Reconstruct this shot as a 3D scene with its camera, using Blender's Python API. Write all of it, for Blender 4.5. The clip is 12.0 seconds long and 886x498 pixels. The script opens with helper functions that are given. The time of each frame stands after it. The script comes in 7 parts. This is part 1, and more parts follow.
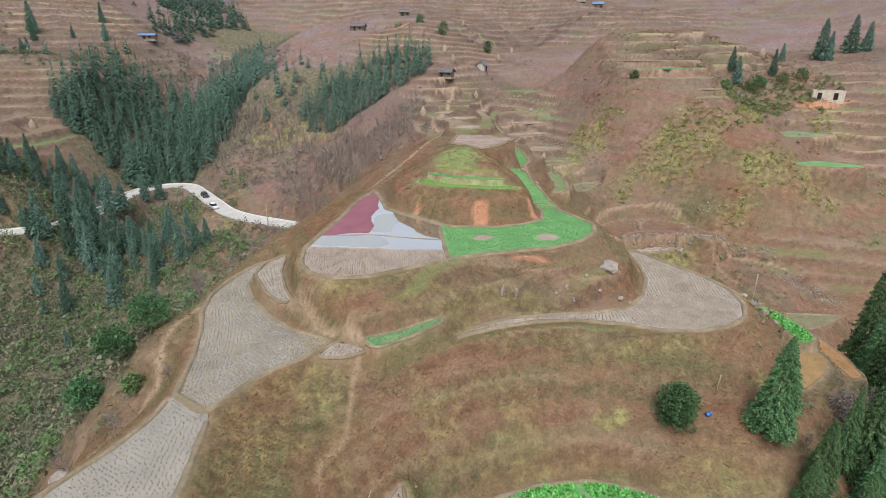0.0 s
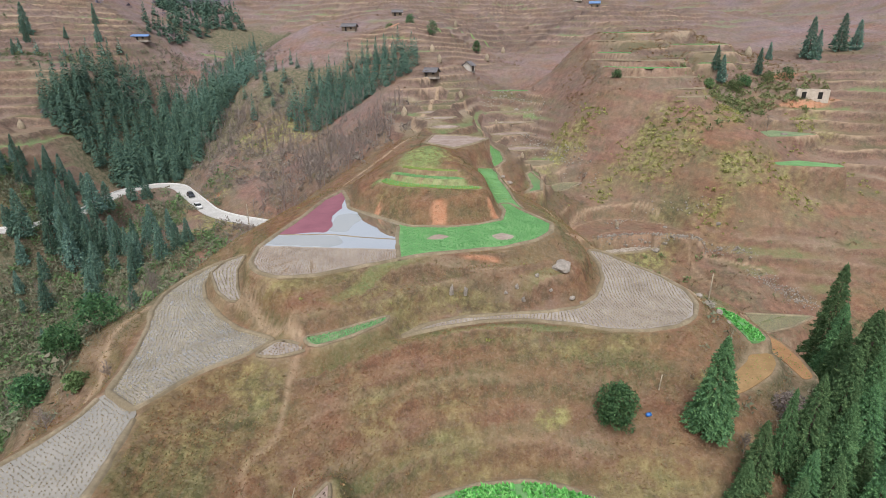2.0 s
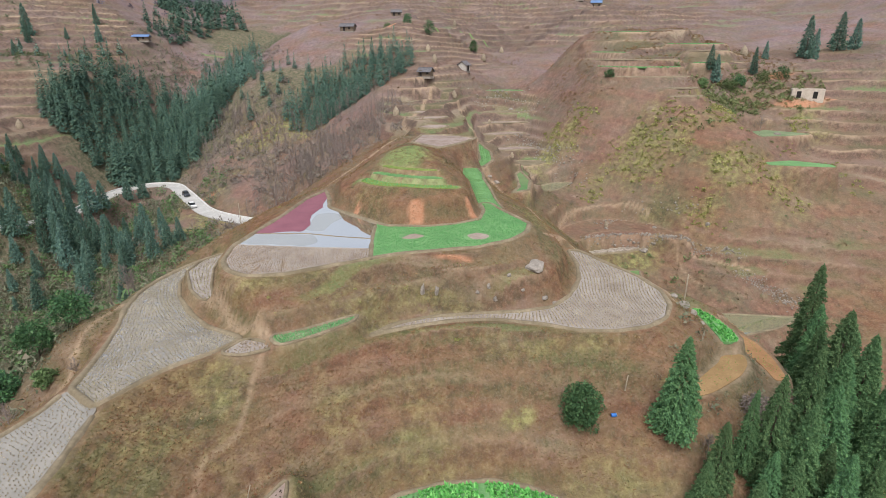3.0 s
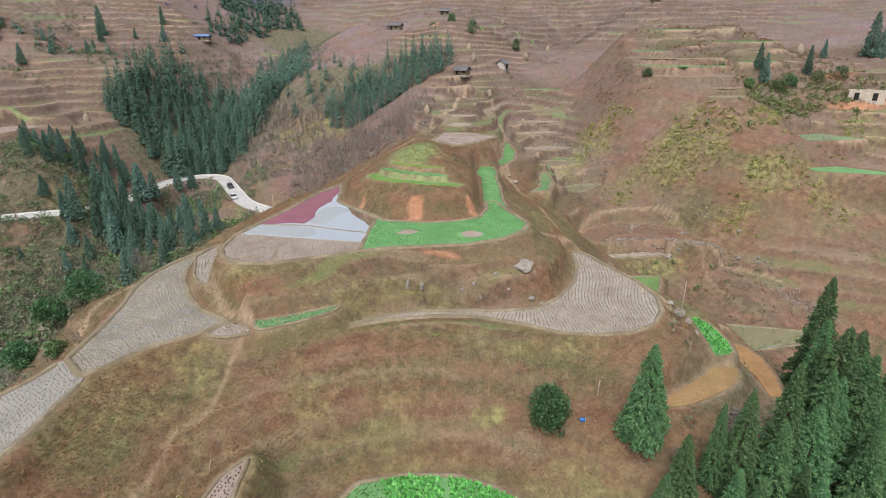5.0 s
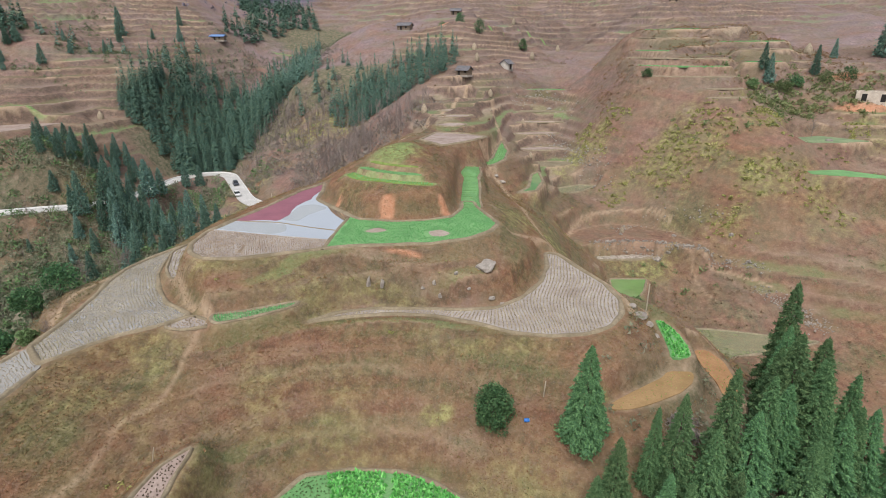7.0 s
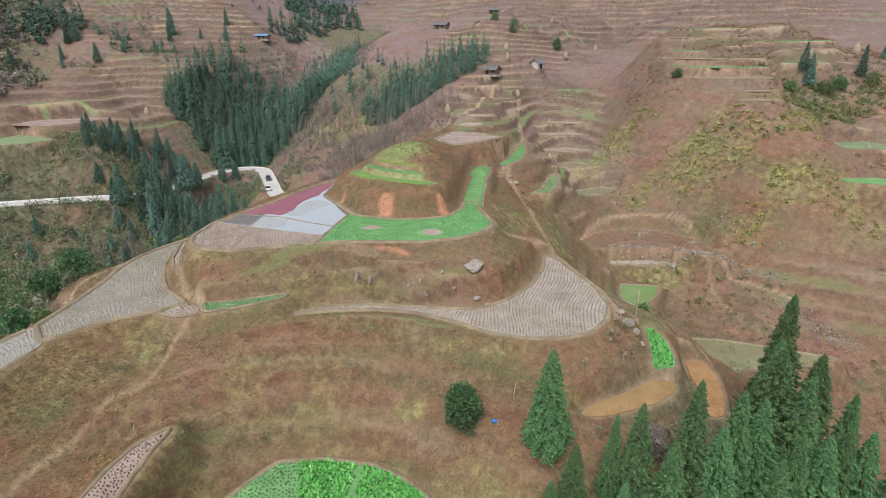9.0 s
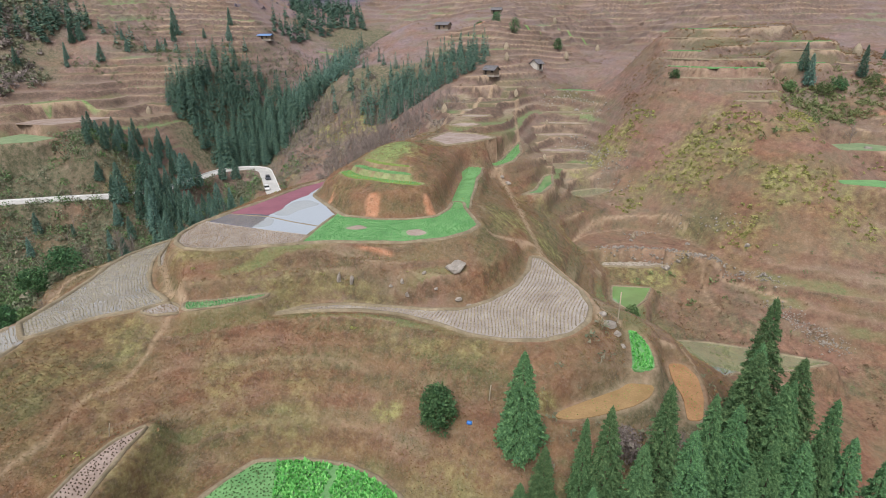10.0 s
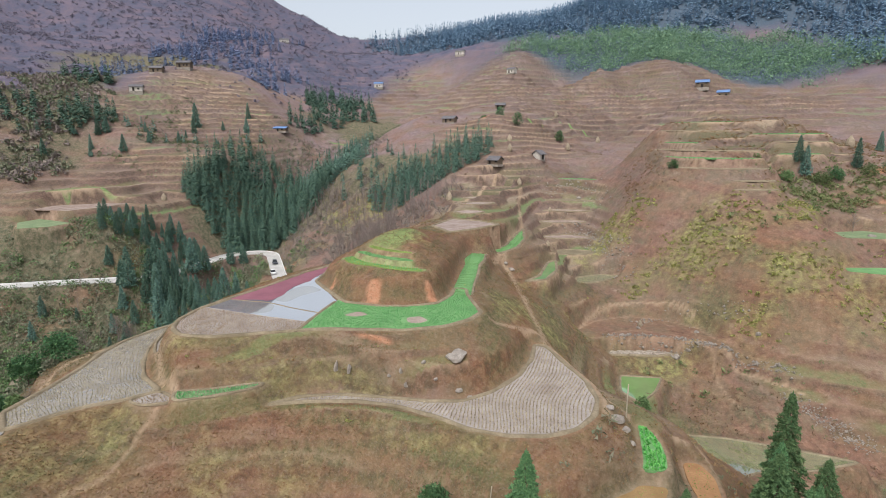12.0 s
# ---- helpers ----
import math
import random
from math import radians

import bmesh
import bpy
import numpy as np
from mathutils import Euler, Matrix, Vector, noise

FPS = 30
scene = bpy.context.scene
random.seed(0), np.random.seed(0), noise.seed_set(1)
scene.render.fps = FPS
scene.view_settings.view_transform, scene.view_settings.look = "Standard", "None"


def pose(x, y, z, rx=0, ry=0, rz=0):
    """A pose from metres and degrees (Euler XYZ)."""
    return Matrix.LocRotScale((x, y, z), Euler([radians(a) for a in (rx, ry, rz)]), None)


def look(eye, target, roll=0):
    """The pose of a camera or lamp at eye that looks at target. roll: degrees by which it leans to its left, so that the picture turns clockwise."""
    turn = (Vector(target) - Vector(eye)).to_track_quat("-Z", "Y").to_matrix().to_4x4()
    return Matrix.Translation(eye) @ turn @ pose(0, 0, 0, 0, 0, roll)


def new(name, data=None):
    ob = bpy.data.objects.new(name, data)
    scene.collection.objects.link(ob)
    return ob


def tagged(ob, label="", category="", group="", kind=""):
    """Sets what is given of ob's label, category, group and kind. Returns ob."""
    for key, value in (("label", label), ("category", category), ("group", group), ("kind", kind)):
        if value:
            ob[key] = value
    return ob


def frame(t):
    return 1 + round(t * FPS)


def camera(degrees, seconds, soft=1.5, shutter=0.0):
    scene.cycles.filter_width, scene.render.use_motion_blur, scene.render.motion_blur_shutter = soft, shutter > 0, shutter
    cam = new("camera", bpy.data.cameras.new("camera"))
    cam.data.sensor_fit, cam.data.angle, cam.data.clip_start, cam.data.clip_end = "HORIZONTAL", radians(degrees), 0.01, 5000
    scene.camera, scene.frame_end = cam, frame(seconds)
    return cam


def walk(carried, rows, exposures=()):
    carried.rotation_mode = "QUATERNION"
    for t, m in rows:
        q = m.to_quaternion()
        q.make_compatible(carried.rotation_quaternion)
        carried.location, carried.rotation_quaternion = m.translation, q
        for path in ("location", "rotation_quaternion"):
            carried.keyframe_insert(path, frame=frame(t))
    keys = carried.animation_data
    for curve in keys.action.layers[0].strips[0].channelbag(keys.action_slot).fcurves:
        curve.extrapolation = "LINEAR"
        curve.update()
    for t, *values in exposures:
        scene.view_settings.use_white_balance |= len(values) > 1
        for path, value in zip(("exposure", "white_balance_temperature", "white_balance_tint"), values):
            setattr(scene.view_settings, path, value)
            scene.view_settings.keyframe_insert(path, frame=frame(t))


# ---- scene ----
cam = camera(79.8, 12.0, soft=0.9)
METRES, EYE, TILT, LEAN, TURN = 40.0, 31.2, -21.0, 0.0, 0.0
ROWS = [
    (0.0, 0.0, 0.0, 0.0, 0.0, 0.0, -0.0),
    (0.5, 0.0302, -0.0005, -0.0006, 0.16, -0.0, -0.02),
    (1.0, 0.071, -0.0011, -0.0012, 0.36, -0.0, -0.05),
    (1.5, 0.1197, -0.0009, -0.0016, 0.49, 0.0, -0.07),
    (2.0, 0.1751, -0.0008, -0.0021, 0.62, 0.01, -0.06),
    (2.5, 0.2304, 0.0, -0.0025, 0.68, 0.01, -0.05),
    (4.5, 0.4482, -0.0027, -0.0059, 6.13, -0.21, -2.03),
    (5.0, 0.502, -0.0013, -0.0066, 7.35, -0.26, -2.45),
    (5.5, 0.5532, 0.0007, -0.0063, 7.94, -0.3, -2.64),
    (6.0, 0.603, 0.0046, -0.0045, 8.37, -0.33, -2.8),
    (6.5, 0.65, 0.0103, -0.0023, 8.95, -0.36, -3.0),
    (7.0, 0.6963, 0.0159, 0.0006, 9.78, -0.41, -3.33),
    (9.0, 0.8772, 0.0395, 0.0143, 14.59, -0.88, -5.16),
    (9.5, 0.9182, 0.0503, 0.0185, 15.06, -0.92, -5.34),
    (10.0, 0.9545, 0.0629, 0.0242, 15.38, -0.96, -5.48),
    (10.5, 0.9731, 0.0739, 0.0301, 15.59, 0.05, -5.56),
    (11.0, 0.9748, 0.0787, 0.033, 15.75, 1.4, -5.65),
    (11.5, 0.9725, 0.082, 0.039, 15.93, 4.27, -5.72),
    (12.0, 0.971, 0.084, 0.0383, 16.18, 8.01, -5.82),
]
walk(cam, [(t, pose(0, 0, EYE, TILT, LEAN, TURN) @ pose(METRES * x, METRES * y, METRES * z, 90 + pitch, roll, yaw)) for t, x, y, z, yaw, pitch, roll in ROWS])

# ---- sky and light: a bright overcast winter day ----
world = bpy.data.worlds.new("overcast_sky")
scene.world = world
world.use_nodes = True
wn, wl = world.node_tree.nodes, world.node_tree.links
wn.clear()
sky = wn.new("ShaderNodeTexSky")
sky.sky_type = "NISHITA"
sky.sun_disc = False
sky.sun_elevation, sky.sun_rotation = radians(56), radians(182)
sky.dust_density, sky.air_density = 4.0, 1.0
pale = wn.new("ShaderNodeHueSaturation")
pale.inputs["Saturation"].default_value = 0.42
back = wn.new("ShaderNodeBackground")
back.inputs["Strength"].default_value = 0.15
wout = wn.new("ShaderNodeOutputWorld")
wl.new(sky.outputs[0], pale.inputs["Color"])
wl.new(pale.outputs[0], back.inputs["Color"])
wl.new(back.outputs[0], wout.inputs["Surface"])
sun_lamp = bpy.data.lights.new("sun", "SUN")
sun_lamp.energy, sun_lamp.angle, sun_lamp.color = 0.8, radians(20), (1.0, 0.97, 0.93)
sun = new("sun", sun_lamp)
sun.matrix_world = look((-4, -60, 180), (0, 60, 0))
scene.view_settings.exposure = 0.5

# ---- the lie of the land: spot heights along ridges, slopes and gullies ----
LAND = {
    "near_slope": [(-12, 36.5, -2.4), (-8.5, 33, -5), (-5, 36.8, -6.3), (-1.4, 38.3, -8.2), (-2.2, 41.5, -6), (3.7, 43.4, -8), (5.2, 40.9, -11.3),
                   (11.5, 44.2, -9.1), (18, 42.5, -11.2), (26.8, 42.6, -8.6), (18.9, 47.3, -6.8), (14.5, 48.3, -6.6), (4.6, 47, -5.2), (28, 45.6, -5.6),
                   (28.4, 51, -2), (-8, 44.3, -1), (-11.2, 41.4, -2), (4.7, 51.7, -1), (19, 53.4, -1.2), (39.4, 54, -1.4), (-0.6, 52.1, 1.5)],
    "below_view": [(5, 30, -18), (20, 30, -21), (36, 36, -11.5), (46, 38, -13.5), (-10, 15, -15), (-24, 12, -4), (-45, 5, -28), (0, -30, -38), (40, 0, -36), (80, 20, -36)],
    "spur_front": [(-10.6, 53.4, 5.3), (-1.4, 54.5, 3.2), (7.3, 58.8, 3.3), (21.4, 62, 3.2), (12, 61, 5.3), (-15, 51.8, 3), (23.9, 70.5, 5.4), (27.6, 74.5, 2.4),
                   (0, 65, 6.3), (-15, 75, 6.3), (18, 72, 6.3), (30, 65, 0), (36, 60, 0), (-25, 50, 1), (-22, 36, 1), (-23, 62, 1.6)],
    "mound": [(5.5, 75.3, 9.9), (10.1, 75.8, 9.9), (-0.3, 78.3, 9.1), (-4.7, 84.2, 9.8), (3.9, 80.2, 10.8), (11.8, 79.4, 10.5), (-1.1, 85.3, 11.8), (7.3, 81.8, 12.4), (8.3, 86.5, 12.9), (0.9, 93.6, 14.1), (8.8, 106.4, 11.6), (4.7, 88, 13.0), (4, 94, 14.3), (4, 98.5, 14.0), (-7.6, 87, 9.6), (-5, 81, 8.8), (-4, 90, 11.6), (-2.5, 96, 12.4), (13.0, 86, 10.0), (10.4, 92, 11.8), (12.2, 97, 9.3), (-10, 98, 7.2), (5, 108, 10.5)],
    "left_flank": [(-31, 46, -3.3), (-34.5, 53.9, 0), (-33, 62, -1), (-40.5, 51, -6), (-30, 34, -1.5), (-38, 36, -9), (-50, 40, -22), (-31, 78, 0), (-40, 70, -8),
                   (-52, 60, -20), (-22, 92, 3.5), (-34, 100, -8), (-20, 110, 3)],
    "gully": [(-60, 45, -34), (-66, 80, -31), (-82, 110, -29), (-98, 118, -24), (-107, 108.6, -25), (-90, 90, -31), (-120, 90, -27), (-88, 126, -24), (-78, 128, -19),
              (-96, 150, -22), (-108, 178, -17), (-102, 200, -15), (-112, 230, 0), (-125, 262, 14), (-60, 110, -22), (-95, 50, -34)],
    "left_hill": [(-136, 179, 6.2), (-118, 135, 3), (-117, 144, -2), (-122, 128.7, -6.4), (-111, 135, -8), (-114, 153, -10),
                  (-143, 157, 10), (-152, 181, 13), (-147, 194, 15.5), (-137, 214.5, 20), (-164, 205.6, 25), (-171, 240.6, 33), (-150, 260, 36), (-140, 271, 35), (-185, 217, 36),
                  (-189, 245, 40), (-215, 286, 73), (-170, 150, 14), (-190, 180, 20), (-230, 150, 40), (-250, 220, 62), (-150, 110, -8)],
    "road_side": [(-67, 155.5, -15.6), (-84, 175, -15.6), (-93, 184, -15.4), (-104, 177, -15.8), (-49, 141, -15.2), (-72, 185.6, -5), (-69, 171.4, -11.4), (-57, 187, -2.4),
                  (-87, 209.4, 2), (-73, 207, 6), (-51, 197, 8), (-35.5, 205.6, 13), (-40, 165, -3), (-25, 150, 4), (-30, 130, -6), (-110, 126, -13), (-103, 130, -13.2)],
    "spur_back": [(0, 159.3, 14.4), (11.4, 138.9, 12.4), (13.8, 126.6, 10), (0.6, 118.7, 11.4), (2.7, 186, 20.2), (10, 181.7, 16.8), (4, 200, 25), (-7.4, 212.6, 27.6), (-15, 246, 39),
                  (1.7, 235, 35), (15, 203, 21), (-14, 190, 18), (-10, 172, 14), (-12, 140, 8), (-27, 212, 18), (-46, 222, 18), (-69, 228, 22), (-56, 245, 28), (-34, 266, 36), (-57, 271, 38)],
    "right_bowl": [(25.8, 135.3, 4.7), (43.4, 112, -12.3), (32.8, 139.6, -3),
                   (39.2, 132.8, -5.3), (36.3, 114.9, -6.6), (17.2, 113.9, 5.6), (32, 105, -4), (22, 141, 5.8), (18, 160.8, 7.7), (34.8, 162.3, 4),
                   (42.9, 145.6, 0.9), (26.3, 183, 10), (32, 188.5, 13.8), (54.4, 111.4, -13.3), (58.4, 103.2, -17.7), 
                   (78.8, 97, -21)],
    "right_flank": [(51.5, 61.7, -6.9), (45.2, 56, -4.6), (44, 66, -2), (50, 72, -6), (38, 76, -3), (36, 88, -7), (44, 90, -13), (52, 84, -14), (60, 70, -15), (58, 54, -14), (64, 86, -18.7),
                    (74, 80, -22), (82, 60, -29), (60, 42, -17), (100, 85, -22), (130, 60, -22)],
    "right_hill": [(58.6, 146.5, 10), (93.5, 158, 13.2), (69.5, 124.5, 0.9), (43.3, 172, 14.3), (53, 155, 16), (66.6, 160, 23.3), (67.3, 135, 7.7),
                   (81.6, 146, 14.2), (99, 124.7, -2.1), (101, 142.3, 6), (108.4, 148.7, 10), (62.7, 166, 26), (53.5, 183.8, 28.6), 
                   (98.7, 187.8, 29), (101.7, 169.4, 20), (112.5, 161, 17), (43, 183, 17.7), (140, 140, 8), (150, 170, 26), (62, 214, 22), (66, 196, 34), (96, 226, 26), (120, 232, 26)],
    "right_hill_marks": [(72.4, 196.7, 35.6), (80.5, 187.7, 35.7), (94.1, 192.4, 33.4), (98.2, 186.1, 31.2), (105.8, 190.7, 28.5), (79.0, 183.0, 31.5), (53.4, 184.8, 28.6), (62.1, 171.5, 28.9), (55.6, 171.7, 24.9), (78.5, 169.8, 24.2), (54.3, 162.1, 22.0), (79.1, 167.8, 22.1), (39.6, 219.7, 22.9), (55.4, 159.9, 20.5), (45.8, 161.1, 14.0), (52.8, 151.4, 12.9), (66.4, 143.9, 13.3), (68.8, 130.8, 6.2), (61.1, 137.9, 7.2), (76.8, 130.0, 6.9), (71.9, 138.2, 11.4), (42.2, 144.9, 0.6), (42.7, 132.0, -6.0), (48.4, 133.8, -5.4), (57.3, 136.0, 1.8), (63.4, 127.3, -1.4), (83.1, 134.8, 10.4), (101.7, 143.0, 6.4), (86.2, 128.5, 4.6), (80.3, 121.9, 0.9), (72.6, 123.3, 1.5), (93.4, 127.1, -1.2), (47.2, 123.3, -9.1), (57.1, 115.8, -11.3), (65.3, 111.1, -13.0), (77.9, 114.9, -7.0), (51.0, 122.6, -10.1), (69.1, 102.2, -14.9), (85.2, 114.0, -7.6), (91.4, 196.6, 36.3)],
    "right_hill_crest": [(53.5, 192, 33.6), (62, 197, 36.0), (70, 201, 35.8), (84, 200, 35.6), (78, 196, 35.8), (98, 202, 34.0), (110, 198, 30.0), (122, 196, 28.5), (60, 208, 28), (76, 216, 26.5), (92, 216, 27), (106, 214, 26)],
    "spur_rim": [(18.3, 113.4, 4.2), (21.6, 109.2, 1.8), (25.4, 97.3, 1.9), (30.2, 85.1, 0.3), (25.5, 73.0, 4.6), (23.7, 117.6, 2.6), (29.4, 118.2, -2.5), (31.5, 114.1, -4.4), (18.0, 115.7, 6.5), (17.5, 94.0, 6.0)],
    "other_marks": [(51.2, 263.4, 30.0), (24.2, 202.7, 16.4), (34.9, 210.4, 16.2), (35.4, 184.4, 11.2), (22.5, 184.5, 9.3), (28.7, 142.6, 1.2), (34.7, 128.5, -3.4), (85.3, 290.6, 45.4), (-2.2, 232.2, 35.1), (14.7, 277.2, 35.9), (-15.2, 247.0, 38.0), (152.2, 355.7, 47.7), (-139.0, 155.7, 6.8), (-129.4, 162.4, 6.4), (-123.0, 171.0, 2.2), (-125.7, 187.4, 4.9), (-65.1, 203.5, 4.8), (-41.8, 194.4, 5.0), (-69.6, 182.5, -5.0), (-15.0, 187.6, 18.2), (-39.8, 265.3, 36.1), (23.6, 320.4, 42.4), (12.9, 198.5, 23.4), (0.3, 186.1, 21.9), (7.6, 172.9, 16.6), (6.1, 130.8, 13.5), (12.8, 157.5, 12.5), (-3.2, 133.7, 10.9)],
    "far_terraces": [(-127, 296, 27), (-112, 353, 33), (-142, 353, 42), (-80, 300, 34), (27, 279, 29), (18.5, 307, 41), (46, 313, 33), (58, 299, 37), (40.7, 378, 45.5), (72, 290, 43),
                     (97, 318, 47), (136, 364, 48.7), (153, 317, 43), (203, 373, 47), (28, 434, 79), (75, 432, 77), (1, 455, 62), (52, 425, 63), (99, 409, 60), (126, 425, 50), (151, 419, 57), (197, 425, 58), (-39, 477, 101), (-105, 500, 80),
                     (-60, 400, 62), (-186, 451, 76), (-236, 480, 101), (-107, 544, 112), (35, 250, 24), (90, 255, 28), (150, 260, 33)],
    "far_mountains": [(-520, 425, 149), (-283, 273, 64), (-326, 315, 79), (-289, 506, 123), (-407, 785, 196), (-385, 900, 128), (-345, 860, 132), (-297, 838, 152), (-215, 762, 166), (-107, 790, 180),
                      (43, 804, 210), (173, 792, 240), (283, 765, 240), (-512, 715, 259), (-617, 620, 272), (-693, 528, 265), (44, 604, 131), (146, 594, 124), (230, 572, 116), (-74, 613, 134), (-275, 660, 124), (-225, 690, 132), (-248, 676, 140), (-205, 640, 128)],
    "rim": [(-500, 100, 120), (-450, -150, 90), (0, -300, 60), (450, -150, 90), (420, 150, 90), (350, 350, 90), (500, 600, 190), (-900, 1100, 230), (0, 1250, 150), (900, 1100, 260)],
}


def spline_weights(pts, smooth):
    """Thin-plate spline through spot heights."""
    p = np.array(pts, float)
    n = len(p)
    r2 = ((p[:, None, :2] - p[None, :, :2]) ** 2).sum(-1) / 1e4
    k = 0.5 * r2 * np.log(r2 + 1e-12)
    k[np.arange(n), np.arange(n)] = smooth
    a = np.zeros((n + 3, n + 3))
    q = np.c_[np.ones(n), p[:, :2] / 100]
    a[:n, :n], a[:n, n:], a[n:, :n] = k, q, q.T
    return p, np.linalg.solve(a, np.r_[p[:, 2], np.zeros(3)])


SPOTS, WEIGHTS = spline_weights([s for group in LAND.values() for s in group], 0.0006)


def rolling(x, y):
    """Height of the bare landforms at arrays x, y."""
    x, y = np.asarray(x, float), np.asarray(y, float)
    out = np.empty(x.size)
    fx, fy, n = x.ravel(), y.ravel(), len(SPOTS)
    for i in range(0, fx.size, 20000):
        a, b = fx[i:i + 20000], fy[i:i + 20000]
        r2 = ((a[:, None] - SPOTS[:, 0]) ** 2 + (b[:, None] - SPOTS[:, 1]) ** 2) / 1e4
        out[i:i + 20000] = (0.5 * r2 * np.log(r2 + 1e-12)) @ WEIGHTS[:n] + WEIGHTS[n] + WEIGHTS[n + 1] * a / 100 + WEIGHTS[n + 2] * b / 100
    return out.reshape(x.shape)


TABLE = np.random.RandomState(7).rand(256, 256)


def wave(x, y, size, seed=0):
    """Smooth value noise, -1 to 1, with features of that size in metres."""
    u, v = np.asarray(x, float) / size + 17.3 * seed, np.asarray(y, float) / size + 9.1 * seed
    i, j = np.floor(u).astype(int), np.floor(v).astype(int)
    f, g = u - i, v - j
    f, g = f * f * (3 - 2 * f), g * g * (3 - 2 * g)
    t = lambda a, b: TABLE[a % 256, b % 256]
    return 2 * ((t(i, j) * (1 - f) + t(i + 1, j) * f) * (1 - g) + (t(i, j + 1) * (1 - f) + t(i + 1, j + 1) * f) * g) - 1


def rounded(pts, times=2):
    """A closed outline with its corners cut."""
    p = np.array(pts, float)
    p = np.vstack([np.linspace(a, b, 1 + max(1, int(np.hypot(*(b - a)) / 1.4)))[:-1] for a, b in zip(p, np.roll(p, -1, 0))])
    for _ in range(times):
        q = np.roll(p, -1, 0)
        p = np.stack([0.75 * p + 0.25 * q, 0.25 * p + 0.75 * q], 1).reshape(-1, 2)
    return p


def line_through(pts, step=0.5):
    """A smooth open line through points of two or three numbers, resampled."""
    p = np.array(pts, float)
    e = np.vstack([2 * p[0] - p[1], p, 2 * p[-1] - p[-2]])
    out = []
    for i in range(1, len(e) - 2):
        a, b, c, d = e[i - 1:i + 3]
        n = max(2, int(np.linalg.norm(c - b) / step))
        t = np.linspace(0, 1, n, endpoint=False)[:, None]
        out.append(0.5 * (2 * b + (c - a) * t + (2 * a - 5 * b + 4 * c - d) * t ** 2 + (3 * b - a - 3 * c + d) * t ** 3))
    return np.vstack(out + [p[-1:]])


def away(x, y, pts, closed):
    """Distance from arrays x, y to a line; negative inside a closed one."""
    p = np.asarray(pts)[:, :2]
    q = np.roll(p, -1, 0) if closed else p[1:]
    p = p if closed else p[:-1]
    best, inside = np.full(x.shape, 1e9), np.zeros(x.shape, bool)
    for (ax, ay), (bx, by) in zip(p, q):
        dx, dy = bx - ax, by - ay
        t = np.clip(((x - ax) * dx + (y - ay) * dy) / (dx * dx + dy * dy + 1e-12), 0, 1)
        best = np.minimum(best, (x - ax - t * dx) ** 2 + (y - ay - t * dy) ** 2)
        if closed and dy:
            inside ^= ((ay > y) != (by > y)) & (x < ax + (y - ay) * dx / dy)
    best = np.sqrt(best)
    return np.where(inside, -best, best) if closed else best


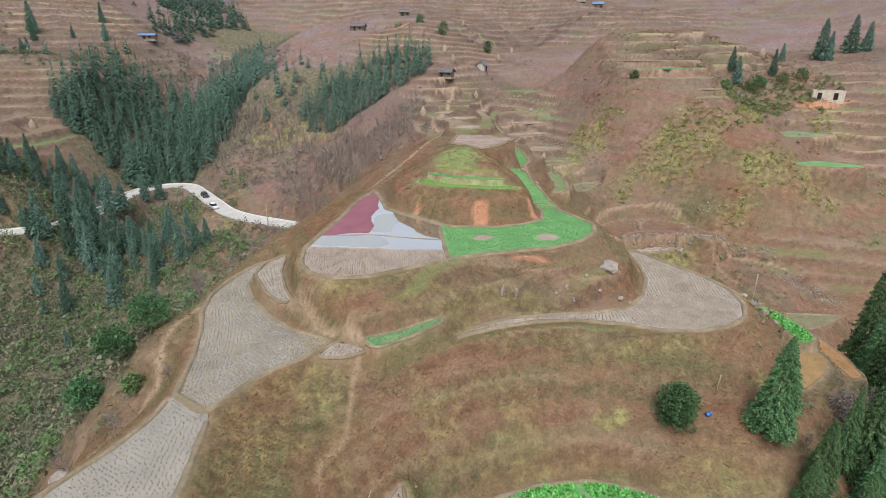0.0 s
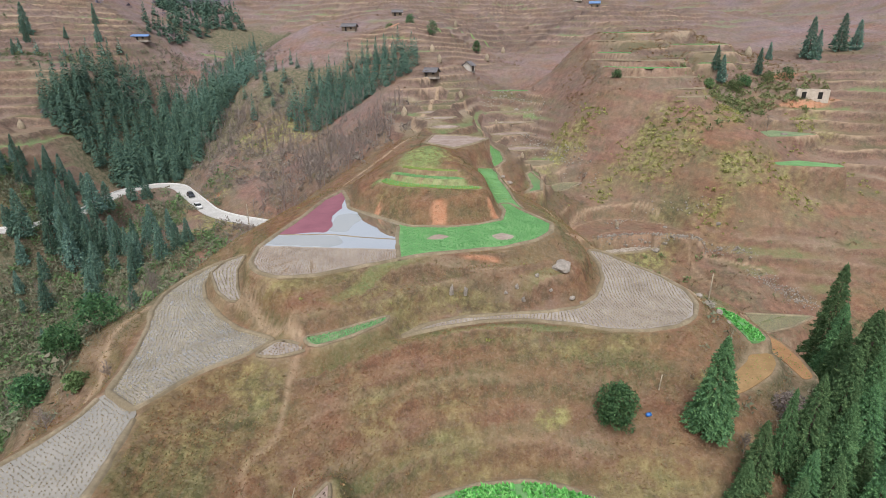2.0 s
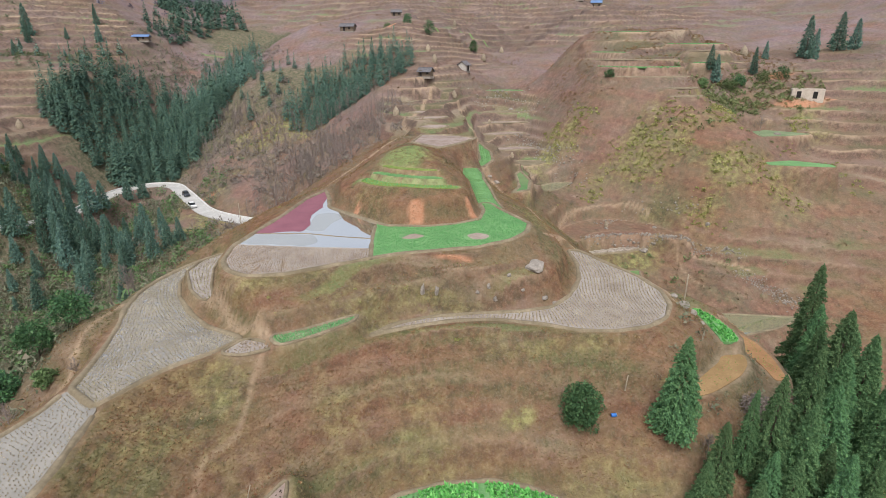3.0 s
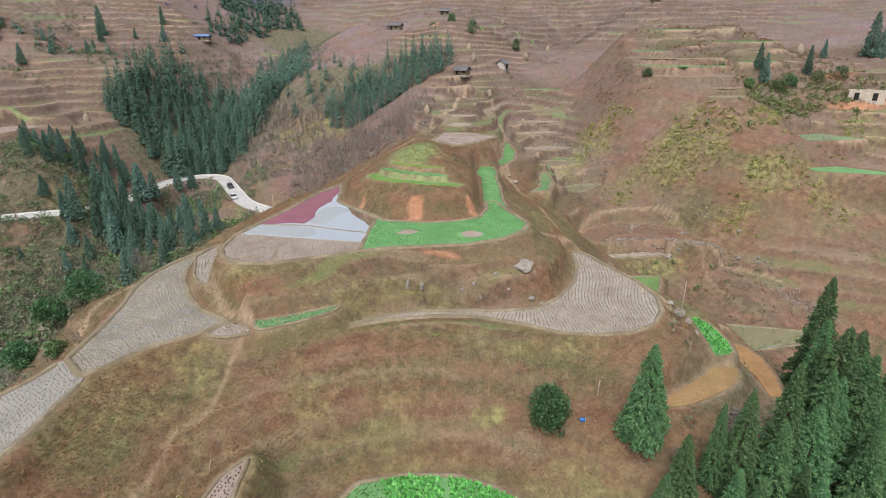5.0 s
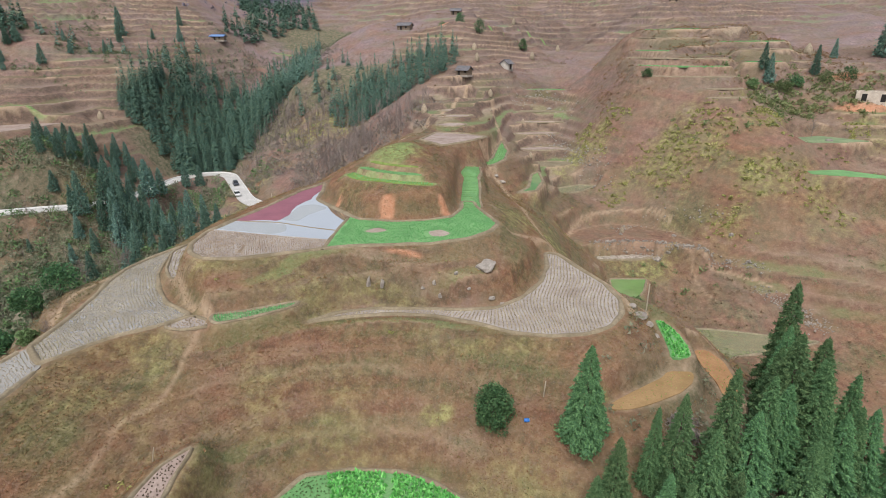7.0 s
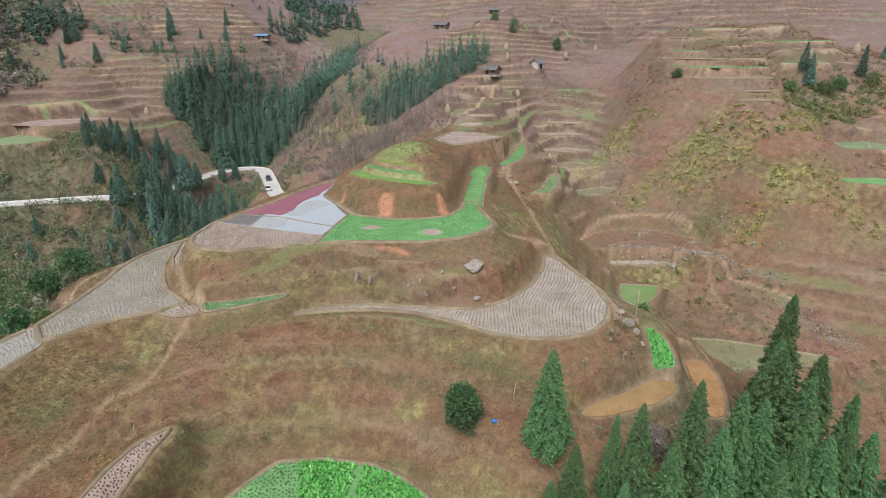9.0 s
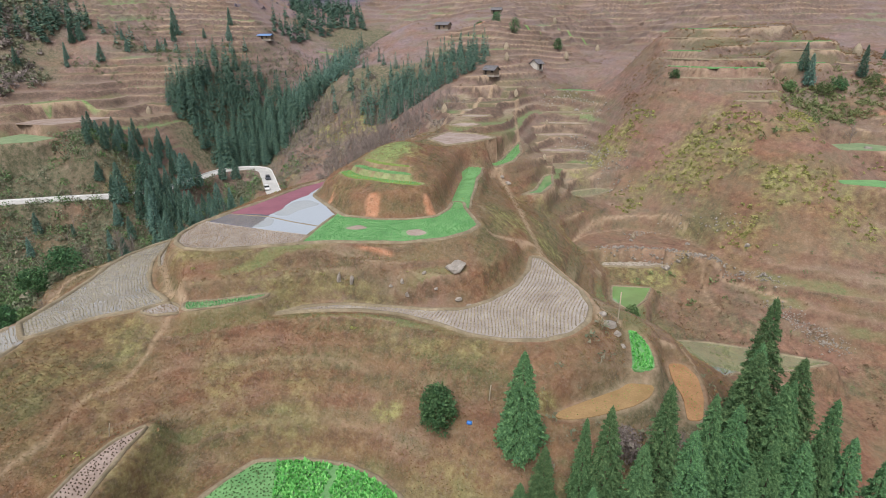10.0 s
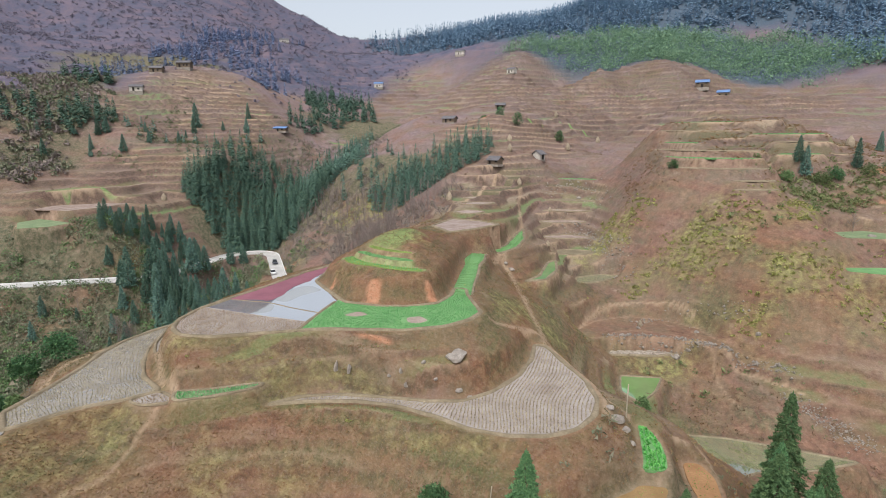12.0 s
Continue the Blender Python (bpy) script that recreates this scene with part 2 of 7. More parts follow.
# level fields: height, width of the bank below, outline
FIELDS = {
    "upper": (6.3, 2.0, [(-12.5, 94.5), (-14.6, 88), (-15.8, 78.6), (-17.3, 70.7), (-18.2, 65.1), (-17.4, 59.9), (-15.6, 57), (-12.8, 55.4), (-8.6, 56), (-4.3, 58.3), (1.1, 61.2), (4, 62.6), (8.4, 63.8),
                         (14, 65.1), (18.8, 67.9), (21.6, 71.5), (22.4, 75.2), (20.4, 79), (18.3, 83), (17.4, 85.8), (15.4, 85.8), (15.9, 81.6), (15, 77), (11, 74.6), (7.1, 73.6), (1.3, 73.8), (-1.2, 76), (-5.7, 80), (-9.4, 83.4), (-10.6, 89)]),
    "lower": (0.0, 2.2, [(1.2, 52.6), (3, 53.8), (6.5, 55.3), (11.4, 56.8), (16.4, 57.1), (22, 56), (26, 54.6), (30, 54.5), (34.2, 55.6), (37.2, 57.9), (39, 61.6), (39.2, 65.5), (37.8, 69.8),
                        (34.2, 75.6), (31.4, 80.3), (29.6, 80.6), (29.9, 75), (29, 69.2), (26.6, 63.8), (23.6, 60.4), (19.5, 59.2), (14.2, 58.6), (8.1, 57.6), (4, 55.6)]),
    "left": (1.0, 2.2, [(-26.6, 73.5), (-28.2, 70.5), (-29.6, 66), (-30, 61.6), (-29.3, 57.2), (-27.7, 53.5), (-26.3, 48.7), (-25.4, 44.5), (-25.0, 41.8), (-24.9, 41.2), (-24.6, 40.9), (-21.6, 38.9), (-21.1, 38.7), (-20.7, 39.1), (-19.5, 41), (-18.9, 42.4),
                       (-17.1, 45), (-14.3, 47.4), (-12, 50.6), (-14.1, 51.6), (-17, 52.9), (-20.5, 56.2), (-24.2, 60.8), (-26.2, 65), (-26.4, 69.2)]),
    "wet": (0.85, 2.2, [(-24.75, 40.95), (-25.3, 40.7), (-25.4, 37.7), (-26.6, 34.2), (-28.3, 31), (-30, 27), (-31, 22), (-20, 22), (-19.1, 27.5), (-19.3, 30.7), (-19.8, 33.6), (-20.4, 37.4), (-20.7, 38.5), (-21.3, 38.85)]),
    "strip": (2.2, 1.0, [(-25.5, 66.1), (-25.2, 70.3), (-23.2, 73), (-22.3, 67.1), (-20.2, 61.6), (-18.1, 57.6), (-19.4, 57.2), (-22.2, 60.2)]),
    "corner": (1.3, 1.0, [(-11.6, 50), (-9.2, 49.4), (-7.7, 48), (-10.5, 46.5), (-13.2, 46.8)]),
    "green_strip": (1.9, 1.0, [(-8.8, 49.4), (-5.2, 51), (-1.4, 53.6), (0.3, 54.6), (-0.2, 52.8), (-3.9, 49.5), (-7.1, 47.5)]),
    "cabbage": (-11.5, 2.5, [(2.4, 33), (3.6, 37), (5.2, 40.9), (10.2, 42.7), (15.6, 43.2), (19.6, 42.2), (22.6, 40.6), (24, 36), (22, 31), (10, 29)]),
    "small": (-5.4, 2.6, [(-4.4, 25.5), (-5.3, 30.3), (-5.2, 34), (-3.7, 37), (-3.3, 35.2), (-3.1, 33.1), (-2.2, 29.6), (-1.2, 26)]),
    "pond": (-18.7, 3.0, [(53.3, 93.5), (60, 94.5), (66.3, 94.3), (78.8, 93), (72, 88.8), (62.9, 85.5), (60.4, 83.4), (56, 86.7)]),
    "green_pond": (-14.0, 2.0, [(43.3, 104), (50.8, 105.2), (49.3, 99.1), (46.5, 93.7), (43.2, 97.4)]),
    "pale_terrace": (-12.4, 2.2, [(40.7, 109.9), (41.9, 115.1), (45.7, 117.9), (52.8, 118.0), (57.0, 115.6), (50.0, 111.8)]),
    "pool_far": (-4.2, 1.2, [(31.9, 130.6), (32.8, 138.5), (38.6, 143.0), (43.1, 142.4), (38.7, 136.1)]),
    "pool_mid": (1.3, 1.2, [(23.5, 111.4), (25.8, 116.8), (26.2, 129.6), (27.8, 132.4), (28.9, 122.8), (27.4, 113.8)]),
    "green_hook": (6.2, 1.2, [(14.8, 116.3), (17.0, 123.2), (17.0, 138.0), (17.5, 146.7), (20.0, 132.4), (19.9, 122.0), (17.3, 114.6)]),
    "saddle_terrace": (11.6, 5.0, [(1.9, 114.8), (3.4, 125.4), (10.8, 123.9), (16.1, 120.3), (12, 113), (8, 108)]),
    "bowl_terrace": (-9.5, 2.4, [(34.5, 114.9), (38.1, 121.7), (45.2, 126.9), (52.9, 126.2), (59.2, 122.9), (61.7, 117.1), (63.1, 112.7), (60.0, 111.9), (57.9, 114.8), (49.7, 115.5), (40.9, 112.8), (35.9, 110.0)]),
    "side_green": (8.8, 1.5, [(86.8, 145.3), (97.2, 151.0), (105.4, 144.1), (96.2, 140.5), (86.0, 140.2)]),
    "side_green_low": (4.0, 1.5, [(87.1, 130.7), (94.8, 132.8), (101.5, 127.9), (100.8, 125.1), (91.8, 126.7), (86.6, 127.7)]),
    "left_tread": (6.5, 1.5, [(-153.9, 138.2), (-157.1, 147.6), (-146.0, 158.3), (-135.4, 160.8), (-136.2, 149.6), (-138.8, 139.1)]),
    "left_green": (3.0, 1.2, [(-152.1, 131.1), (-152.9, 139.3), (-133.5, 135.7), (-133.5, 128.0), (-139.9, 122.3)]),
    "veg": (-3.0, 1.0, [(44.0, 66.5), (44.2, 62.3), (44.3, 58.5), (44.0, 57.0), (46.6, 57.5), (46.7, 59.8), (46.4, 62.6), (45.4, 65.4)]),
    "tilled": (-4.4, 1.2, [(43.8, 56.4), (46.8, 56.8), (46.2, 54.6), (44.4, 52.4), (42.0, 50.6), (39.6, 49.0), (37.6, 48.2), (36.4, 48.3), (37.0, 49.5), (38.8, 51.2), (41.4, 53.6), (43.0, 55)]),
    "orange": (-7.0, 1.2, [(49.3, 66.2), (51.2, 66.5), (52.5, 63.9), (52.6, 59.9), (51.9, 55.5), (50.3, 54.9), (50.3, 59.2), (49.5, 62.5)]),
    "mound_low": (10.6, 0.7, [(-4.2, 84.2), (-3.4, 86.4), (-1.8, 84.6), (0.6, 82.8), (3.4, 82.0), (7.2, 81.0), (11.2, 81.0), (12.2, 79.6), (9.4, 79.2), (6.4, 79.4), (3.0, 80.6), (0.2, 80.6), (-2.4, 82.0)]),
    "mound_mid": (11.5, 0.6, [(-2.6, 86.0), (-1.2, 86.9), (0.8, 85.6), (4.2, 83.9), (8.4, 83.2), (9.8, 82.0), (6.6, 81.9), (2.6, 83.1), (-0.2, 84.5)]),
    "mound_high": (12.3, 0.6, [(-1.2, 87.9), (0.4, 88.0), (2.4, 86.4), (5.6, 85.4), (8.2, 84.9), (8.6, 84.1), (5.2, 84.3), (2.0, 85.4), (-0.2, 86.6)]),
}

# narrow terraces round the hill crest, down the spur and up the side gully: height, half width, middle line
CREST = {
    "crest_green_a": (28.9, 1.3, [(55.0, 183.4), (59, 178.4), (63.3, 174.2)]),
    "crest_green_b": (25.0, 1.2, [(54.7, 172.8), (59.5, 167.2), (65.4, 163.9), (72, 164.6), (77.7, 167.0)]),
    "crest_green_c": (31.3, 1.3, [(78.6, 183.0), (88, 184.6), (98.2, 186.2)]),
    "crest_pink_f": (29.1, 1.1, [(83.4, 178.0), (89.9, 179.0), (97.3, 181.0)]),
    "crest_green_b2": (25.9, 1.2, [(83.2, 172.0), (88.4, 173.0), (94.0, 175.0)]),
    "crest_green_g": (35.0, 1.2, [(58.0, 192.5), (66.0, 191.0), (75.5, 190.5)]),
    "crest_pink_b": (32.4, 1.1, [(54.2, 188.0), (62.0, 184.5), (72.7, 184.0)]),
    "crest_pale_a": (22.4, 1.0, [(54.8, 165.6), (60, 161.6), (66.4, 160.0), (73, 160.6), (79.7, 163.3)]),
    "crest_pale_b": (26.8, 1.0, [(52.6, 180.1), (58, 173.4), (64.7, 169.1), (72, 170.6), (79.4, 174.9)]),
    "crest_pale_d": (19.7, 0.9, [(69.5, 154.2), (74, 154.4), (79.2, 157.5)]),
    "crest_pale_e": (17.9, 0.9, [(68.8, 149.5), (74, 149.8), (78.7, 152.3)]),
    "spur_pale_b": (12.5, 2.2, [(2.6, 130.5), (6.0, 132.0), (9.4, 133.5)]),
    "spur_pale_f": (12.8, 2.0, [(0.2, 144.5), (4.5, 146.5), (8.8, 149.0)]),
    "spur_pale_c": (13.0, 2.0, [(-2.0, 156.5), (2.6, 158.5), (7.0, 161.5)]),
    "spur_pale_d": (14.7, 1.8, [(-5.6, 171.0), (1.3, 172.2), (8.6, 175.8)]),
    "spur_pale_e": (17.6, 1.6, [(-2.0, 180.6), (5.2, 183.0), (11.4, 187.6)]),
    "gully_pale_a": (0.3, 2.2, [(25.5, 146.2), (30.4, 147.3), (36.0, 149.4)]),
    "gully_pale_b": (2.6, 2.0, [(22.1, 155.4), (28.3, 157.4), (35.2, 158.6)]),
    "gully_pale_c": (5.3, 2.0, [(19.8, 165.5), (26.8, 168.5), (33.1, 169.7)]),
    "gully_pale_d": (10.3, 1.8, [(19.6, 180.4), (27.0, 182.6), (35.0, 181.5)]),
    "gully_green_e": (16.1, 1.2, [(22.0, 196.8), (28.6, 197.5), (35.2, 195.6)]),
    "gully_pale_f": (7.8, 1.6, [(20.0, 173.4), (27.0, 175.6), (34.6, 175.6)]),
}
for name, (level, half, pts) in CREST.items():
    p = line_through(pts, 2.0)
    d = np.gradient(p, axis=0)
    d /= np.hypot(*d.T)[:, None]
    side = np.c_[-d[:, 1], d[:, 0]] * (1.5 * half * np.sin(np.linspace(0.35, 2.8, len(p))))[:, None]
    FIELDS[name] = (level, 2.6 if "crest" in name else 1.6, [tuple(q) for q in np.vstack([p + side, (p - side)[::-1]])])
OUTLINES = {name: rounded(f[2]) for name, f in FIELDS.items()}

# terraced hillsides: centre, radii, height of a step, how marked
TERRACED = [(82, 183, 32, 20, 2.4, 1.0), (28, 165, 13, 58, 2.2, 1.0), (84, 108, 26, 9, 2.6, 0.5), (4, 166, 20, 56, 2.3, 1.0), (-5, 240, 40, 45, 2.2, 0.95), (60, 320, 130, 80, 2.8, 0.95), (-150, 172, 44, 50, 2.8, 1.0),
            (-180, 252, 66, 56, 2.7, 1.0), (60, 410, 240, 90, 3.4, 0.9), (-210, 470, 130, 90, 4.2, 0.8), (-40, 480, 70, 60, 3.6, 0.9), (122, 150, 28, 40, 2.6, 0.8), (120, 205, 50, 40, 2.8, 0.7),
            (6, 59, 30, 8, 1.15, 0.6), (2, 44, 44, 12, 1.9, 0.3), (-36, 46, 10, 26, 1.6, 0.5), (44, 84, 14, 22, 2.2, 0.7)]

# the concrete lane round the head of the gully
LANE = line_through([(-150, 104, -13), (-135, 112, -13), (-120, 121, -13), (-110.8, 125.9, -13), (-103, 131, -13.2), (-100, 145, -14), (-103, 163, -15), (-104, 176, -15.4), (-98, 183.6, -15.5), (-90, 183, -15.5),
                     (-82, 174, -15.5), (-73, 162.5, -15.5), (-64.7, 152.3, -15.5), (-56, 146, -15.5), (-46.4, 141, -15.3), (-38.6, 136, -15), (-30, 129, -14.6), (-24, 121, -14)], 2.0)

# the green field that climbs behind the mound
RAMP = line_through([(17.6, 82.5, 6.33), (17.0, 85, 6.38), (16.5, 88, 6.55), (16.2, 91, 6.85), (15.7, 95, 7.2), (15.2, 99, 7.45), (14.6, 103, 7.6), (14.4, 107, 7.6)], 0.8)


def slopes(x, y):
    """Height of the hills before any terraces are cut."""
    z = rolling(x, y)
    far = np.clip((np.hypot(x, y - 60) - 60) / 200, 0, 1)
    z = z + wave(x, y, 9, 1) * (0.25 + 0.9 * far) + wave(x, y, 3.1, 2) * (0.12 + 0.25 * far) + wave(x, y, 40, 3) * 4.5 * np.clip(far - 0.4, 0, 1) + wave(x, y, 15, 13) * 1.3 * np.clip(far * 1.6 - 0.2, 0, 1) + wave(x, y, 75, 16) * 9 * np.clip((y - 300) / 150, 0, 1) + wave(x, y, 110, 4) * 8 * np.clip((y - 520) / 200, 0, 1)
    # the floor of the side gully lies level across and climbs away
    w = np.clip(1.6 - np.abs(x - 27) / 8, 0, 1) * np.clip((y - 138) / 12, 0, 1) * np.clip((216 - y) / 14, 0, 1)
    z = z + 0.4 * w * w * (3 - 2 * w) * (np.interp(y, [138, 150, 162, 175, 189, 205, 220], [-3, 0.5, 4, 8.5, 13.5, 18, 21]) - z)
    return z


def terracing(x, y, z):
    """How marked the terraces are, the height of a step, and the count of steps up to here."""
    step, much = np.full(x.shape, 2.0), np.zeros(x.shape)
    for cx, cy, rx, ry, s, m in TERRACED:
        w = m * np.clip(2.2 * (1 - np.hypot((x - cx) / rx, (y - cy) / ry)), 0, 1)
        step = np.where(w > much, s, step)
        much = np.maximum(much, w)
    q = (z + wave(x, y, 28, 5) * 1.5 + wave(x, y, 9, 6) * 0.5) / step
    return much, step, q


def ground(x, y):
    """Height of the finished ground."""
    x, y = np.asarray(x, float), np.asarray(y, float)
    z = slopes(x, y)
    much, step, q = terracing(x, y, z)
    f = q - np.floor(q)
    z = z + much * step * (np.clip((f - 0.62) / 0.32, 0, 1) - f + 0.10 * f)
    near = (x > -160) & (x < -15) & (y > 95) & (y < 195)
    if near.any():
        nx_, ny_ = x[near], y[near]
        d2 = (nx_[:, None] - LANE[:, 0]) ** 2 + (ny_[:, None] - LANE[:, 1]) ** 2
        k = d2.argmin(1)
        w = np.clip(1 - (np.sqrt(d2[np.arange(len(k)), k]) - 3.3) / 5, 0, 1)
        z[near] += w * w * (3 - 2 * w) * (LANE[k, 2] - 0.12 - z[near])
    base, total, shift = z.copy(), np.zeros(x.shape), np.zeros(x.shape)
    for name, (level, bank, _) in FIELDS.items():
        o = OUTLINES[name]
        near = (x > o[:, 0].min() - 6) & (x < o[:, 0].max() + 6) & (y > o[:, 1].min() - 6) & (y < o[:, 1].max() + 6)
        if not near.any():
            continue
        d = away(x[near], y[near], o, True)
        w = np.clip(1 - (d - 0.45) / bank, 0, 1)
        w = w * w * (3 - 2 * w)
        total[near] += w ** 2
        shift[near] += w ** 2 * (w * (level - base[near]))
    z = base + np.where(total > 1e-6, shift / np.maximum(total, 1e-6), 0) 
    for name, (level, bank, _) in FIELDS.items():
        o = OUTLINES[name]
        near = (x > o[:, 0].min() - 2) & (x < o[:, 0].max() + 2) & (y > o[:, 1].min() - 2) & (y < o[:, 1].max() + 2)
        if near.any():
            d = away(x[near], y[near], o, True)
            z[near] = np.where(d < -0.25, level - (0.05 if name == "bowl_terrace" else 0.35), np.where(d < 0.45, level - 0.04, z[near]))
    near = (x > 10) & (x < 22) & (y > 84.5) & (y < 111)
    if near.any():
        d2 = (x[near][:, None] - RAMP[:, 0]) ** 2 + (y[near][:, None] - RAMP[:, 1]) ** 2
        k = d2.argmin(1)
        w = np.clip(1 - (np.sqrt(d2.min(1)) - 2.0) / 1.4, 0, 1)
        z[near] += w * w * (3 - 2 * w) * (RAMP[k, 2] - 0.12 - z[near])
    return z

# ---- materials ----
def nodes_of(name):
    m = bpy.data.materials.new(name)
    m.use_nodes = True
    n, l = m.node_tree.nodes, m.node_tree.links
    return m, n, l, n["Principled BSDF"]


def noise_node(n, l, where, scale, detail=4.0, rough=0.55, stretch=None):
    t = n.new("ShaderNodeTexNoise")
    t.inputs["Scale"].default_value, t.inputs["Detail"].default_value, t.inputs["Roughness"].default_value = scale, detail, rough
    if stretch:
        mp = n.new("ShaderNodeMapping")
        mp.inputs["Scale"].default_value = stretch
        l.new(where, mp.inputs["Vector"])
        where = mp.outputs[0]
    l.new(where, t.inputs["Vector"])
    return t.outputs["Fac"]


def ramp_node(n, l, fac, stops):
    r = n.new("ShaderNodeValToRGB")
    e = r.color_ramp.elements
    while len(e) < len(stops):
        e.new(0.5)
    for k, (p, c) in zip(e, stops):
        k.position, k.color = p, (*c, 1)
    l.new(fac, r.inputs["Fac"])
    return r.outputs["Color"]


def blend(n, l, fac, a, b, mode="MIX"):
    m = n.new("ShaderNodeMix")
    m.data_type, m.blend_type = "RGBA", mode
    for socket, v in ((m.inputs["Factor"], fac), (m.inputs["A"], a), (m.inputs["B"], b)):
        if isinstance(v, (int, float)):
            socket.default_value = v
        elif isinstance(v, tuple):
            socket.default_value = (*v, 1)
        else:
            l.new(v, socket)
    return m.outputs["Result"]


def remap(n, l, v, lo, hi, a=0.0, b=1.0):
    m = n.new("ShaderNodeMapRange")
    m.inputs["From Min"].default_value, m.inputs["From Max"].default_value = lo, hi
    m.inputs["To Min"].default_value, m.inputs["To Max"].default_value = a, b
    l.new(v, m.inputs["Value"])
    return m.outputs["Result"]


def times(n, l, a, b, op="MULTIPLY"):
    m = n.new("ShaderNodeMath")
    m.operation = op
    for s, v in zip(m.inputs, (a, b)):
        if isinstance(v, (int, float)):
            s.default_value = v
        else:
            l.new(v, s)
    return m.outputs[0]


def bumped(n, l, b, height, strength, distance):
    k = n.new("ShaderNodeBump")
    k.inputs["Strength"].default_value, k.inputs["Distance"].default_value = strength, distance
    l.new(height, k.inputs["Height"])
    l.new(k.outputs[0], b.inputs["Normal"])


def attribute(n, name):
    a = n.new("ShaderNodeAttribute")
    a.attribute_name = name
    return a.outputs["Fac"]


def plain_surface(name, dark, light, scale, rough=0.8, bump=0.3, metal=0.0, fine=6.0, vary=0.0, depth=0.03):
    """Two-tone surface with grain at two scales; vary: how much it differs from object to object."""
    m, n, l, b = nodes_of(name)
    where = n.new("ShaderNodeTexCoord").outputs["Object"]
    big, small = noise_node(n, l, where, scale), noise_node(n, l, where, scale * fine, 6.0, 0.65)
    c = ramp_node(n, l, big, [(0.3, dark), (0.7, light)])
    c = blend(n, l, remap(n, l, small, 0.35, 0.65, 0, 0.45), c, tuple(0.6 * v for v in dark))
    if vary:
        info = n.new("ShaderNodeObjectInfo")
        hs = n.new("ShaderNodeHueSaturation")
        l.new(remap(n, l, info.outputs["Random"], 0, 1, 1 - vary, 1 + vary), hs.inputs["Value"])
        l.new(c, hs.inputs["Color"])
        c = hs.outputs[0]
    l.new(c, b.inputs["Base Color"])
    b.inputs["Roughness"].default_value, b.inputs["Metallic"].default_value = rough, metal
    if bump:
        bumped(n, l, b, small, bump, depth)
    return m


def leaf_surface(name, stops, rough=0.65, vary=0.25, through=0.12):
    """Leaves and needles: each piece its own tone, each plant its own too."""
    m, n, l, b = nodes_of(name)
    geo = n.new("ShaderNodeNewGeometry")
    c = ramp_node(n, l, geo.outputs["Random Per Island"], stops)
    info = n.new("ShaderNodeObjectInfo")
    hs = n.new("ShaderNodeHueSaturation")
    l.new(remap(n, l, info.outputs["Random"], 0, 1, 1 - vary, 1 + vary), hs.inputs["Value"])
    l.new(remap(n, l, info.outputs["Random"], 0, 1, 0.475, 0.53), hs.inputs["Hue"])
    l.new(c, hs.inputs["Color"])
    where = n.new("ShaderNodeTexCoord").outputs["Object"]
    c = blend(n, l, remap(n, l, noise_node(n, l, where, 0.8, 3), 0.3, 0.7, 0.0, 0.5), hs.outputs[0], stops[0][1])
    l.new(c, b.inputs["Base Color"])
    b.inputs["Roughness"].default_value = rough
    b.inputs["Specular IOR Level"].default_value = 0.12
    return m


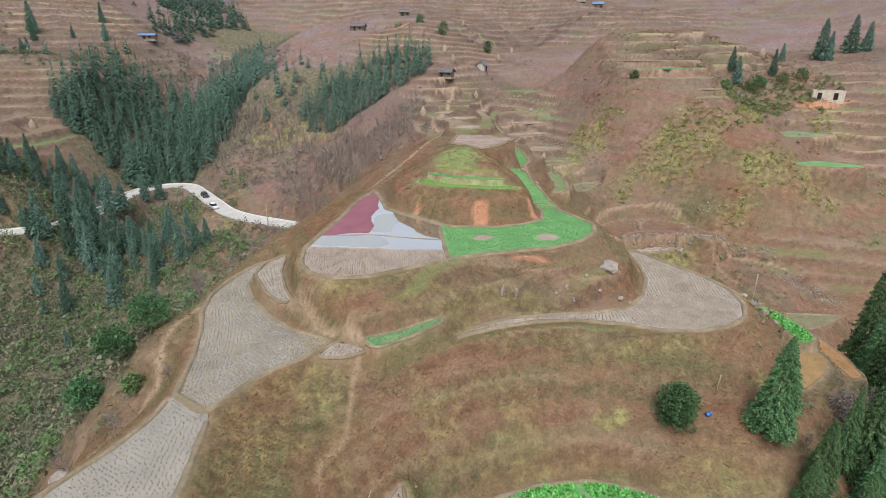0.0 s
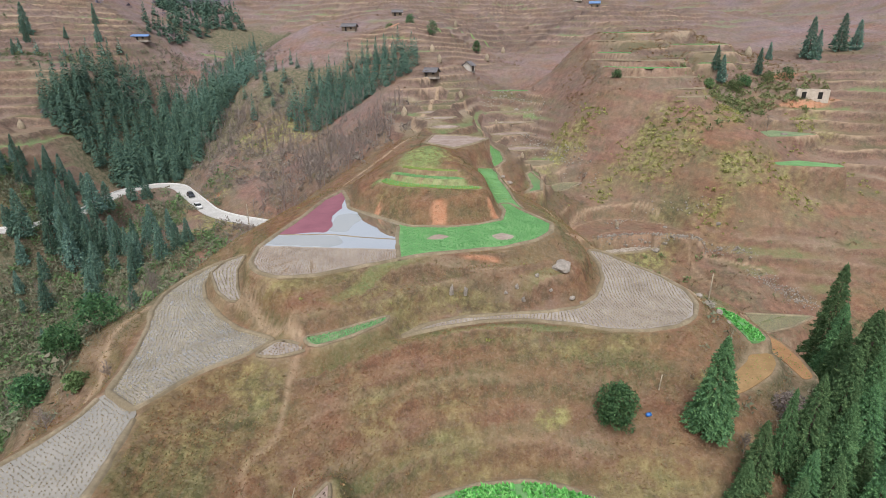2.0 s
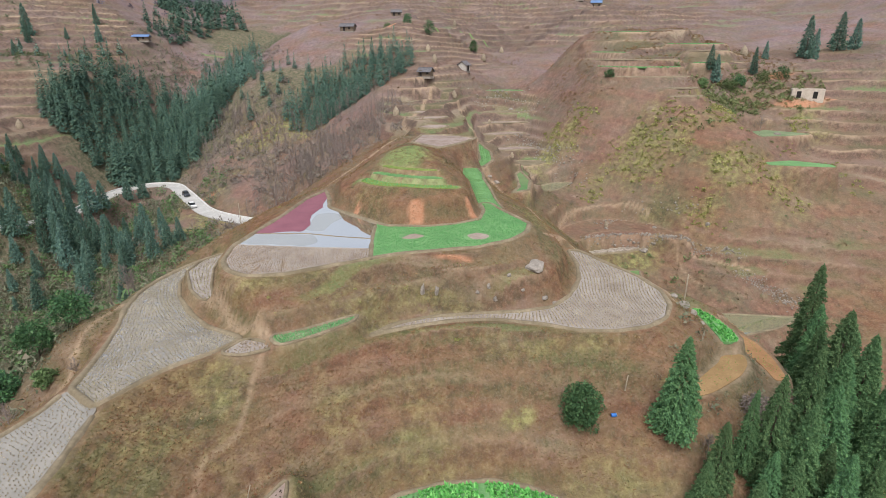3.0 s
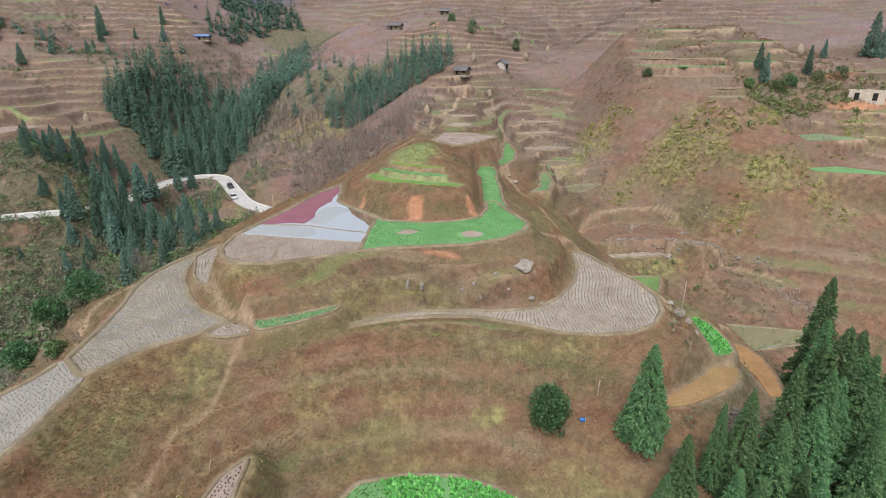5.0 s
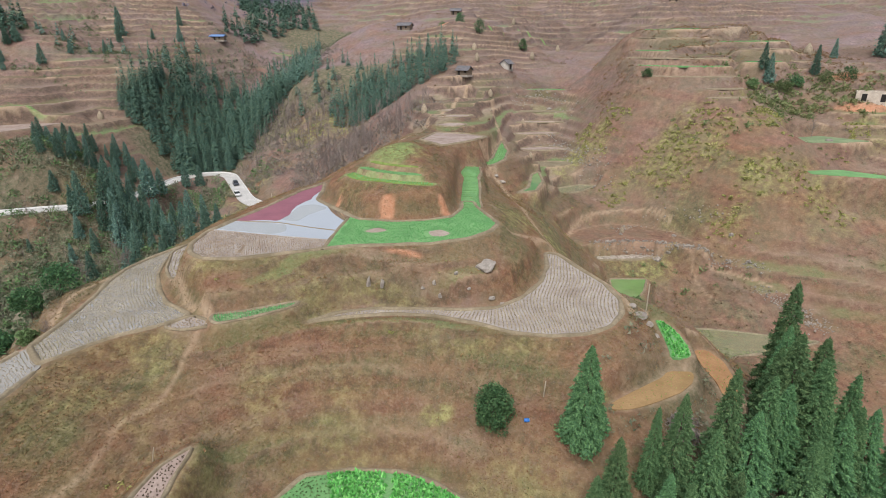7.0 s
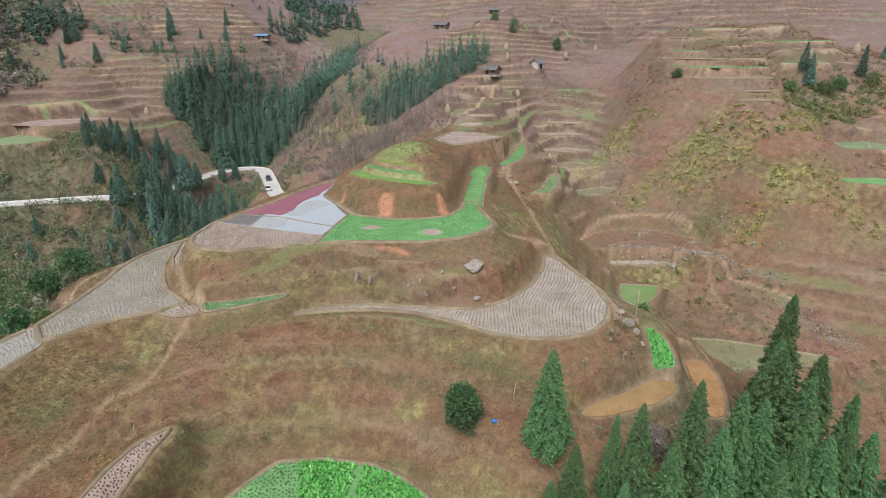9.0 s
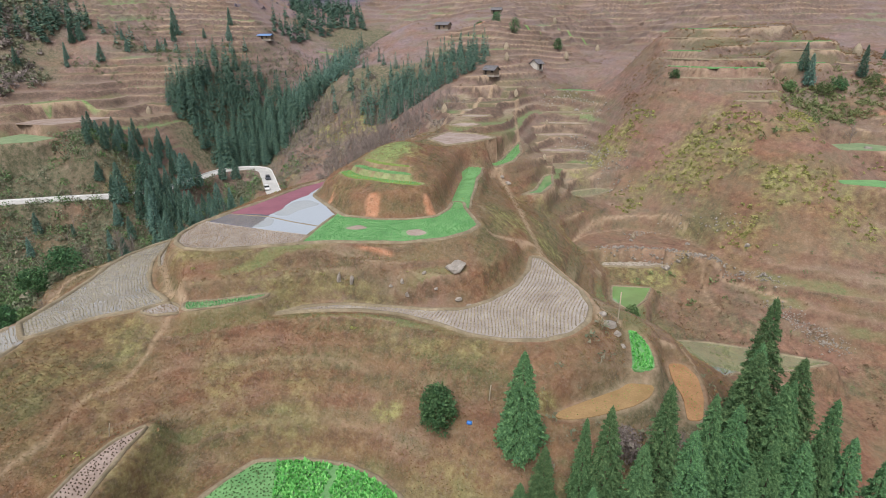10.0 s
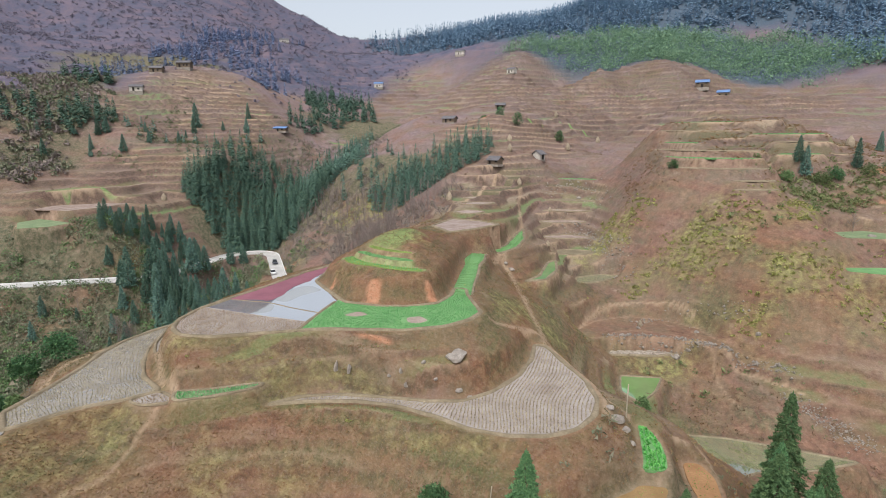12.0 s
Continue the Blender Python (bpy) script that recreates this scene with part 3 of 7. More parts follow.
def hillside_surface():
    """Dry winter hillside: tawny grass, rusty bracken, olive herbs; paths, bare soil and woodland floor by their own
    masks; far ground tinted with haze.
    """
    m, n, l, b = nodes_of("hillside")
    where = n.new("ShaderNodeTexCoord").outputs["Object"]
    big = noise_node(n, l, where, 0.16, 6, 0.68)
    mid, fine = noise_node(n, l, where, 0.75, 6, 0.72), noise_node(n, l, where, 3.2, 6, 0.75)
    streak = noise_node(n, l, where, 1.0, 5, 0.7, (1.6, 0.35, 1.0))
    c = ramp_node(n, l, big, [(0.34, (0.285, 0.20, 0.115)), (0.44, (0.168, 0.132, 0.072)), (0.5, (0.25, 0.163, 0.088)), (0.57, (0.185, 0.115, 0.068)), (0.66, (0.325, 0.25, 0.16))])
    rust = ramp_node(n, l, mid, [(0.36, (0.135, 0.066, 0.038)), (0.5, (0.215, 0.105, 0.056)), (0.64, (0.30, 0.165, 0.088))])
    c = blend(n, l, times(n, l, attribute(n, "rust"), remap(n, l, big, 0.38, 0.6, 0.55, 0.95)), c, rust)
    olive = ramp_node(n, l, mid, [(0.36, (0.07, 0.078, 0.034)), (0.5, (0.125, 0.125, 0.052)), (0.64, (0.20, 0.185, 0.085))])
    c = blend(n, l, times(n, l, remap(n, l, streak, 0.36, 0.56, 0.25, 0.95), attribute(n, "olive")), c, olive)
    # mauve earth of the far slopes, blued to imitate haze
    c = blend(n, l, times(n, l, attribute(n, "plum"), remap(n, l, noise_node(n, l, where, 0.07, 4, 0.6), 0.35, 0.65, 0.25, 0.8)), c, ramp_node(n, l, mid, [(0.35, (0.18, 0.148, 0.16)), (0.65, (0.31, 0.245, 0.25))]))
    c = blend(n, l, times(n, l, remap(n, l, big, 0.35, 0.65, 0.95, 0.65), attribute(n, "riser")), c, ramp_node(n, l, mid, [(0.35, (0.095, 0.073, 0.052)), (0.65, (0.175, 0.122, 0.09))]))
    plots = ramp_node(n, l, attribute(n, "tone"), [(0.12, (0.12, 0.125, 0.055)), (0.3, (0.25, 0.20, 0.12)), (0.45, (0.29, 0.215, 0.17)), (0.58, (0.21, 0.155, 0.11)), (0.72, (0.38, 0.315, 0.215)), (0.84, (0.20, 0.21, 0.09)), (0.93, (0.165, 0.29, 0.10))])
    plots = blend(n, l, remap(n, l, mid, 0.4, 0.62, 0, 0.45), plots, (0.14, 0.11, 0.075))
    c = blend(n, l, times(n, l, attribute(n, "tread"), 0.8), c, plots)
    lush = ramp_node(n, l, mid, [(0.36, (0.11, 0.12, 0.045)), (0.5, (0.225, 0.225, 0.08)), (0.64, (0.34, 0.335, 0.13))])
    c = blend(n, l, times(n, l, attribute(n, "lush"), remap(n, l, mid, 0.36, 0.6, 0.1, 1.0)), c, lush)
    crop = ramp_node(n, l, mid, [(0.3, (0.13, 0.27, 0.07)), (0.7, (0.24, 0.40, 0.13))])
    c = blend(n, l, attribute(n, "crop"), c, crop)
    # winter purple of the mountains, with the blue of distance haze mixed in
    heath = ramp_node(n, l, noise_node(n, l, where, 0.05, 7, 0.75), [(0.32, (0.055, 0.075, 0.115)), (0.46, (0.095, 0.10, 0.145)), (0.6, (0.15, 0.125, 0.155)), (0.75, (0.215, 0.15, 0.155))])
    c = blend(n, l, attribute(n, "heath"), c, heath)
    # bluish ground below the far firs, haze in the colour here too
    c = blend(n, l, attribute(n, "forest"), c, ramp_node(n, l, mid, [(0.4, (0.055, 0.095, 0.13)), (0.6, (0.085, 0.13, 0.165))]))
    floor = ramp_node(n, l, mid, [(0.38, (0.075, 0.09, 0.05)), (0.5, (0.145, 0.14, 0.08)), (0.64, (0.23, 0.19, 0.13))])
    c = blend(n, l, attribute(n, "wood"), c, floor)
    c = blend(n, l, attribute(n, "bare"), c, ramp_node(n, l, mid, [(0.3, (0.44, 0.20, 0.10)), (0.7, (0.56, 0.32, 0.19))]))
    c = blend(n, l, times(n, l, attribute(n, "path"), remap(n, l, fine, 0.3, 0.55, 0.6, 1.0)), c, ramp_node(n, l, mid, [(0.3, (0.38, 0.27, 0.16)), (0.7, (0.52, 0.41, 0.27))]))
    c = blend(n, l, remap(n, l, fine, 0.46, 0.68, 0, 0.22), c, (0.09, 0.07, 0.045), "MIX")
    clump = noise_node(n, l, where, 1.1, 3, 0.6)
    c = blend(n, l, remap(n, l, clump, 0.53, 0.66, 0, 0.36), c, (0.10, 0.085, 0.05))
    c = blend(n, l, remap(n, l, fine, 0.5, 0.3, 0, 0.22), c, (0.44, 0.38, 0.31))
    c = blend(n, l, 1.0, c, (0.98, 0.955, 1.03), "MULTIPLY")
    l.new(c, b.inputs["Base Color"])
    b.inputs["Roughness"].default_value = 0.95
    b.inputs["Specular IOR Level"].default_value = 0.15
    bumped(n, l, b, fine, 0.6, 0.25)
    return m


def mud_surface(name, dark, light, gloss):
    m, n, l, b = nodes_of(name)
    where = n.new("ShaderNodeTexCoord").outputs["Object"]
    big, small = noise_node(n, l, where, 0.25, 5, 0.6), noise_node(n, l, where, 2.5, 6, 0.7)
    c = ramp_node(n, l, big, [(0.3, dark), (0.7, light)])
    c = blend(n, l, remap(n, l, small, 0.4, 0.7, 0, 0.5), c, tuple(0.62 * v for v in dark))
    l.new(c, b.inputs["Base Color"])
    l.new(remap(n, l, noise_node(n, l, where, 0.5, 4, 0.6), 0.4, 0.58, 0.7, gloss), b.inputs["Roughness"])
    if gloss < 0.2:
        l.new(remap(n, l, noise_node(n, l, where, 1.6, 6, 0.75), 0.51, 0.56, 0, 1), b.inputs["Coat Weight"])
        b.inputs["Coat Roughness"].default_value, b.inputs["Coat IOR"].default_value = 0.1, 4.0
    bumped(n, l, b, small, 0.35, 0.05)
    return m


def water_surface(name, bed, rough=0.03, sheen=4.6):
    m, n, l, b = nodes_of(name)
    where = n.new("ShaderNodeTexCoord").outputs["Object"]
    big = noise_node(n, l, where, 0.3, 5, 0.6)
    l.new(ramp_node(n, l, big, [(0.35, bed), (0.7, tuple(1.35 * v for v in bed))]), b.inputs["Base Color"])
    b.inputs["Roughness"].default_value = rough
    b.inputs["IOR"].default_value = 1.33
    b.inputs["Coat Weight"].default_value, b.inputs["Coat Roughness"].default_value, b.inputs["Coat IOR"].default_value = 1.0, 0.02, sheen
    bumped(n, l, b, noise_node(n, l, where, 1.2, 2), 0.02, 0.02)
    return m


HILL = hillside_surface()
MUD = mud_surface("stubble_mud", (0.285, 0.243, 0.212), (0.44, 0.398, 0.365), 0.35)
MUD_PALE = mud_surface("silty_mud", (0.33, 0.29, 0.24), (0.46, 0.42, 0.36), 0.08)
MUD_PINK = mud_surface("reddish_mud", (0.27, 0.20, 0.165), (0.42, 0.33, 0.285), 0.5)
WET_MUD = mud_surface("wet_stubble_mud", (0.22, 0.195, 0.155), (0.35, 0.31, 0.255), 0.08)
SILT = water_surface("pale_silty_water", (0.25, 0.23, 0.195), 0.2, 1.8)
WATER = water_surface("still_paddy_water", (0.30, 0.285, 0.27), 0.05, 24.0)
WATER_DULL = water_surface("shallow_olive_water", (0.28, 0.26, 0.20), 0.1, 9.0)
POND = water_surface("green_silty_water", (0.19, 0.21, 0.125), 0.25)
POND_GREEN = water_surface("algae_green_water", (0.13, 0.30, 0.09), 0.35)
AZOLLA = plain_surface("red_duckweed", (0.22, 0.075, 0.105), (0.32, 0.12, 0.155), 0.35, 0.6, 0.15, fine=30)
TURF = plain_surface("young_green_crop", (0.115, 0.285, 0.10), (0.205, 0.41, 0.16), 0.35, 0.85, 0.6, fine=12, depth=0.1)
TURF_DULL = plain_surface("grey_green_crop", (0.14, 0.22, 0.10), (0.28, 0.34, 0.19), 0.4, 0.85, 0.6, fine=10, depth=0.1)
TURF_LIME = plain_surface("lime_green_crop", (0.17, 0.27, 0.05), (0.30, 0.38, 0.10), 0.35, 0.85, 0.6, fine=10, depth=0.1)
OCHRE = plain_surface("ochre_weedy_soil", (0.28, 0.18, 0.075), (0.42, 0.27, 0.13), 0.6, 0.9, 0.6, fine=8, depth=0.08)
SOIL_ORANGE = plain_surface("orange_tilled_soil", (0.32, 0.17, 0.075), (0.45, 0.26, 0.125), 0.5, 0.9, 0.6, fine=8, depth=0.08)
BUND = plain_surface("trodden_grassy_bund", (0.185, 0.15, 0.095), (0.34, 0.28, 0.19), 0.5, 0.95, 0.6, fine=6, depth=0.06)
STRAW = leaf_surface("rice_stubble_straw", [(0.0, (0.192, 0.144, 0.090)), (0.5, (0.480, 0.396, 0.264)), (1.0, (0.696, 0.624, 0.456))], 0.8, 0.0)
CONIFER = leaf_surface("fir_needles", [(0.0, (0.066, 0.148, 0.07)), (0.5, (0.122, 0.232, 0.10)), (1.0, (0.205, 0.33, 0.138))], 0.8, 0.3)
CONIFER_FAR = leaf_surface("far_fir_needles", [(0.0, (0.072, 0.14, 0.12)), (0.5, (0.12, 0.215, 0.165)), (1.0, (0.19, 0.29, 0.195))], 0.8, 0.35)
BROADLEAF = leaf_surface("evergreen_leaves", [(0.0, (0.035, 0.085, 0.04)), (0.5, (0.075, 0.16, 0.068)), (1.0, (0.135, 0.245, 0.10))], 0.5, 0.2)
BUSH_LEAF = leaf_surface("bush_leaves", [(0.0, (0.085, 0.135, 0.058)), (0.5, (0.125, 0.19, 0.078)), (1.0, (0.19, 0.255, 0.11))], 0.65, 0.35)
# light green turned towards blue, a tint of haze for the far grove
BAMBOO_LEAF = leaf_surface("hazed_bamboo_leaves", [(0.0, (0.095, 0.18, 0.12)), (0.5, (0.165, 0.26, 0.155)), (1.0, (0.27, 0.37, 0.21))], 0.65, 0.2)
RUST_GRASS = leaf_surface("rusty_winter_grass", [(0.0, (0.185, 0.095, 0.05)), (0.5, (0.225, 0.112, 0.06)), (0.8, (0.19, 0.12, 0.06)), (1.0, (0.29, 0.175, 0.095))], 0.9, 0.0)
OLIVE_GRASS = leaf_surface("olive_winter_grass", [(0.0, (0.105, 0.102, 0.046)), (0.5, (0.138, 0.13, 0.056)), (0.8, (0.17, 0.142, 0.07)), (1.0, (0.22, 0.195, 0.10))], 0.9, 0.0)
DRY_GRASS = leaf_surface("dry_grass_blades", [(0.0, (0.19, 0.122, 0.066)), (0.35, (0.255, 0.16, 0.085)), (0.65, (0.275, 0.185, 0.095)), (0.85, (0.21, 0.175, 0.075)), (1.0, (0.34, 0.262, 0.15))], 0.9, 0.0)
CROP_LEAF = leaf_surface("short_crop_blades", [(0.0, (0.15, 0.34, 0.135)), (0.5, (0.20, 0.42, 0.165)), (1.0, (0.285, 0.52, 0.22))], 0.7, 0.0)
CABBAGE_LEAF = leaf_surface("cabbage_leaves", [(0.0, (0.091, 0.300, 0.072)), (0.5, (0.169, 0.475, 0.120)), (1.0, (0.325, 0.650, 0.204))], 0.55, 0.15)
BARK = plain_surface("bark", (0.075, 0.055, 0.042), (0.16, 0.125, 0.10), 2.0, 0.95, 0.6)
TWIG = plain_surface("bare_twigs", (0.19, 0.155, 0.14), (0.31, 0.26, 0.235), 2.0, 0.95, 0.3, vary=0.25)
ROCK = plain_surface("pale_limestone", (0.24, 0.21, 0.18), (0.43, 0.39, 0.345), 0.9, 0.9, 0.7, vary=0.15)
CONCRETE = plain_surface("pale_concrete_road", (0.46, 0.45, 0.43), (0.62, 0.61, 0.59), 0.3, 0.85, 0.2)


# ---- helpers for meshes ----
def mesh_of(name, verts, faces, material, smooth=False):
    me = bpy.data.meshes.new(name)
    if isinstance(verts, np.ndarray) and isinstance(faces, np.ndarray):
        me.vertices.add(len(verts))
        me.vertices.foreach_set("co", verts.astype(np.float32).ravel())
        me.loops.add(faces.size)
        me.loops.foreach_set("vertex_index", faces.astype(np.int32).ravel())
        me.polygons.add(len(faces))
        me.polygons.foreach_set("loop_start", np.arange(0, faces.size, faces.shape[1], dtype=np.int32))
        me.update(calc_edges=True)
    else:
        me.from_pydata([tuple(v) for v in verts], [], [tuple(f) for f in faces])
    me.materials.append(material)
    if smooth:
        me.polygons.foreach_set("use_smooth", np.ones(len(me.polygons), bool))
    me.update()
    return me


def piece(name, me, parent=None, label=""):
    ob = new(name, me)
    if parent:
        ob.parent = parent
    return tagged(ob, label) if label else ob


def part(name, bm, material, parent=None, label="", smooth=False):
    me = bpy.data.meshes.new(name)
    bm.to_mesh(me)
    bm.free()
    me.materials.append(material)
    if smooth:
        me.polygons.foreach_set("use_smooth", np.ones(len(me.polygons), bool))
    return piece(name, me, parent, label)


def thing(name, m, label, category, group="", kind=""):
    e = new(name)
    e.empty_display_size = 0.3
    e.matrix_basis = m
    return tagged(e, label, category, group, kind)


def box_bm(bm, cx, cy, cz, sx, sy, sz, bevel=0.0, turn=None):
    """A box centred at cx, cy with its foot at cz."""
    m = Matrix.Translation((cx, cy, cz + sz / 2))
    if turn is not None:
        m = m @ turn
    made = bmesh.ops.create_cube(bm, size=1, matrix=m @ Matrix.Diagonal((sx, sy, sz, 1)))
    if bevel:
        edges = list({e for v in made["verts"] for e in v.link_edges})
        bmesh.ops.bevel(bm, geom=edges, offset=bevel, segments=1, affect="EDGES")
    return bm


def boxed(*args, **kw):
    return box_bm(bmesh.new(), *args, **kw)


def tube(pts, radii, sides=6):
    """A tapered tube along 3D points: verts and faces."""
    pts, v, f = [Vector(p) for p in pts], [], []
    for i, p in enumerate(pts):
        d = (pts[min(i + 1, len(pts) - 1)] - pts[max(i - 1, 0)]).normalized()
        a = d.orthogonal().normalized()
        b = d.cross(a)
        v += [p + (a * math.cos(6.2832 * k / sides) + b * math.sin(6.2832 * k / sides)) * radii[i] for k in range(sides)]
    for i in range(len(pts) - 1):
        for k in range(sides):
            f.append((i * sides + k, i * sides + (k + 1) % sides, (i + 1) * sides + (k + 1) % sides, (i + 1) * sides + k))
    f.append(tuple(range((len(pts) - 1) * sides, len(pts) * sides)))
    return v, f


def join(lists):
    v, f = [], []
    for a, b in lists:
        o = len(v)
        v += list(a)
        f += [tuple(i + o for i in t) for t in b]
    return v, f


def zat(x, y):
    return float(ground(np.array([x]), np.array([y]))[0])

# ---- the ground: one sheet to the horizon, finer where it is near ----
def spaced(stops):
    """Coordinates whose spacing glides from stop to stop: (place, spacing)."""
    out, (p, last) = [stops[0][0]], stops[-1]
    while out[-1] < p:
        out.append(out[-1] + float(np.interp(out[-1], [s[0] for s in stops], [s[1] for s in stops])))
    return np.array(out)


GX = spaced([(-1000, 60), (-500, 14), (-260, 3.0), (-150, 0.95), (-60, 0.6), (-35, 0.42), (55, 0.42), (70, 0.6), (130, 0.9), (230, 3.0), (500, 14), (1000, 60)])
GY = spaced([(-400, 60), (-60, 12), (0, 3), (24, 0.5), (32, 0.42), (84, 0.42), (110, 0.6), (200, 0.85), (290, 1.1), (470, 1.5), (640, 6), (1000, 20), (1400, 60)])
XX, YY = np.meshgrid(GX, GY)
ZZ = ground(XX, YY)


def blob(x, y, cx, cy, rx, ry, soft=0.5, rag=0.35, size=6.0):
    """A ragged patch, 1 inside to 0 outside."""
    d = np.hypot((x - cx) / rx, (y - cy) / ry) + rag * wave(x, y, size, 11) + 0.4 * rag * wave(x, y, size / 3, 12)
    return np.clip((1 - d) / soft, 0, 1)


def trail(x, y, pts, width):
    near = (x > min(p[0] for p in pts) - 3) & (x < max(p[0] for p in pts) + 3) & (y > min(p[1] for p in pts) - 3) & (y < max(p[1] for p in pts) + 3)
    out = np.zeros(x.shape)
    if near.any():
        d = away(x[near] + 0.3 * wave(x[near], y[near], 2.5, 8), y[near] + 0.3 * wave(x[near], y[near], 2.5, 9), line_through(pts, 1.0), False)
        out[near] = np.clip((width - d) / (0.5 * width), 0, 1)
    return out


WOODS = [(-105, 215, 38, 42), (-118, 205, 25, 40), (-92, 112, 45, 26), (-75, 80, 38, 40), (-45, 215, 30, 22), (-60, 60, 30, 40), (-115, 345, 45, 40), (62, 50, 22, 14), (75, 52, 25, 20), (-130, 120, 40, 20),
         (-300, 350, 80, 60), (-232, 212, 26, 22), (-212, 190, 20, 16), (-192, 172, 15, 14), (-255, 235, 30, 28), (-245, 180, 34, 30), (-205, 150, 32, 20)]
LUSH = [(62, 138, 22, 12), (75, 128, 16, 12), (90, 122, 14, 8), (40, 150, 10, 10), (95, 150, 20, 8), (-55, 190, 25, 10), (-75, 165, 14, 14), (-112, 140, 16, 8), (28, 90, 6, 12), (9, 44, 14, 5), (48, 110, 25, 8),
        (-4, 56, 10, 4), (-60, 140, 14, 12), (34, 78, 4, 10), (-45, 95, 22, 16), (26, 42, 6, 3), (-12, 38, 10, 7), (-14, 44, 6, 5), (5, 54.5, 14, 1.2), (22, 53, 10, 1.0), (0, 33, 12, 4), (10, 58.5, 12, 1.2), (-12, 55, 4, 2.5)]
PATHS = [([(-8.7, 47.2), (-9.2, 43.5), (-9, 40), (-10.6, 36.6), (-10.5, 32), (-12, 27), (-13, 20)], 0.3), ([(-6.7, 41.2), (-5, 43.6), (2.1, 47.9), (10.6, 50.9), (15.5, 50.8)], 0.16), ([(-9.4, 43), (-14, 40), (-18, 36), (-20, 32)], 0.12), ([(-6, 36.5), (-7, 38.5), (-9.6, 37)], 0.1),
         ([(-30, 58), (-31.2, 52), (-30.5, 46), (-31.5, 41), (-34, 34)], 0.5), ([(-20, 58), (-16, 54.5), (-12.5, 51.6), (-10.6, 50.6), (-8.4, 49)], 0.5),
         ([(-15, 96), (-9, 108), (-4, 120), (0, 132), (-3, 146), (1, 158), (2, 172), (5, 184)], 0.7), ([(14, 104), (17, 112), (18, 122), (16, 134), (17, 146), (14, 160), (12, 176)], 0.6),
         ([(17, 121), (18.3, 114.5), (21.6, 109), (25.4, 97.3), (28, 91), (30.2, 85), (31.6, 80.5)], 0.9), ([(76, 189), (86, 190.5), (94, 192), (106, 191)], 0.9), ([(31.6, 80.5), (35.5, 74.5), (39, 68.5), (40.6, 63)], 0.7), ([(24, 75), (31, 84), (38, 74), (43, 66)], 0.5), 
         ([(-27, 44), (-28, 40), (-29.5, 36), (-31, 30)], 0.45), ([(50, 72), (53, 66), (54, 60), (52, 54)], 0.5), ([(34.7, 115.8), (38.1, 123.4), (45.4, 129.8), (53.2, 129.0), (58.9, 125.3)], 0.45), ([(57.7, 121.1), (61.3, 108.4), (63.7, 102.4)], 0.3),
         ([(58.0, 115.7), (62.4, 112.3), (68.2, 109.4), (74.6, 106.3)], 0.4)]
SOIL = [(5.2, 75.0, 1.5, 1.0), (13.9, 78.2, 0.9, 0.8), (-4.1, 80.0, 0.5, 0.8), (11.5, 62.7, 3.2, 0.4), (112, 159.5, 8, 2.2), (-70, 166, 4, 2), (-18, 250, 8, 2), (-104, 262, 4, 4), (108, 172, 6, 1.5)]
wood, lush, crop, path, bare = (np.zeros(XX.shape) for _ in range(5))
# where the slopes turn rusty with bracken, and where olive with herbs; both drawn out along the contours
rust = np.clip(0.5 + 0.9 * wave(XX, ZZ * 5, 13, 41) + 0.5 * wave(XX, ZZ * 6, 4.5, 42), 0, 1)
for c in [(17, 49, 22, 6), (30, 47, 10, 5), (-9, 46, 3, 8), (6, 58, 20, 4), (70, 142, 34, 10), (96, 140, 16, 12), (60, 118, 30, 8), (118, 160, 22, 22), (80, 100, 40, 16), (-130, 135, 20, 8), (-20, 250, 40, 22), (60, 360, 120, 60)]:
    rust = np.maximum(rust, 0.9 * blob(XX, YY, *c, 0.8, 0.5, 6))
rust = np.where(YY < 63, np.maximum(rust, 0.45), rust)
olive = np.clip(0.25 + 0.9 * wave(XX, ZZ * 6, 9, 43) + 0.6 * wave(XX, ZZ * 8, 3.2, 44), 0, 1)
for c in [(-14, 36, 13, 13), (4, 37, 24, 5), (-6, 30, 12, 8), (-22, 30, 10, 14), (14, 54, 26, 1.4), (2, 60, 22, 2.0), (-30, 60, 5, 24), (26, 68, 4, 8), (42, 76, 12, 18), (28, 92, 10, 16), (74, 180, 30, 22), (50, 172, 8, 20), (88, 164, 22, 10), (58, 122, 12, 9), (50, 108, 10, 5), (4, 80, 11, 6), (12, 105, 6, 8), (21, 102, 7, 12), (24, 78, 3, 8), (8, 118, 14, 6)]:
    olive = np.maximum(olive, 0.95 * blob(XX, YY, *c, 0.9, 0.5, 5))
olive *= np.clip(0.8 + 0.9 * wave(XX, YY, 5, 45) + 0.4 * wave(XX, YY, 1.8, 46), 0, 1)
# mountain ground that takes the purple tint with haze in it
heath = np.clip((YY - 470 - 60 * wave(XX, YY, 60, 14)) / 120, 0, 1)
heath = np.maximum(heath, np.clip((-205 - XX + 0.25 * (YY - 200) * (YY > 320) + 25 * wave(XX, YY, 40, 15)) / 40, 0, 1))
for c in WOODS:
    wood = np.maximum(wood, blob(XX, YY, *c, 0.4, 0.4, 14))
for c in LUSH:
    lush = np.maximum(lush, blob(XX, YY, *c, 0.7, 0.5, 5))
lush = np.where(YY < 63, 0.5 * lush, lush)
lush = np.where((XX > 38) & (YY > 95), lush * np.clip(0.45 + 1.1 * wave(XX, YY, 8, 52) + 0.4 * wave(XX, YY, 3, 53), 0, 1), lush)
lush = np.maximum(lush, blob(XX, YY, 3.2, 91.0, 5.6, 5.6, 0.5, 0.3, 3))
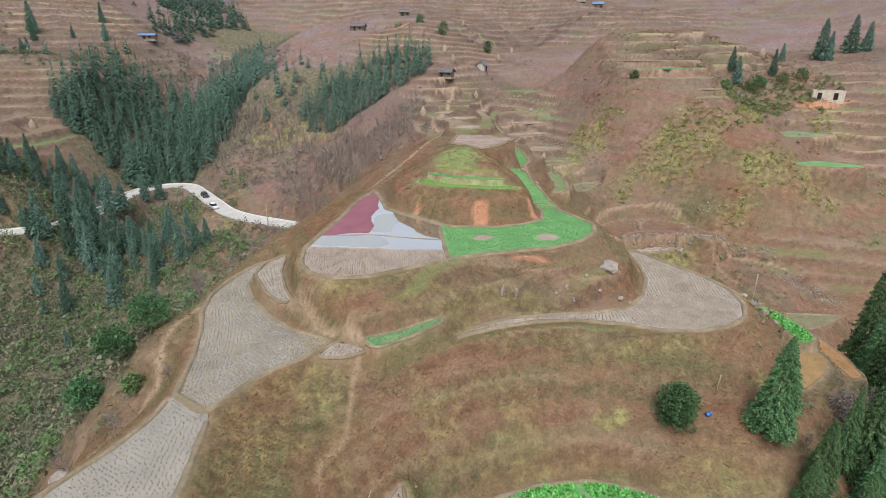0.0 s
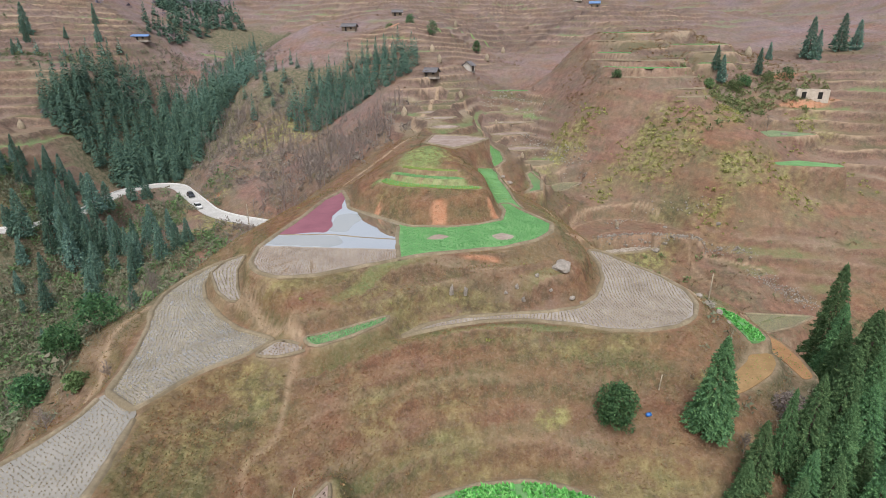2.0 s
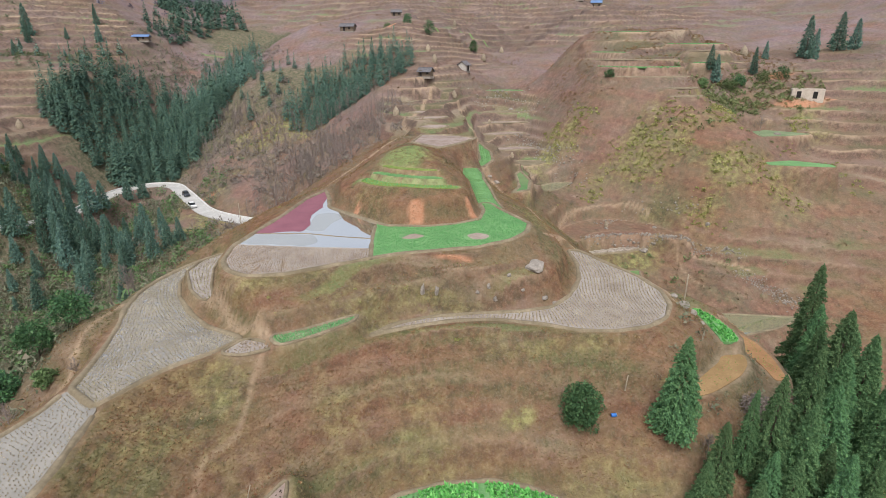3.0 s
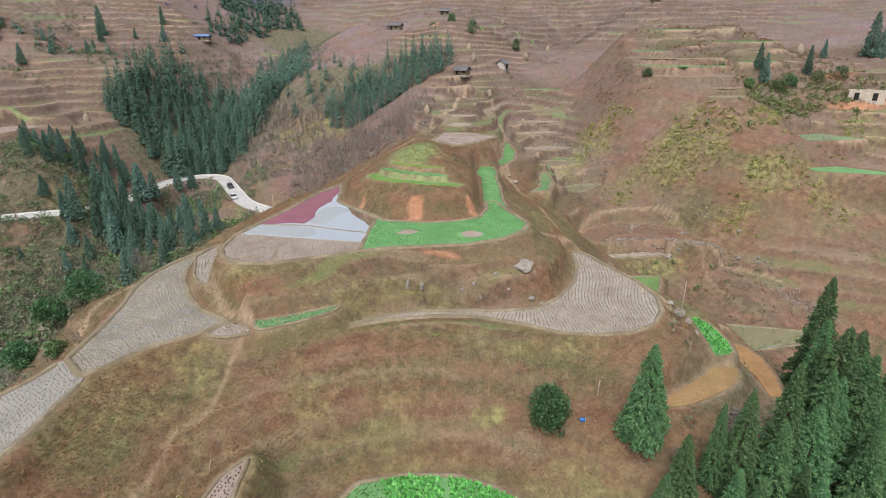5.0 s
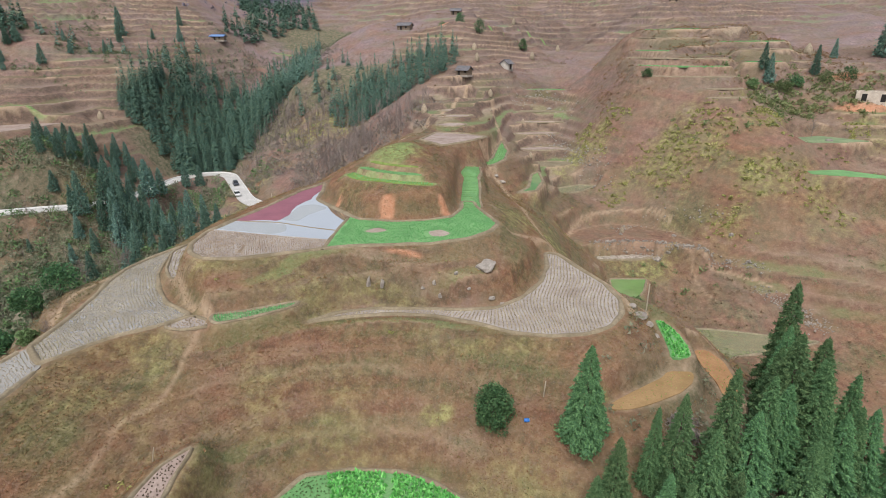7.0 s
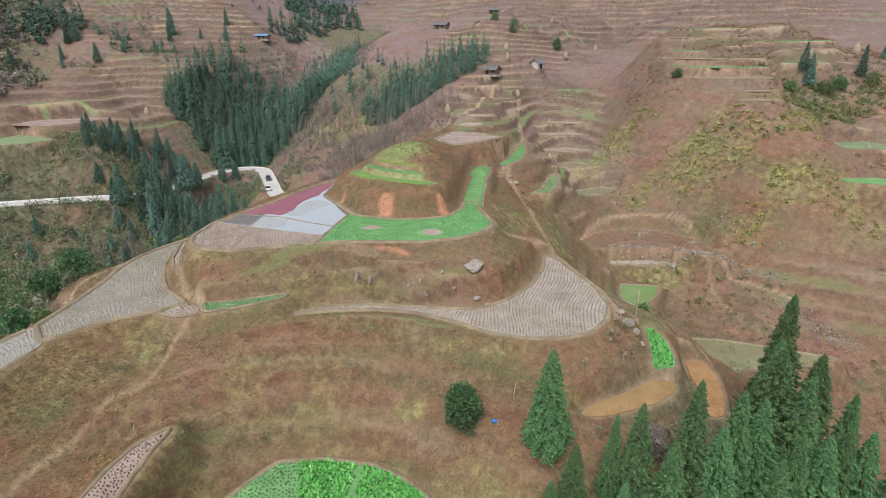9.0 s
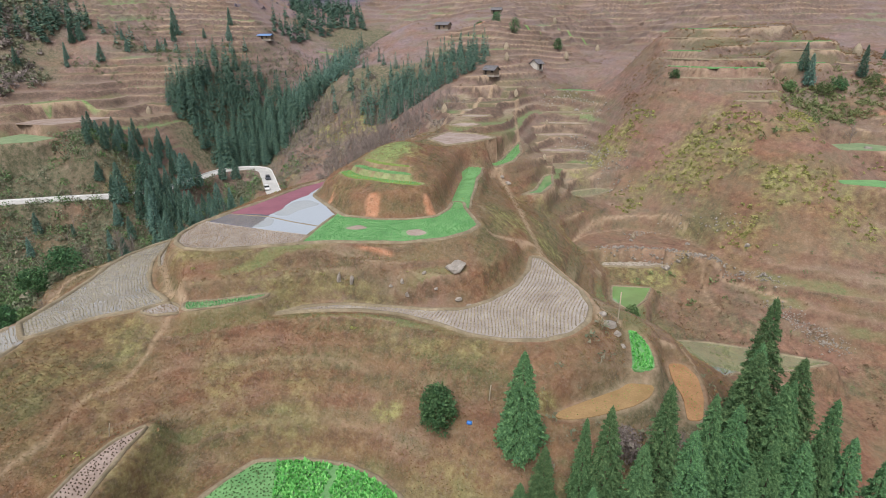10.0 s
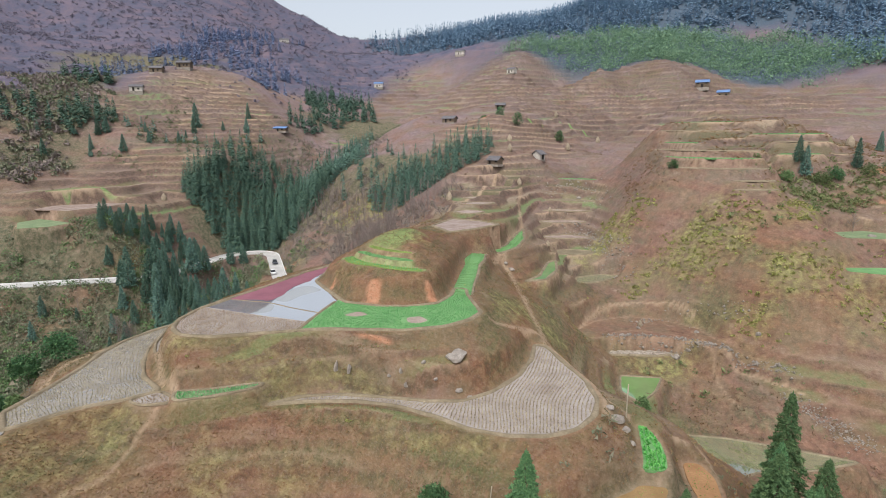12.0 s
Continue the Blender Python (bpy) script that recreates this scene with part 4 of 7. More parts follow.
lush = np.maximum(lush, 0.6 * blob(XX, YY, 3.5, 83, 8.5, 3.4, 0.5, 0.4, 3))
lush = np.maximum(lush, 0.95 * blob(XX, YY, 18.6, 47.4, 2.4, 1.0, 0.4, 0.25, 2))
lush = np.maximum(lush, 0.8 * blob(XX, YY, 35.5, 49, 3.2, 1.2, 0.5, 0.3, 2))
for c in SOIL:
    bare = np.maximum(bare, blob(XX, YY, *c, 0.35, 0.35, 2.5))
for pts, wd in PATHS:
    path = np.maximum(path, trail(XX, YY, pts, max(wd, 0.3)) * min(0.8, 1.6 * wd))
# green tilled terraces on the far hills
CROPS = [(-148, 161, 8, 0.8), (30.5, 196, 5, 0.7), (2, 258, 9, 0.8), (22, 290, 10, 0.8), (-118, 300, 8, 0.8)]
for cx, cy, rx, ry in CROPS:
    crop = np.maximum(crop, blob(XX, YY, cx, cy, rx, ry, 0.3, 0.25, 3))
crop = np.maximum(crop, 0.5 * blob(XX, YY, 3.2, 91.0, 5.0, 5.4, 0.5, 0.35, 2.5))
for c in [(-3.5, 84.6, 2.2, 1.5), (0, 82.9, 2.6, 1.7), (4, 81.6, 3.0, 1.7), (8, 81.0, 3.0, 1.6), (11, 80.2, 1.6, 1.1)]:
    crop = np.maximum(crop, 0.8 * blob(XX, YY, *c, 0.4, 0.3, 1.5))
much, _, count = terracing(XX, YY, slopes(XX, YY))
# each tread is farmed by itself: its own tone, changing now and then along its length
level = np.floor(count)
tread = much * np.clip((0.66 - (count - level)) / 0.06, 0, 1)
tone = np.clip(0.5 + 0.85 * wave(XX + 41.7 * level, level * 13.7 + 0 * XX, 11 + 0.03 * np.abs(YY), 48), 0, 1)
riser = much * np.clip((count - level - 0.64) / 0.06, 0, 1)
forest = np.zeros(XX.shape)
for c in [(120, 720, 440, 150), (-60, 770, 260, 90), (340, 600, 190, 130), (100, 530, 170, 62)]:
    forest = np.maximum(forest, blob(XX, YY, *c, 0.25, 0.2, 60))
# strength of the hazy mauve, rising with distance
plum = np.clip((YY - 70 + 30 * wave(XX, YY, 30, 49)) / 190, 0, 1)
slope_y, slope_x = np.gradient(ZZ, GY, GX)
steepness = np.hypot(slope_x, slope_y)
lip = np.zeros(XX.shape)
lip[1:, :] = np.clip((steepness[:-1, :] - steepness[1:, :] - 0.35) * 2.2, 0, 1)
lip = lip * (much > 0.15) * np.clip((450 - YY) / 90, 0.25, 1) * np.where(YY < 64, 0.35, 1.0) * np.clip(0.65 + 0.6 * wave(XX, YY, 14, 40), 0, 1)
for o in OUTLINES.values():
    k = (XX > o[:, 0].min() - 2) & (XX < o[:, 0].max() + 2) & (YY > o[:, 1].min() - 2) & (YY < o[:, 1].max() + 2)
    edge = away(XX[k], YY[k], o, True)
    path[k] = np.maximum(path[k], 0.5 * np.clip(1.0 - np.abs(edge - 0.1) / 0.45, 0, 1))
    olive[k] = np.maximum(olive[k], 0.7 * np.clip(1.0 - np.abs(edge - 1.3) / 0.8, 0, 1) * np.clip(0.6 + wave(XX[k], YY[k], 4, 47), 0, 1))
path = np.maximum(path, 0.95 * lip)
ny, nx = XX.shape
idx = np.arange(nx * ny).reshape(ny, nx)
quads = np.stack([idx[:-1, :-1], idx[:-1, 1:], idx[1:, 1:], idx[1:, :-1]], -1).reshape(-1, 4)
gm = bpy.data.meshes.new("ground")
gm.vertices.add(nx * ny)
gm.vertices.foreach_set("co", np.stack([XX, YY, ZZ], -1).astype(np.float32).ravel())
gm.loops.add(quads.size)
gm.loops.foreach_set("vertex_index", quads.astype(np.int32).ravel())
gm.polygons.add(len(quads))
gm.polygons.foreach_set("loop_start", np.arange(0, quads.size, 4, dtype=np.int32))
gm.update(calc_edges=True)
gm.polygons.foreach_set("use_smooth", np.ones(len(quads), bool))
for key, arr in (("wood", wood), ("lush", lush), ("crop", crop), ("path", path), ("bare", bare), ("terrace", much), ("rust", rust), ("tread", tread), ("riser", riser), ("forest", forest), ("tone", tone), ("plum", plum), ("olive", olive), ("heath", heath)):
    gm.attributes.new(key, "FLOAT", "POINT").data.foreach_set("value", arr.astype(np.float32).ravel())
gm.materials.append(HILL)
tagged(new("ground", gm), "terraced hillside of dry tawny grass and reddish earth", "hillside", kind="structure")


def height_at(x, y):
    """Ground height read off the sheet, for arrays."""
    i = np.clip(np.searchsorted(GX, x) - 1, 0, nx - 2)
    j = np.clip(np.searchsorted(GY, y) - 1, 0, ny - 2)
    u, v = (x - GX[i]) / (GX[i + 1] - GX[i]), (y - GY[j]) / (GY[j + 1] - GY[j])
    return (ZZ[j, i] * (1 - u) + ZZ[j, i + 1] * u) * (1 - v) + (ZZ[j + 1, i] * (1 - u) + ZZ[j + 1, i + 1] * u) * v


def near_field(x, y, pad):
    """True where a point lies in or within pad of a level field."""
    hit = np.zeros(x.shape, bool)
    for o in OUTLINES.values():
        k = (x > o[:, 0].min() - pad) & (x < o[:, 0].max() + pad) & (y > o[:, 1].min() - pad) & (y < o[:, 1].max() + pad) & ~hit
        if k.any():
            hit[k] = away(x[k], y[k], o, True) < pad
    return hit


def sampled(arr, x, y):
    """Value of a ground mask at points."""
    return arr[np.clip(np.searchsorted(GY, y), 0, ny - 1), np.clip(np.searchsorted(GX, x), 0, nx - 1)]

# ---- level fields ----
def sheet(name, outline, z, material, parent=None, label="", depth=0.3):
    bm = bmesh.new()
    vs = [bm.verts.new((x, y, z)) for x, y in outline]
    top = bm.faces.new(vs)
    top.normal_update()
    if top.normal.z < 0:
        top.normal_flip()
    low = bmesh.ops.extrude_face_region(bm, geom=[top])
    for v in low["geom"]:
        if isinstance(v, bmesh.types.BMVert):
            v.co.z -= depth
    bmesh.ops.recalc_face_normals(bm, faces=bm.faces)
    bmesh.ops.triangulate(bm, faces=[f for f in bm.faces if len(f.verts) > 4])
    return part(name, bm, material, parent, label)


def clipped(outline, keep):
    """The part of an outline on the left of a line (ax, ay, bx, by)."""
    ax, ay, bx, by = keep
    s = lambda p: (bx - ax) * (p[1] - ay) - (by - ay) * (p[0] - ax)
    out = []
    for p, q in zip(outline, np.roll(outline, -1, 0)):
        a, b = s(p), s(q)
        if a >= 0:
            out.append(tuple(p))
        if a * b < 0:
            t = a / (a - b)
            out.append((p[0] + t * (q[0] - p[0]), p[1] + t * (q[1] - p[1])))
    return np.array(out)


def resampled(pts, step, closed=True):
    p = np.vstack([pts, pts[:1]]) if closed else np.asarray(pts)
    s = np.r_[0, np.cumsum(np.hypot(*np.diff(p, axis=0).T))]
    u = np.arange(0, s[-1], step)
    return np.c_[np.interp(u, s, p[:, 0]), np.interp(u, s, p[:, 1])]


def bank(name, line, z, width, height, material, parent, label="", closed=True, seed=0, rise=None):
    """A raised earth bank along a line, uneven in width and height."""
    p = resampled(line, 0.45, closed)
    n = len(p)
    if rise is not None:
        z = np.interp(np.linspace(0, 1, n), np.linspace(0, 1, len(rise)), rise)
    d = np.roll(p, -1, 0) - np.roll(p, 1, 0) if closed else np.gradient(p, axis=0)
    d /= np.hypot(*d.T)[:, None] + 1e-9
    nrm = np.c_[d[:, 1], -d[:, 0]]
    w = width * (1 + 0.28 * wave(p[:, 0], p[:, 1], 2.0, seed + 20) + 0.18 * wave(p[:, 0], p[:, 1], 0.7, seed + 21))
    h = height * (1 + 0.3 * wave(p[:, 0], p[:, 1], 1.6, seed + 22))
    rows = []
    for across, up in ((-0.62, -0.3), (-0.45, 0.5), (-0.22, 0.95), (0.2, 1.0), (0.42, 0.6), (0.75, -1.6)):
        q = p + nrm * (across * w)[:, None]
        rows.append(np.c_[q, z + up * h])
    v = np.stack(rows, 1).reshape(-1, 3)
    f = []
    for i in range(n if closed else n - 1):
        j = (i + 1) % n
        f += [(i * 6 + k, i * 6 + k + 1, j * 6 + k + 1, j * 6 + k) for k in range(5)]
    return piece(name, mesh_of(name, v, f, material, True), parent, label)


def rows_in(outline, gap, along, margin=0.5, limit=60):
    """Planting places in rows that follow the outline of a field inwards."""
    area = np.sum(outline[:, 0] * np.roll(outline[:, 1], -1) - np.roll(outline[:, 0], -1) * outline[:, 1])
    o = outline if area > 0 else outline[::-1]
    p = resampled(o, along)
    d = np.roll(p, -1, 0) - np.roll(p, 1, 0)
    d /= np.hypot(*d.T)[:, None] + 1e-9
    inward = np.c_[-d[:, 1], d[:, 0]]
    got = []
    for k in range(limit):
        off = margin + k * gap
        q = p + inward * off
        e = -away(q[:, 0], q[:, 1], o, True)
        ok = e > off - 0.06
        if not ok.any():
            break
        got.append(q[ok])
    got = np.vstack(got)
    return got + 0.5 * gap * (np.random.RandomState(len(got)).rand(len(got), 2) - 0.5)


def tufts(name, places, z, tall, wide, blades, material, parent, seed, label="", lean=0.5):
    """Many small tufts of blades at places, as one mesh that nobody could count."""
    r = np.random.RandomState(seed)
    n = len(places)
    a = r.rand(n, blades) * 6.283
    h = tall * (0.6 + 0.8 * r.rand(n, blades))
    l = lean * h * r.rand(n, blades)
    cx, cy = places[:, :1] + 0.3 * wide * (r.rand(n, blades) - 0.5), places[:, 1:2] + 0.3 * wide * (r.rand(n, blades) - 0.5)
    zz = np.broadcast_to(np.asarray(z, float).reshape(-1, 1) if np.ndim(z) else np.full((n, 1), z), (n, blades))
    bx, by = -np.sin(a) * wide / 2, np.cos(a) * wide / 2
    v = np.stack([np.stack([cx - bx, cy - by, zz], -1), np.stack([cx + bx, cy + by, zz], -1), np.stack([cx + np.cos(a) * l, cy + np.sin(a) * l, zz + h], -1)], 2).reshape(-1, 3)
    f = np.arange(len(v)).reshape(-1, 3)
    ob = piece(name, mesh_of(name, v, f, material), parent, label)
    return tagged(ob, label, kind="stuff")


def strewn_in(outline, n, seed):
    r = np.random.RandomState(seed)
    p = np.c_[r.uniform(outline[:, 0].min(), outline[:, 0].max(), n), r.uniform(outline[:, 1].min(), outline[:, 1].max(), n)]
    return p[away(p[:, 0], p[:, 1], outline, True) < -0.25]


def stuff(ob, label, category):
    return tagged(ob, label, category, kind="stuff")


DARK_STRAW = leaf_surface("dark_wet_stubble", [(0.0, (0.08, 0.055, 0.04)), (1.0, (0.2, 0.14, 0.10))], 0.9, 0.0)
here = Matrix.Identity(4)
# the upper paddy: stubble in front, a strip of open water, red duckweed, and the green crop beside the mound
UP = OUTLINES["upper"]
left_part, right_part = clipped(UP, (0.9, 60.0, -0.6, 78.0)), clipped(UP, (-0.6, 78.0, 0.9, 60.0))
field = thing("rice_paddy", here, "flooded rice paddy with red duckweed, open water and a stubble strip", "paddy field")
rear_strip, front_strip = clipped(left_part, (-18.6, 65.8, 0.4, 64.4)), clipped(left_part, (0.4, 64.4, -18.6, 65.8))
sheet("mud_bed", front_strip, 6.3, MUD, field)
sheet("water", rear_strip, 6.3, WATER, field, "still water mirroring the white sky")
red = rounded([(-12.6, 94), (-11, 88.5), (-10.4, 83), (-11.2, 78.6), (-10.2, 73), (-10.2, 71.4), (-13.5, 71), (-16.6, 70), (-17.1, 70.5), (-16.9, 72.5), (-15.6, 79), (-14.4, 88)], 2)
red += 0.25 * np.c_[wave(red[:, 0], red[:, 1], 1.3, 30), wave(red[:, 0], red[:, 1], 1.3, 31)]
sheet("duckweed", red, 6.312, AZOLLA, field, "matted dull red floating duckweed", 0.02)
for pond in ([(-17.4, 69.8), (-17.9, 66.4), (-12, 65.6), (-8.4, 65.3), (-7.0, 67), (-8.6, 69.8), (-12, 70)], [(-10.2, 71.6), (-10.4, 75), (-10.6, 79.5), (-8.0, 80.6), (-5.6, 78.6), (-7.2, 75), (-7.6, 71.4)]):
    o = rounded(pond)
    o += 0.2 * np.c_[wave(o[:, 0], o[:, 1], 1.3, 32), wave(o[:, 0], o[:, 1], 1.3, 33)]
    sheet("shallow_water", o, 6.307, WATER_DULL, field, "shallow olive water over mud", 0.02)
bank("mud_ridge", line_through([(-17.2, 70.2), (-13, 70.3), (-9.9, 70.4), (-5, 69.2), (0.3, 68.3)], 1.0), 6.29, 0.22, 0.07, BUND, field, "", False, 3)
bank("mud_ridge", line_through([(-18.1, 65.8), (-9, 64.9), (0.5, 64.4)], 1.0), 6.28, 0.3, 0.09, MUD, field, "", False, 4)
bank("bund", UP, 6.36, 0.58, 0.17, BUND, field, "trodden tan earth bund", True, 1)
tufts("stubble", rows_in(front_strip, 0.3, 0.28, 0.35), 6.3, 0.13, 0.15, 4, STRAW, field, 1)

field = thing("green_field", here, "level field of short bright green crop", "crop field")
sheet("turf", right_part, 6.34, TURF, field)
bank("bund", resampled(np.array([(0.9, 60.6), (0.2, 66), (-0.2, 70), (-0.4, 74.2)]), 0.5, False), 6.33, 0.5, 0.14, BUND, field, "", False, 5)
rr = np.random.RandomState(5)
spots = np.c_[rr.uniform(-1, 23, 16000), rr.uniform(60, 91, 16000)]
spots = spots[away(spots[:, 0], spots[:, 1], right_part, True) < -0.3]
for patch in ([(12.5, 69.4), (14.3, 71.1), (16.5, 69.4), (14.7, 67.8)], [(3.8, 68.2), (5.3, 70.6), (7.2, 69.6), (5.9, 68.0)]):
    o = rounded(patch)
    o += 0.2 * np.c_[wave(o[:, 0], o[:, 1], 0.9, 35), wave(o[:, 0], o[:, 1], 0.9, 36)]
    sheet("bare_patch", o, 6.352, MUD_PINK, field, "bare pinkish soil showing through the crop", 0.03)
thin = np.maximum(blob(spots[:, 0], spots[:, 1], 14.5, 69.4, 2.4, 1.6, 0.5, 0.3, 2), blob(spots[:, 0], spots[:, 1], 5.5, 69.2, 2.0, 1.4, 0.5, 0.3, 2))
tufts("crop_tufts", spots[thin < 0.4], 6.33, 0.1, 0.16, 4, CROP_LEAF, field, 6)
field = thing("green_field", here, "narrow strip of green crop climbing behind the mound", "crop field")
d = np.gradient(RAMP[:, :2], axis=0)
d /= np.hypot(*d.T)[:, None]
side = np.c_[d[:, 1], -d[:, 0]]
wide = 1.55 + 0.35 * wave(RAMP[:, 0], RAMP[:, 1], 4.0, 34)
v = np.stack([np.c_[RAMP[:, :2] + side * (a * wide)[:, None], RAMP[:, 2] + u] for a, u in ((-1.05, -0.4), (-1, 0.03), (0, 0.05), (1, 0.03), (1.05, -0.4))], 1).reshape(-1, 3)
piece("turf", mesh_of("turf", v, [(i * 5 + k, i * 5 + k + 1, i * 5 + k + 6, i * 5 + k + 5) for i in range(len(RAMP) - 1) for k in range(4)], TURF, True), field)
bank("bund", RAMP[:, :2] + side * 1.1 * wide[:, None], 0, 0.45, 0.14, BUND, field, "", False, 6, RAMP[:, 2])
rr = np.random.RandomState(8)
k, a = rr.randint(len(RAMP), size=900), rr.uniform(-0.95, 0.95, 900)
tufts("crop_tufts", RAMP[k, :2] + side[k] * (a * wide[k])[:, None] + 0.3 * (rr.rand(900, 2) - 0.5), RAMP[k, 2] + 0.04, 0.1, 0.16, 4, CROP_LEAF, field, 9)

for key, material, seed in (("lower", MUD, 7), ("left", WET_MUD, 8), ("strip", MUD, 9), ("corner", MUD, 10), ("small", MUD_PINK, 11)):
    o, z = OUTLINES[key], FIELDS[key][0]
    words = {"lower": "crescent harvested rice paddy with grey stubble rows", "left": "harvested rice paddy, wet shining mud with stubble", "strip": "narrow harvested paddy terrace with stubble",
             "corner": "small triangular paddy with dark stubble", "small": "small reddish paddy with rows of dark stubble"}[key]
    field = thing("rice_paddy", here, words, "paddy field")
    sheet("mud_bed", o, z, material, field)
    bank("bund", o, z + 0.06, 0.52 if key in ("lower", "left") else 0.36, 0.16, BUND, field, "", True, seed)
    places = rows_in(o, 0.36 if key == "left" else 0.42, 0.33 if key == "left" else 0.4, 0.5)
    if key == "lower":
        gx, gy = np.meshgrid(np.arange(0, 42, 0.42), np.arange(50, 84, 0.27))
        gx, gy = (gx + 0.9 * wave(gx, gy, 9, 50)).ravel(), gy.ravel() + 0.05
        inside = away(gx, gy, o, True) < -0.5
        places = np.c_[gx, gy][inside] + 0.1 * (np.random.RandomState(3).rand(inside.sum(), 2) - 0.5)
    tufts("stubble", places, z, 0.11 if key == "left" else 0.15, 0.13 if key == "left" else 0.17, 4, DARK_STRAW if key == "small" else STRAW, field, seed)
field = thing("rice_paddy", here, "flooded silty paddy with scattered stubble", "paddy field")
sheet("water", OUTLINES["wet"], 0.85, SILT, field, "shallow silty water")
rim = resampled(OUTLINES["wet"], 0.45)
rim = np.roll(rim, -int(np.argmax(rim[:, 1])), 0)
rim = rim[away(rim[:, 0], rim[:, 1], OUTLINES["left"], True) > 0.8]
bank("bund", rim, 0.9, 0.5, 0.15, BUND, field, "", False, 13)
tufts("stubble", rows_in(OUTLINES["wet"], 0.42, 0.36, 0.6), 0.85, 0.1, 0.12, 4, STRAW, field, 14)
field = thing("green_field", here, "thin curved terrace of green seedlings", "crop field")
sheet("turf", OUTLINES["green_strip"], 1.93, TURF_DULL, field)
bank("bund", OUTLINES["green_strip"], 1.95, 0.36, 0.13, BUND, field, "", True, 15)
tufts("seedlings", rows_in(OUTLINES["green_strip"], 0.35, 0.25, 0.4), 1.93, 0.2, 0.16, 3, CROP_LEAF, field, 16)
field = thing("vegetable_field", here, "terrace of bright green leaf vegetables", "vegetable field")
sheet("soil", OUTLINES["cabbage"], -11.46, TURF, field)
bank("bund", OUTLINES["cabbage"], -11.42, 0.5, 0.14, BUND, field, "", True, 19)
bed_places = rows_in(OUTLINES["cabbage"], 0.5, 0.42, 0.5)
lit = bed_places[:, 0] + 0.5 * (bed_places[:, 1] - 40) > 8.5
walkway = np.abs(bed_places[:, 0] + 0.25 * (bed_places[:, 1] - 38) - 15.3) < 0.35
tufts("cabbages", bed_places[lit & ~walkway], -11.46, 0.3, 0.5, 7, CABBAGE_LEAF, field, 61, "bright green leafy heads", 1.1)
tufts("seedlings", bed_places[~lit], -11.46, 0.14, 0.25, 4, BUSH_LEAF, field, 62, "dull grey green seedlings", 0.9)
field = thing("pond_paddy", here, "flooded terrace with dull green silty water", "paddy field")
sheet("water", OUTLINES["pond"], -18.65, POND, field)
bank("bund", OUTLINES["pond"], -18.62, 0.4, 0.14, BUND, field, "", True, 17)
field = thing("pond_paddy", here, "small paddy pond with algae green water", "paddy field")
sheet("water", OUTLINES["green_pond"], -13.95, POND_GREEN, field)
bank("bund", OUTLINES["green_pond"], -13.92, 0.4, 0.15, BUND, field, "", True, 18)

BRUSH_LIME_LEAF = leaf_surface("lime_green_leaves", [(0.0, (0.19, 0.26, 0.07)), (0.5, (0.29, 0.37, 0.11)), (1.0, (0.42, 0.48, 0.18))], 0.7, 0.0)
TREAD = plain_surface("weedy_terrace_soil", (0.17, 0.14, 0.085), (0.30, 0.25, 0.165), 0.4, 0.95, 0.6, fine=8, depth=0.08)
for key, material, words in (("pale_terrace", MUD_PALE, "pale stony fallow terrace"), ("pool_far", POND, "small flooded terrace with green grey water"),
                             ("pool_mid", POND_GREEN, "narrow hooked terrace with green seedlings"), ("green_hook", TURF, "narrow hooked terrace of green crop"), ("saddle_terrace", MUD_PINK, "bare brown terrace on the saddle"),
                             ("left_tread", MUD_PINK, "bare pinkish brown terrace on the hillside"), ("left_green", TURF_DULL, "grassy pale green terrace"), ("veg", TURF, "terrace bed of bright green vegetables"),
                             ("side_green", TURF_DULL, "pale green crop strip beside the hay stack"), ("side_green_low", TURF, "narrow strip of green crop across the slope"), ("tilled", OCHRE, "curved tilled ochre bed with seedlings"), ("orange", SOIL_ORANGE, "tilled orange earth strip"), ("mound_high", TURF_LIME, "yellow green terrace near the top of the mound"),
                             ("mound_mid", TURF, "short green terrace on the mound"), ("mound_low", TURF_LIME, "curved bright green terrace on the mound")):
    z = FIELDS[key][0]
    field = thing("terrace_field", here, words, "terrace field")
    sheet("soil", OUTLINES[key], z + 0.03, material, field)
    if key in ("pale_terrace", "pool_far", "pool_mid", "green_hook", "saddle_terrace"):
        bank("bund", OUTLINES[key], z + 0.05, 0.6, 0.2, BUND, field, "", True, len(key))
    if key in ("veg", "mound_high", "mound_mid", "mound_low", "green_hook"):
        tufts("leaves", rows_in(OUTLINES[key], 0.45, 0.4, 0.3), z + 0.03, 0.24 if key == "veg" else 0.12, 0.42 if key == "veg" else 0.22, 5, CABBAGE_LEAF if key == "veg" else CROP_LEAF if key != "mound_high" else BRUSH_LIME_LEAF, field, len(key) + 40, "", 0.9)
    if key in ("tilled", "orange"):
        pl = strewn_in(OUTLINES[key], 160, len(key))
        tufts("seedlings", pl, z + 0.03, 0.1, 0.14, 3, BRUSH_LIME_LEAF, field, len(key) + 40, "", 0.9)

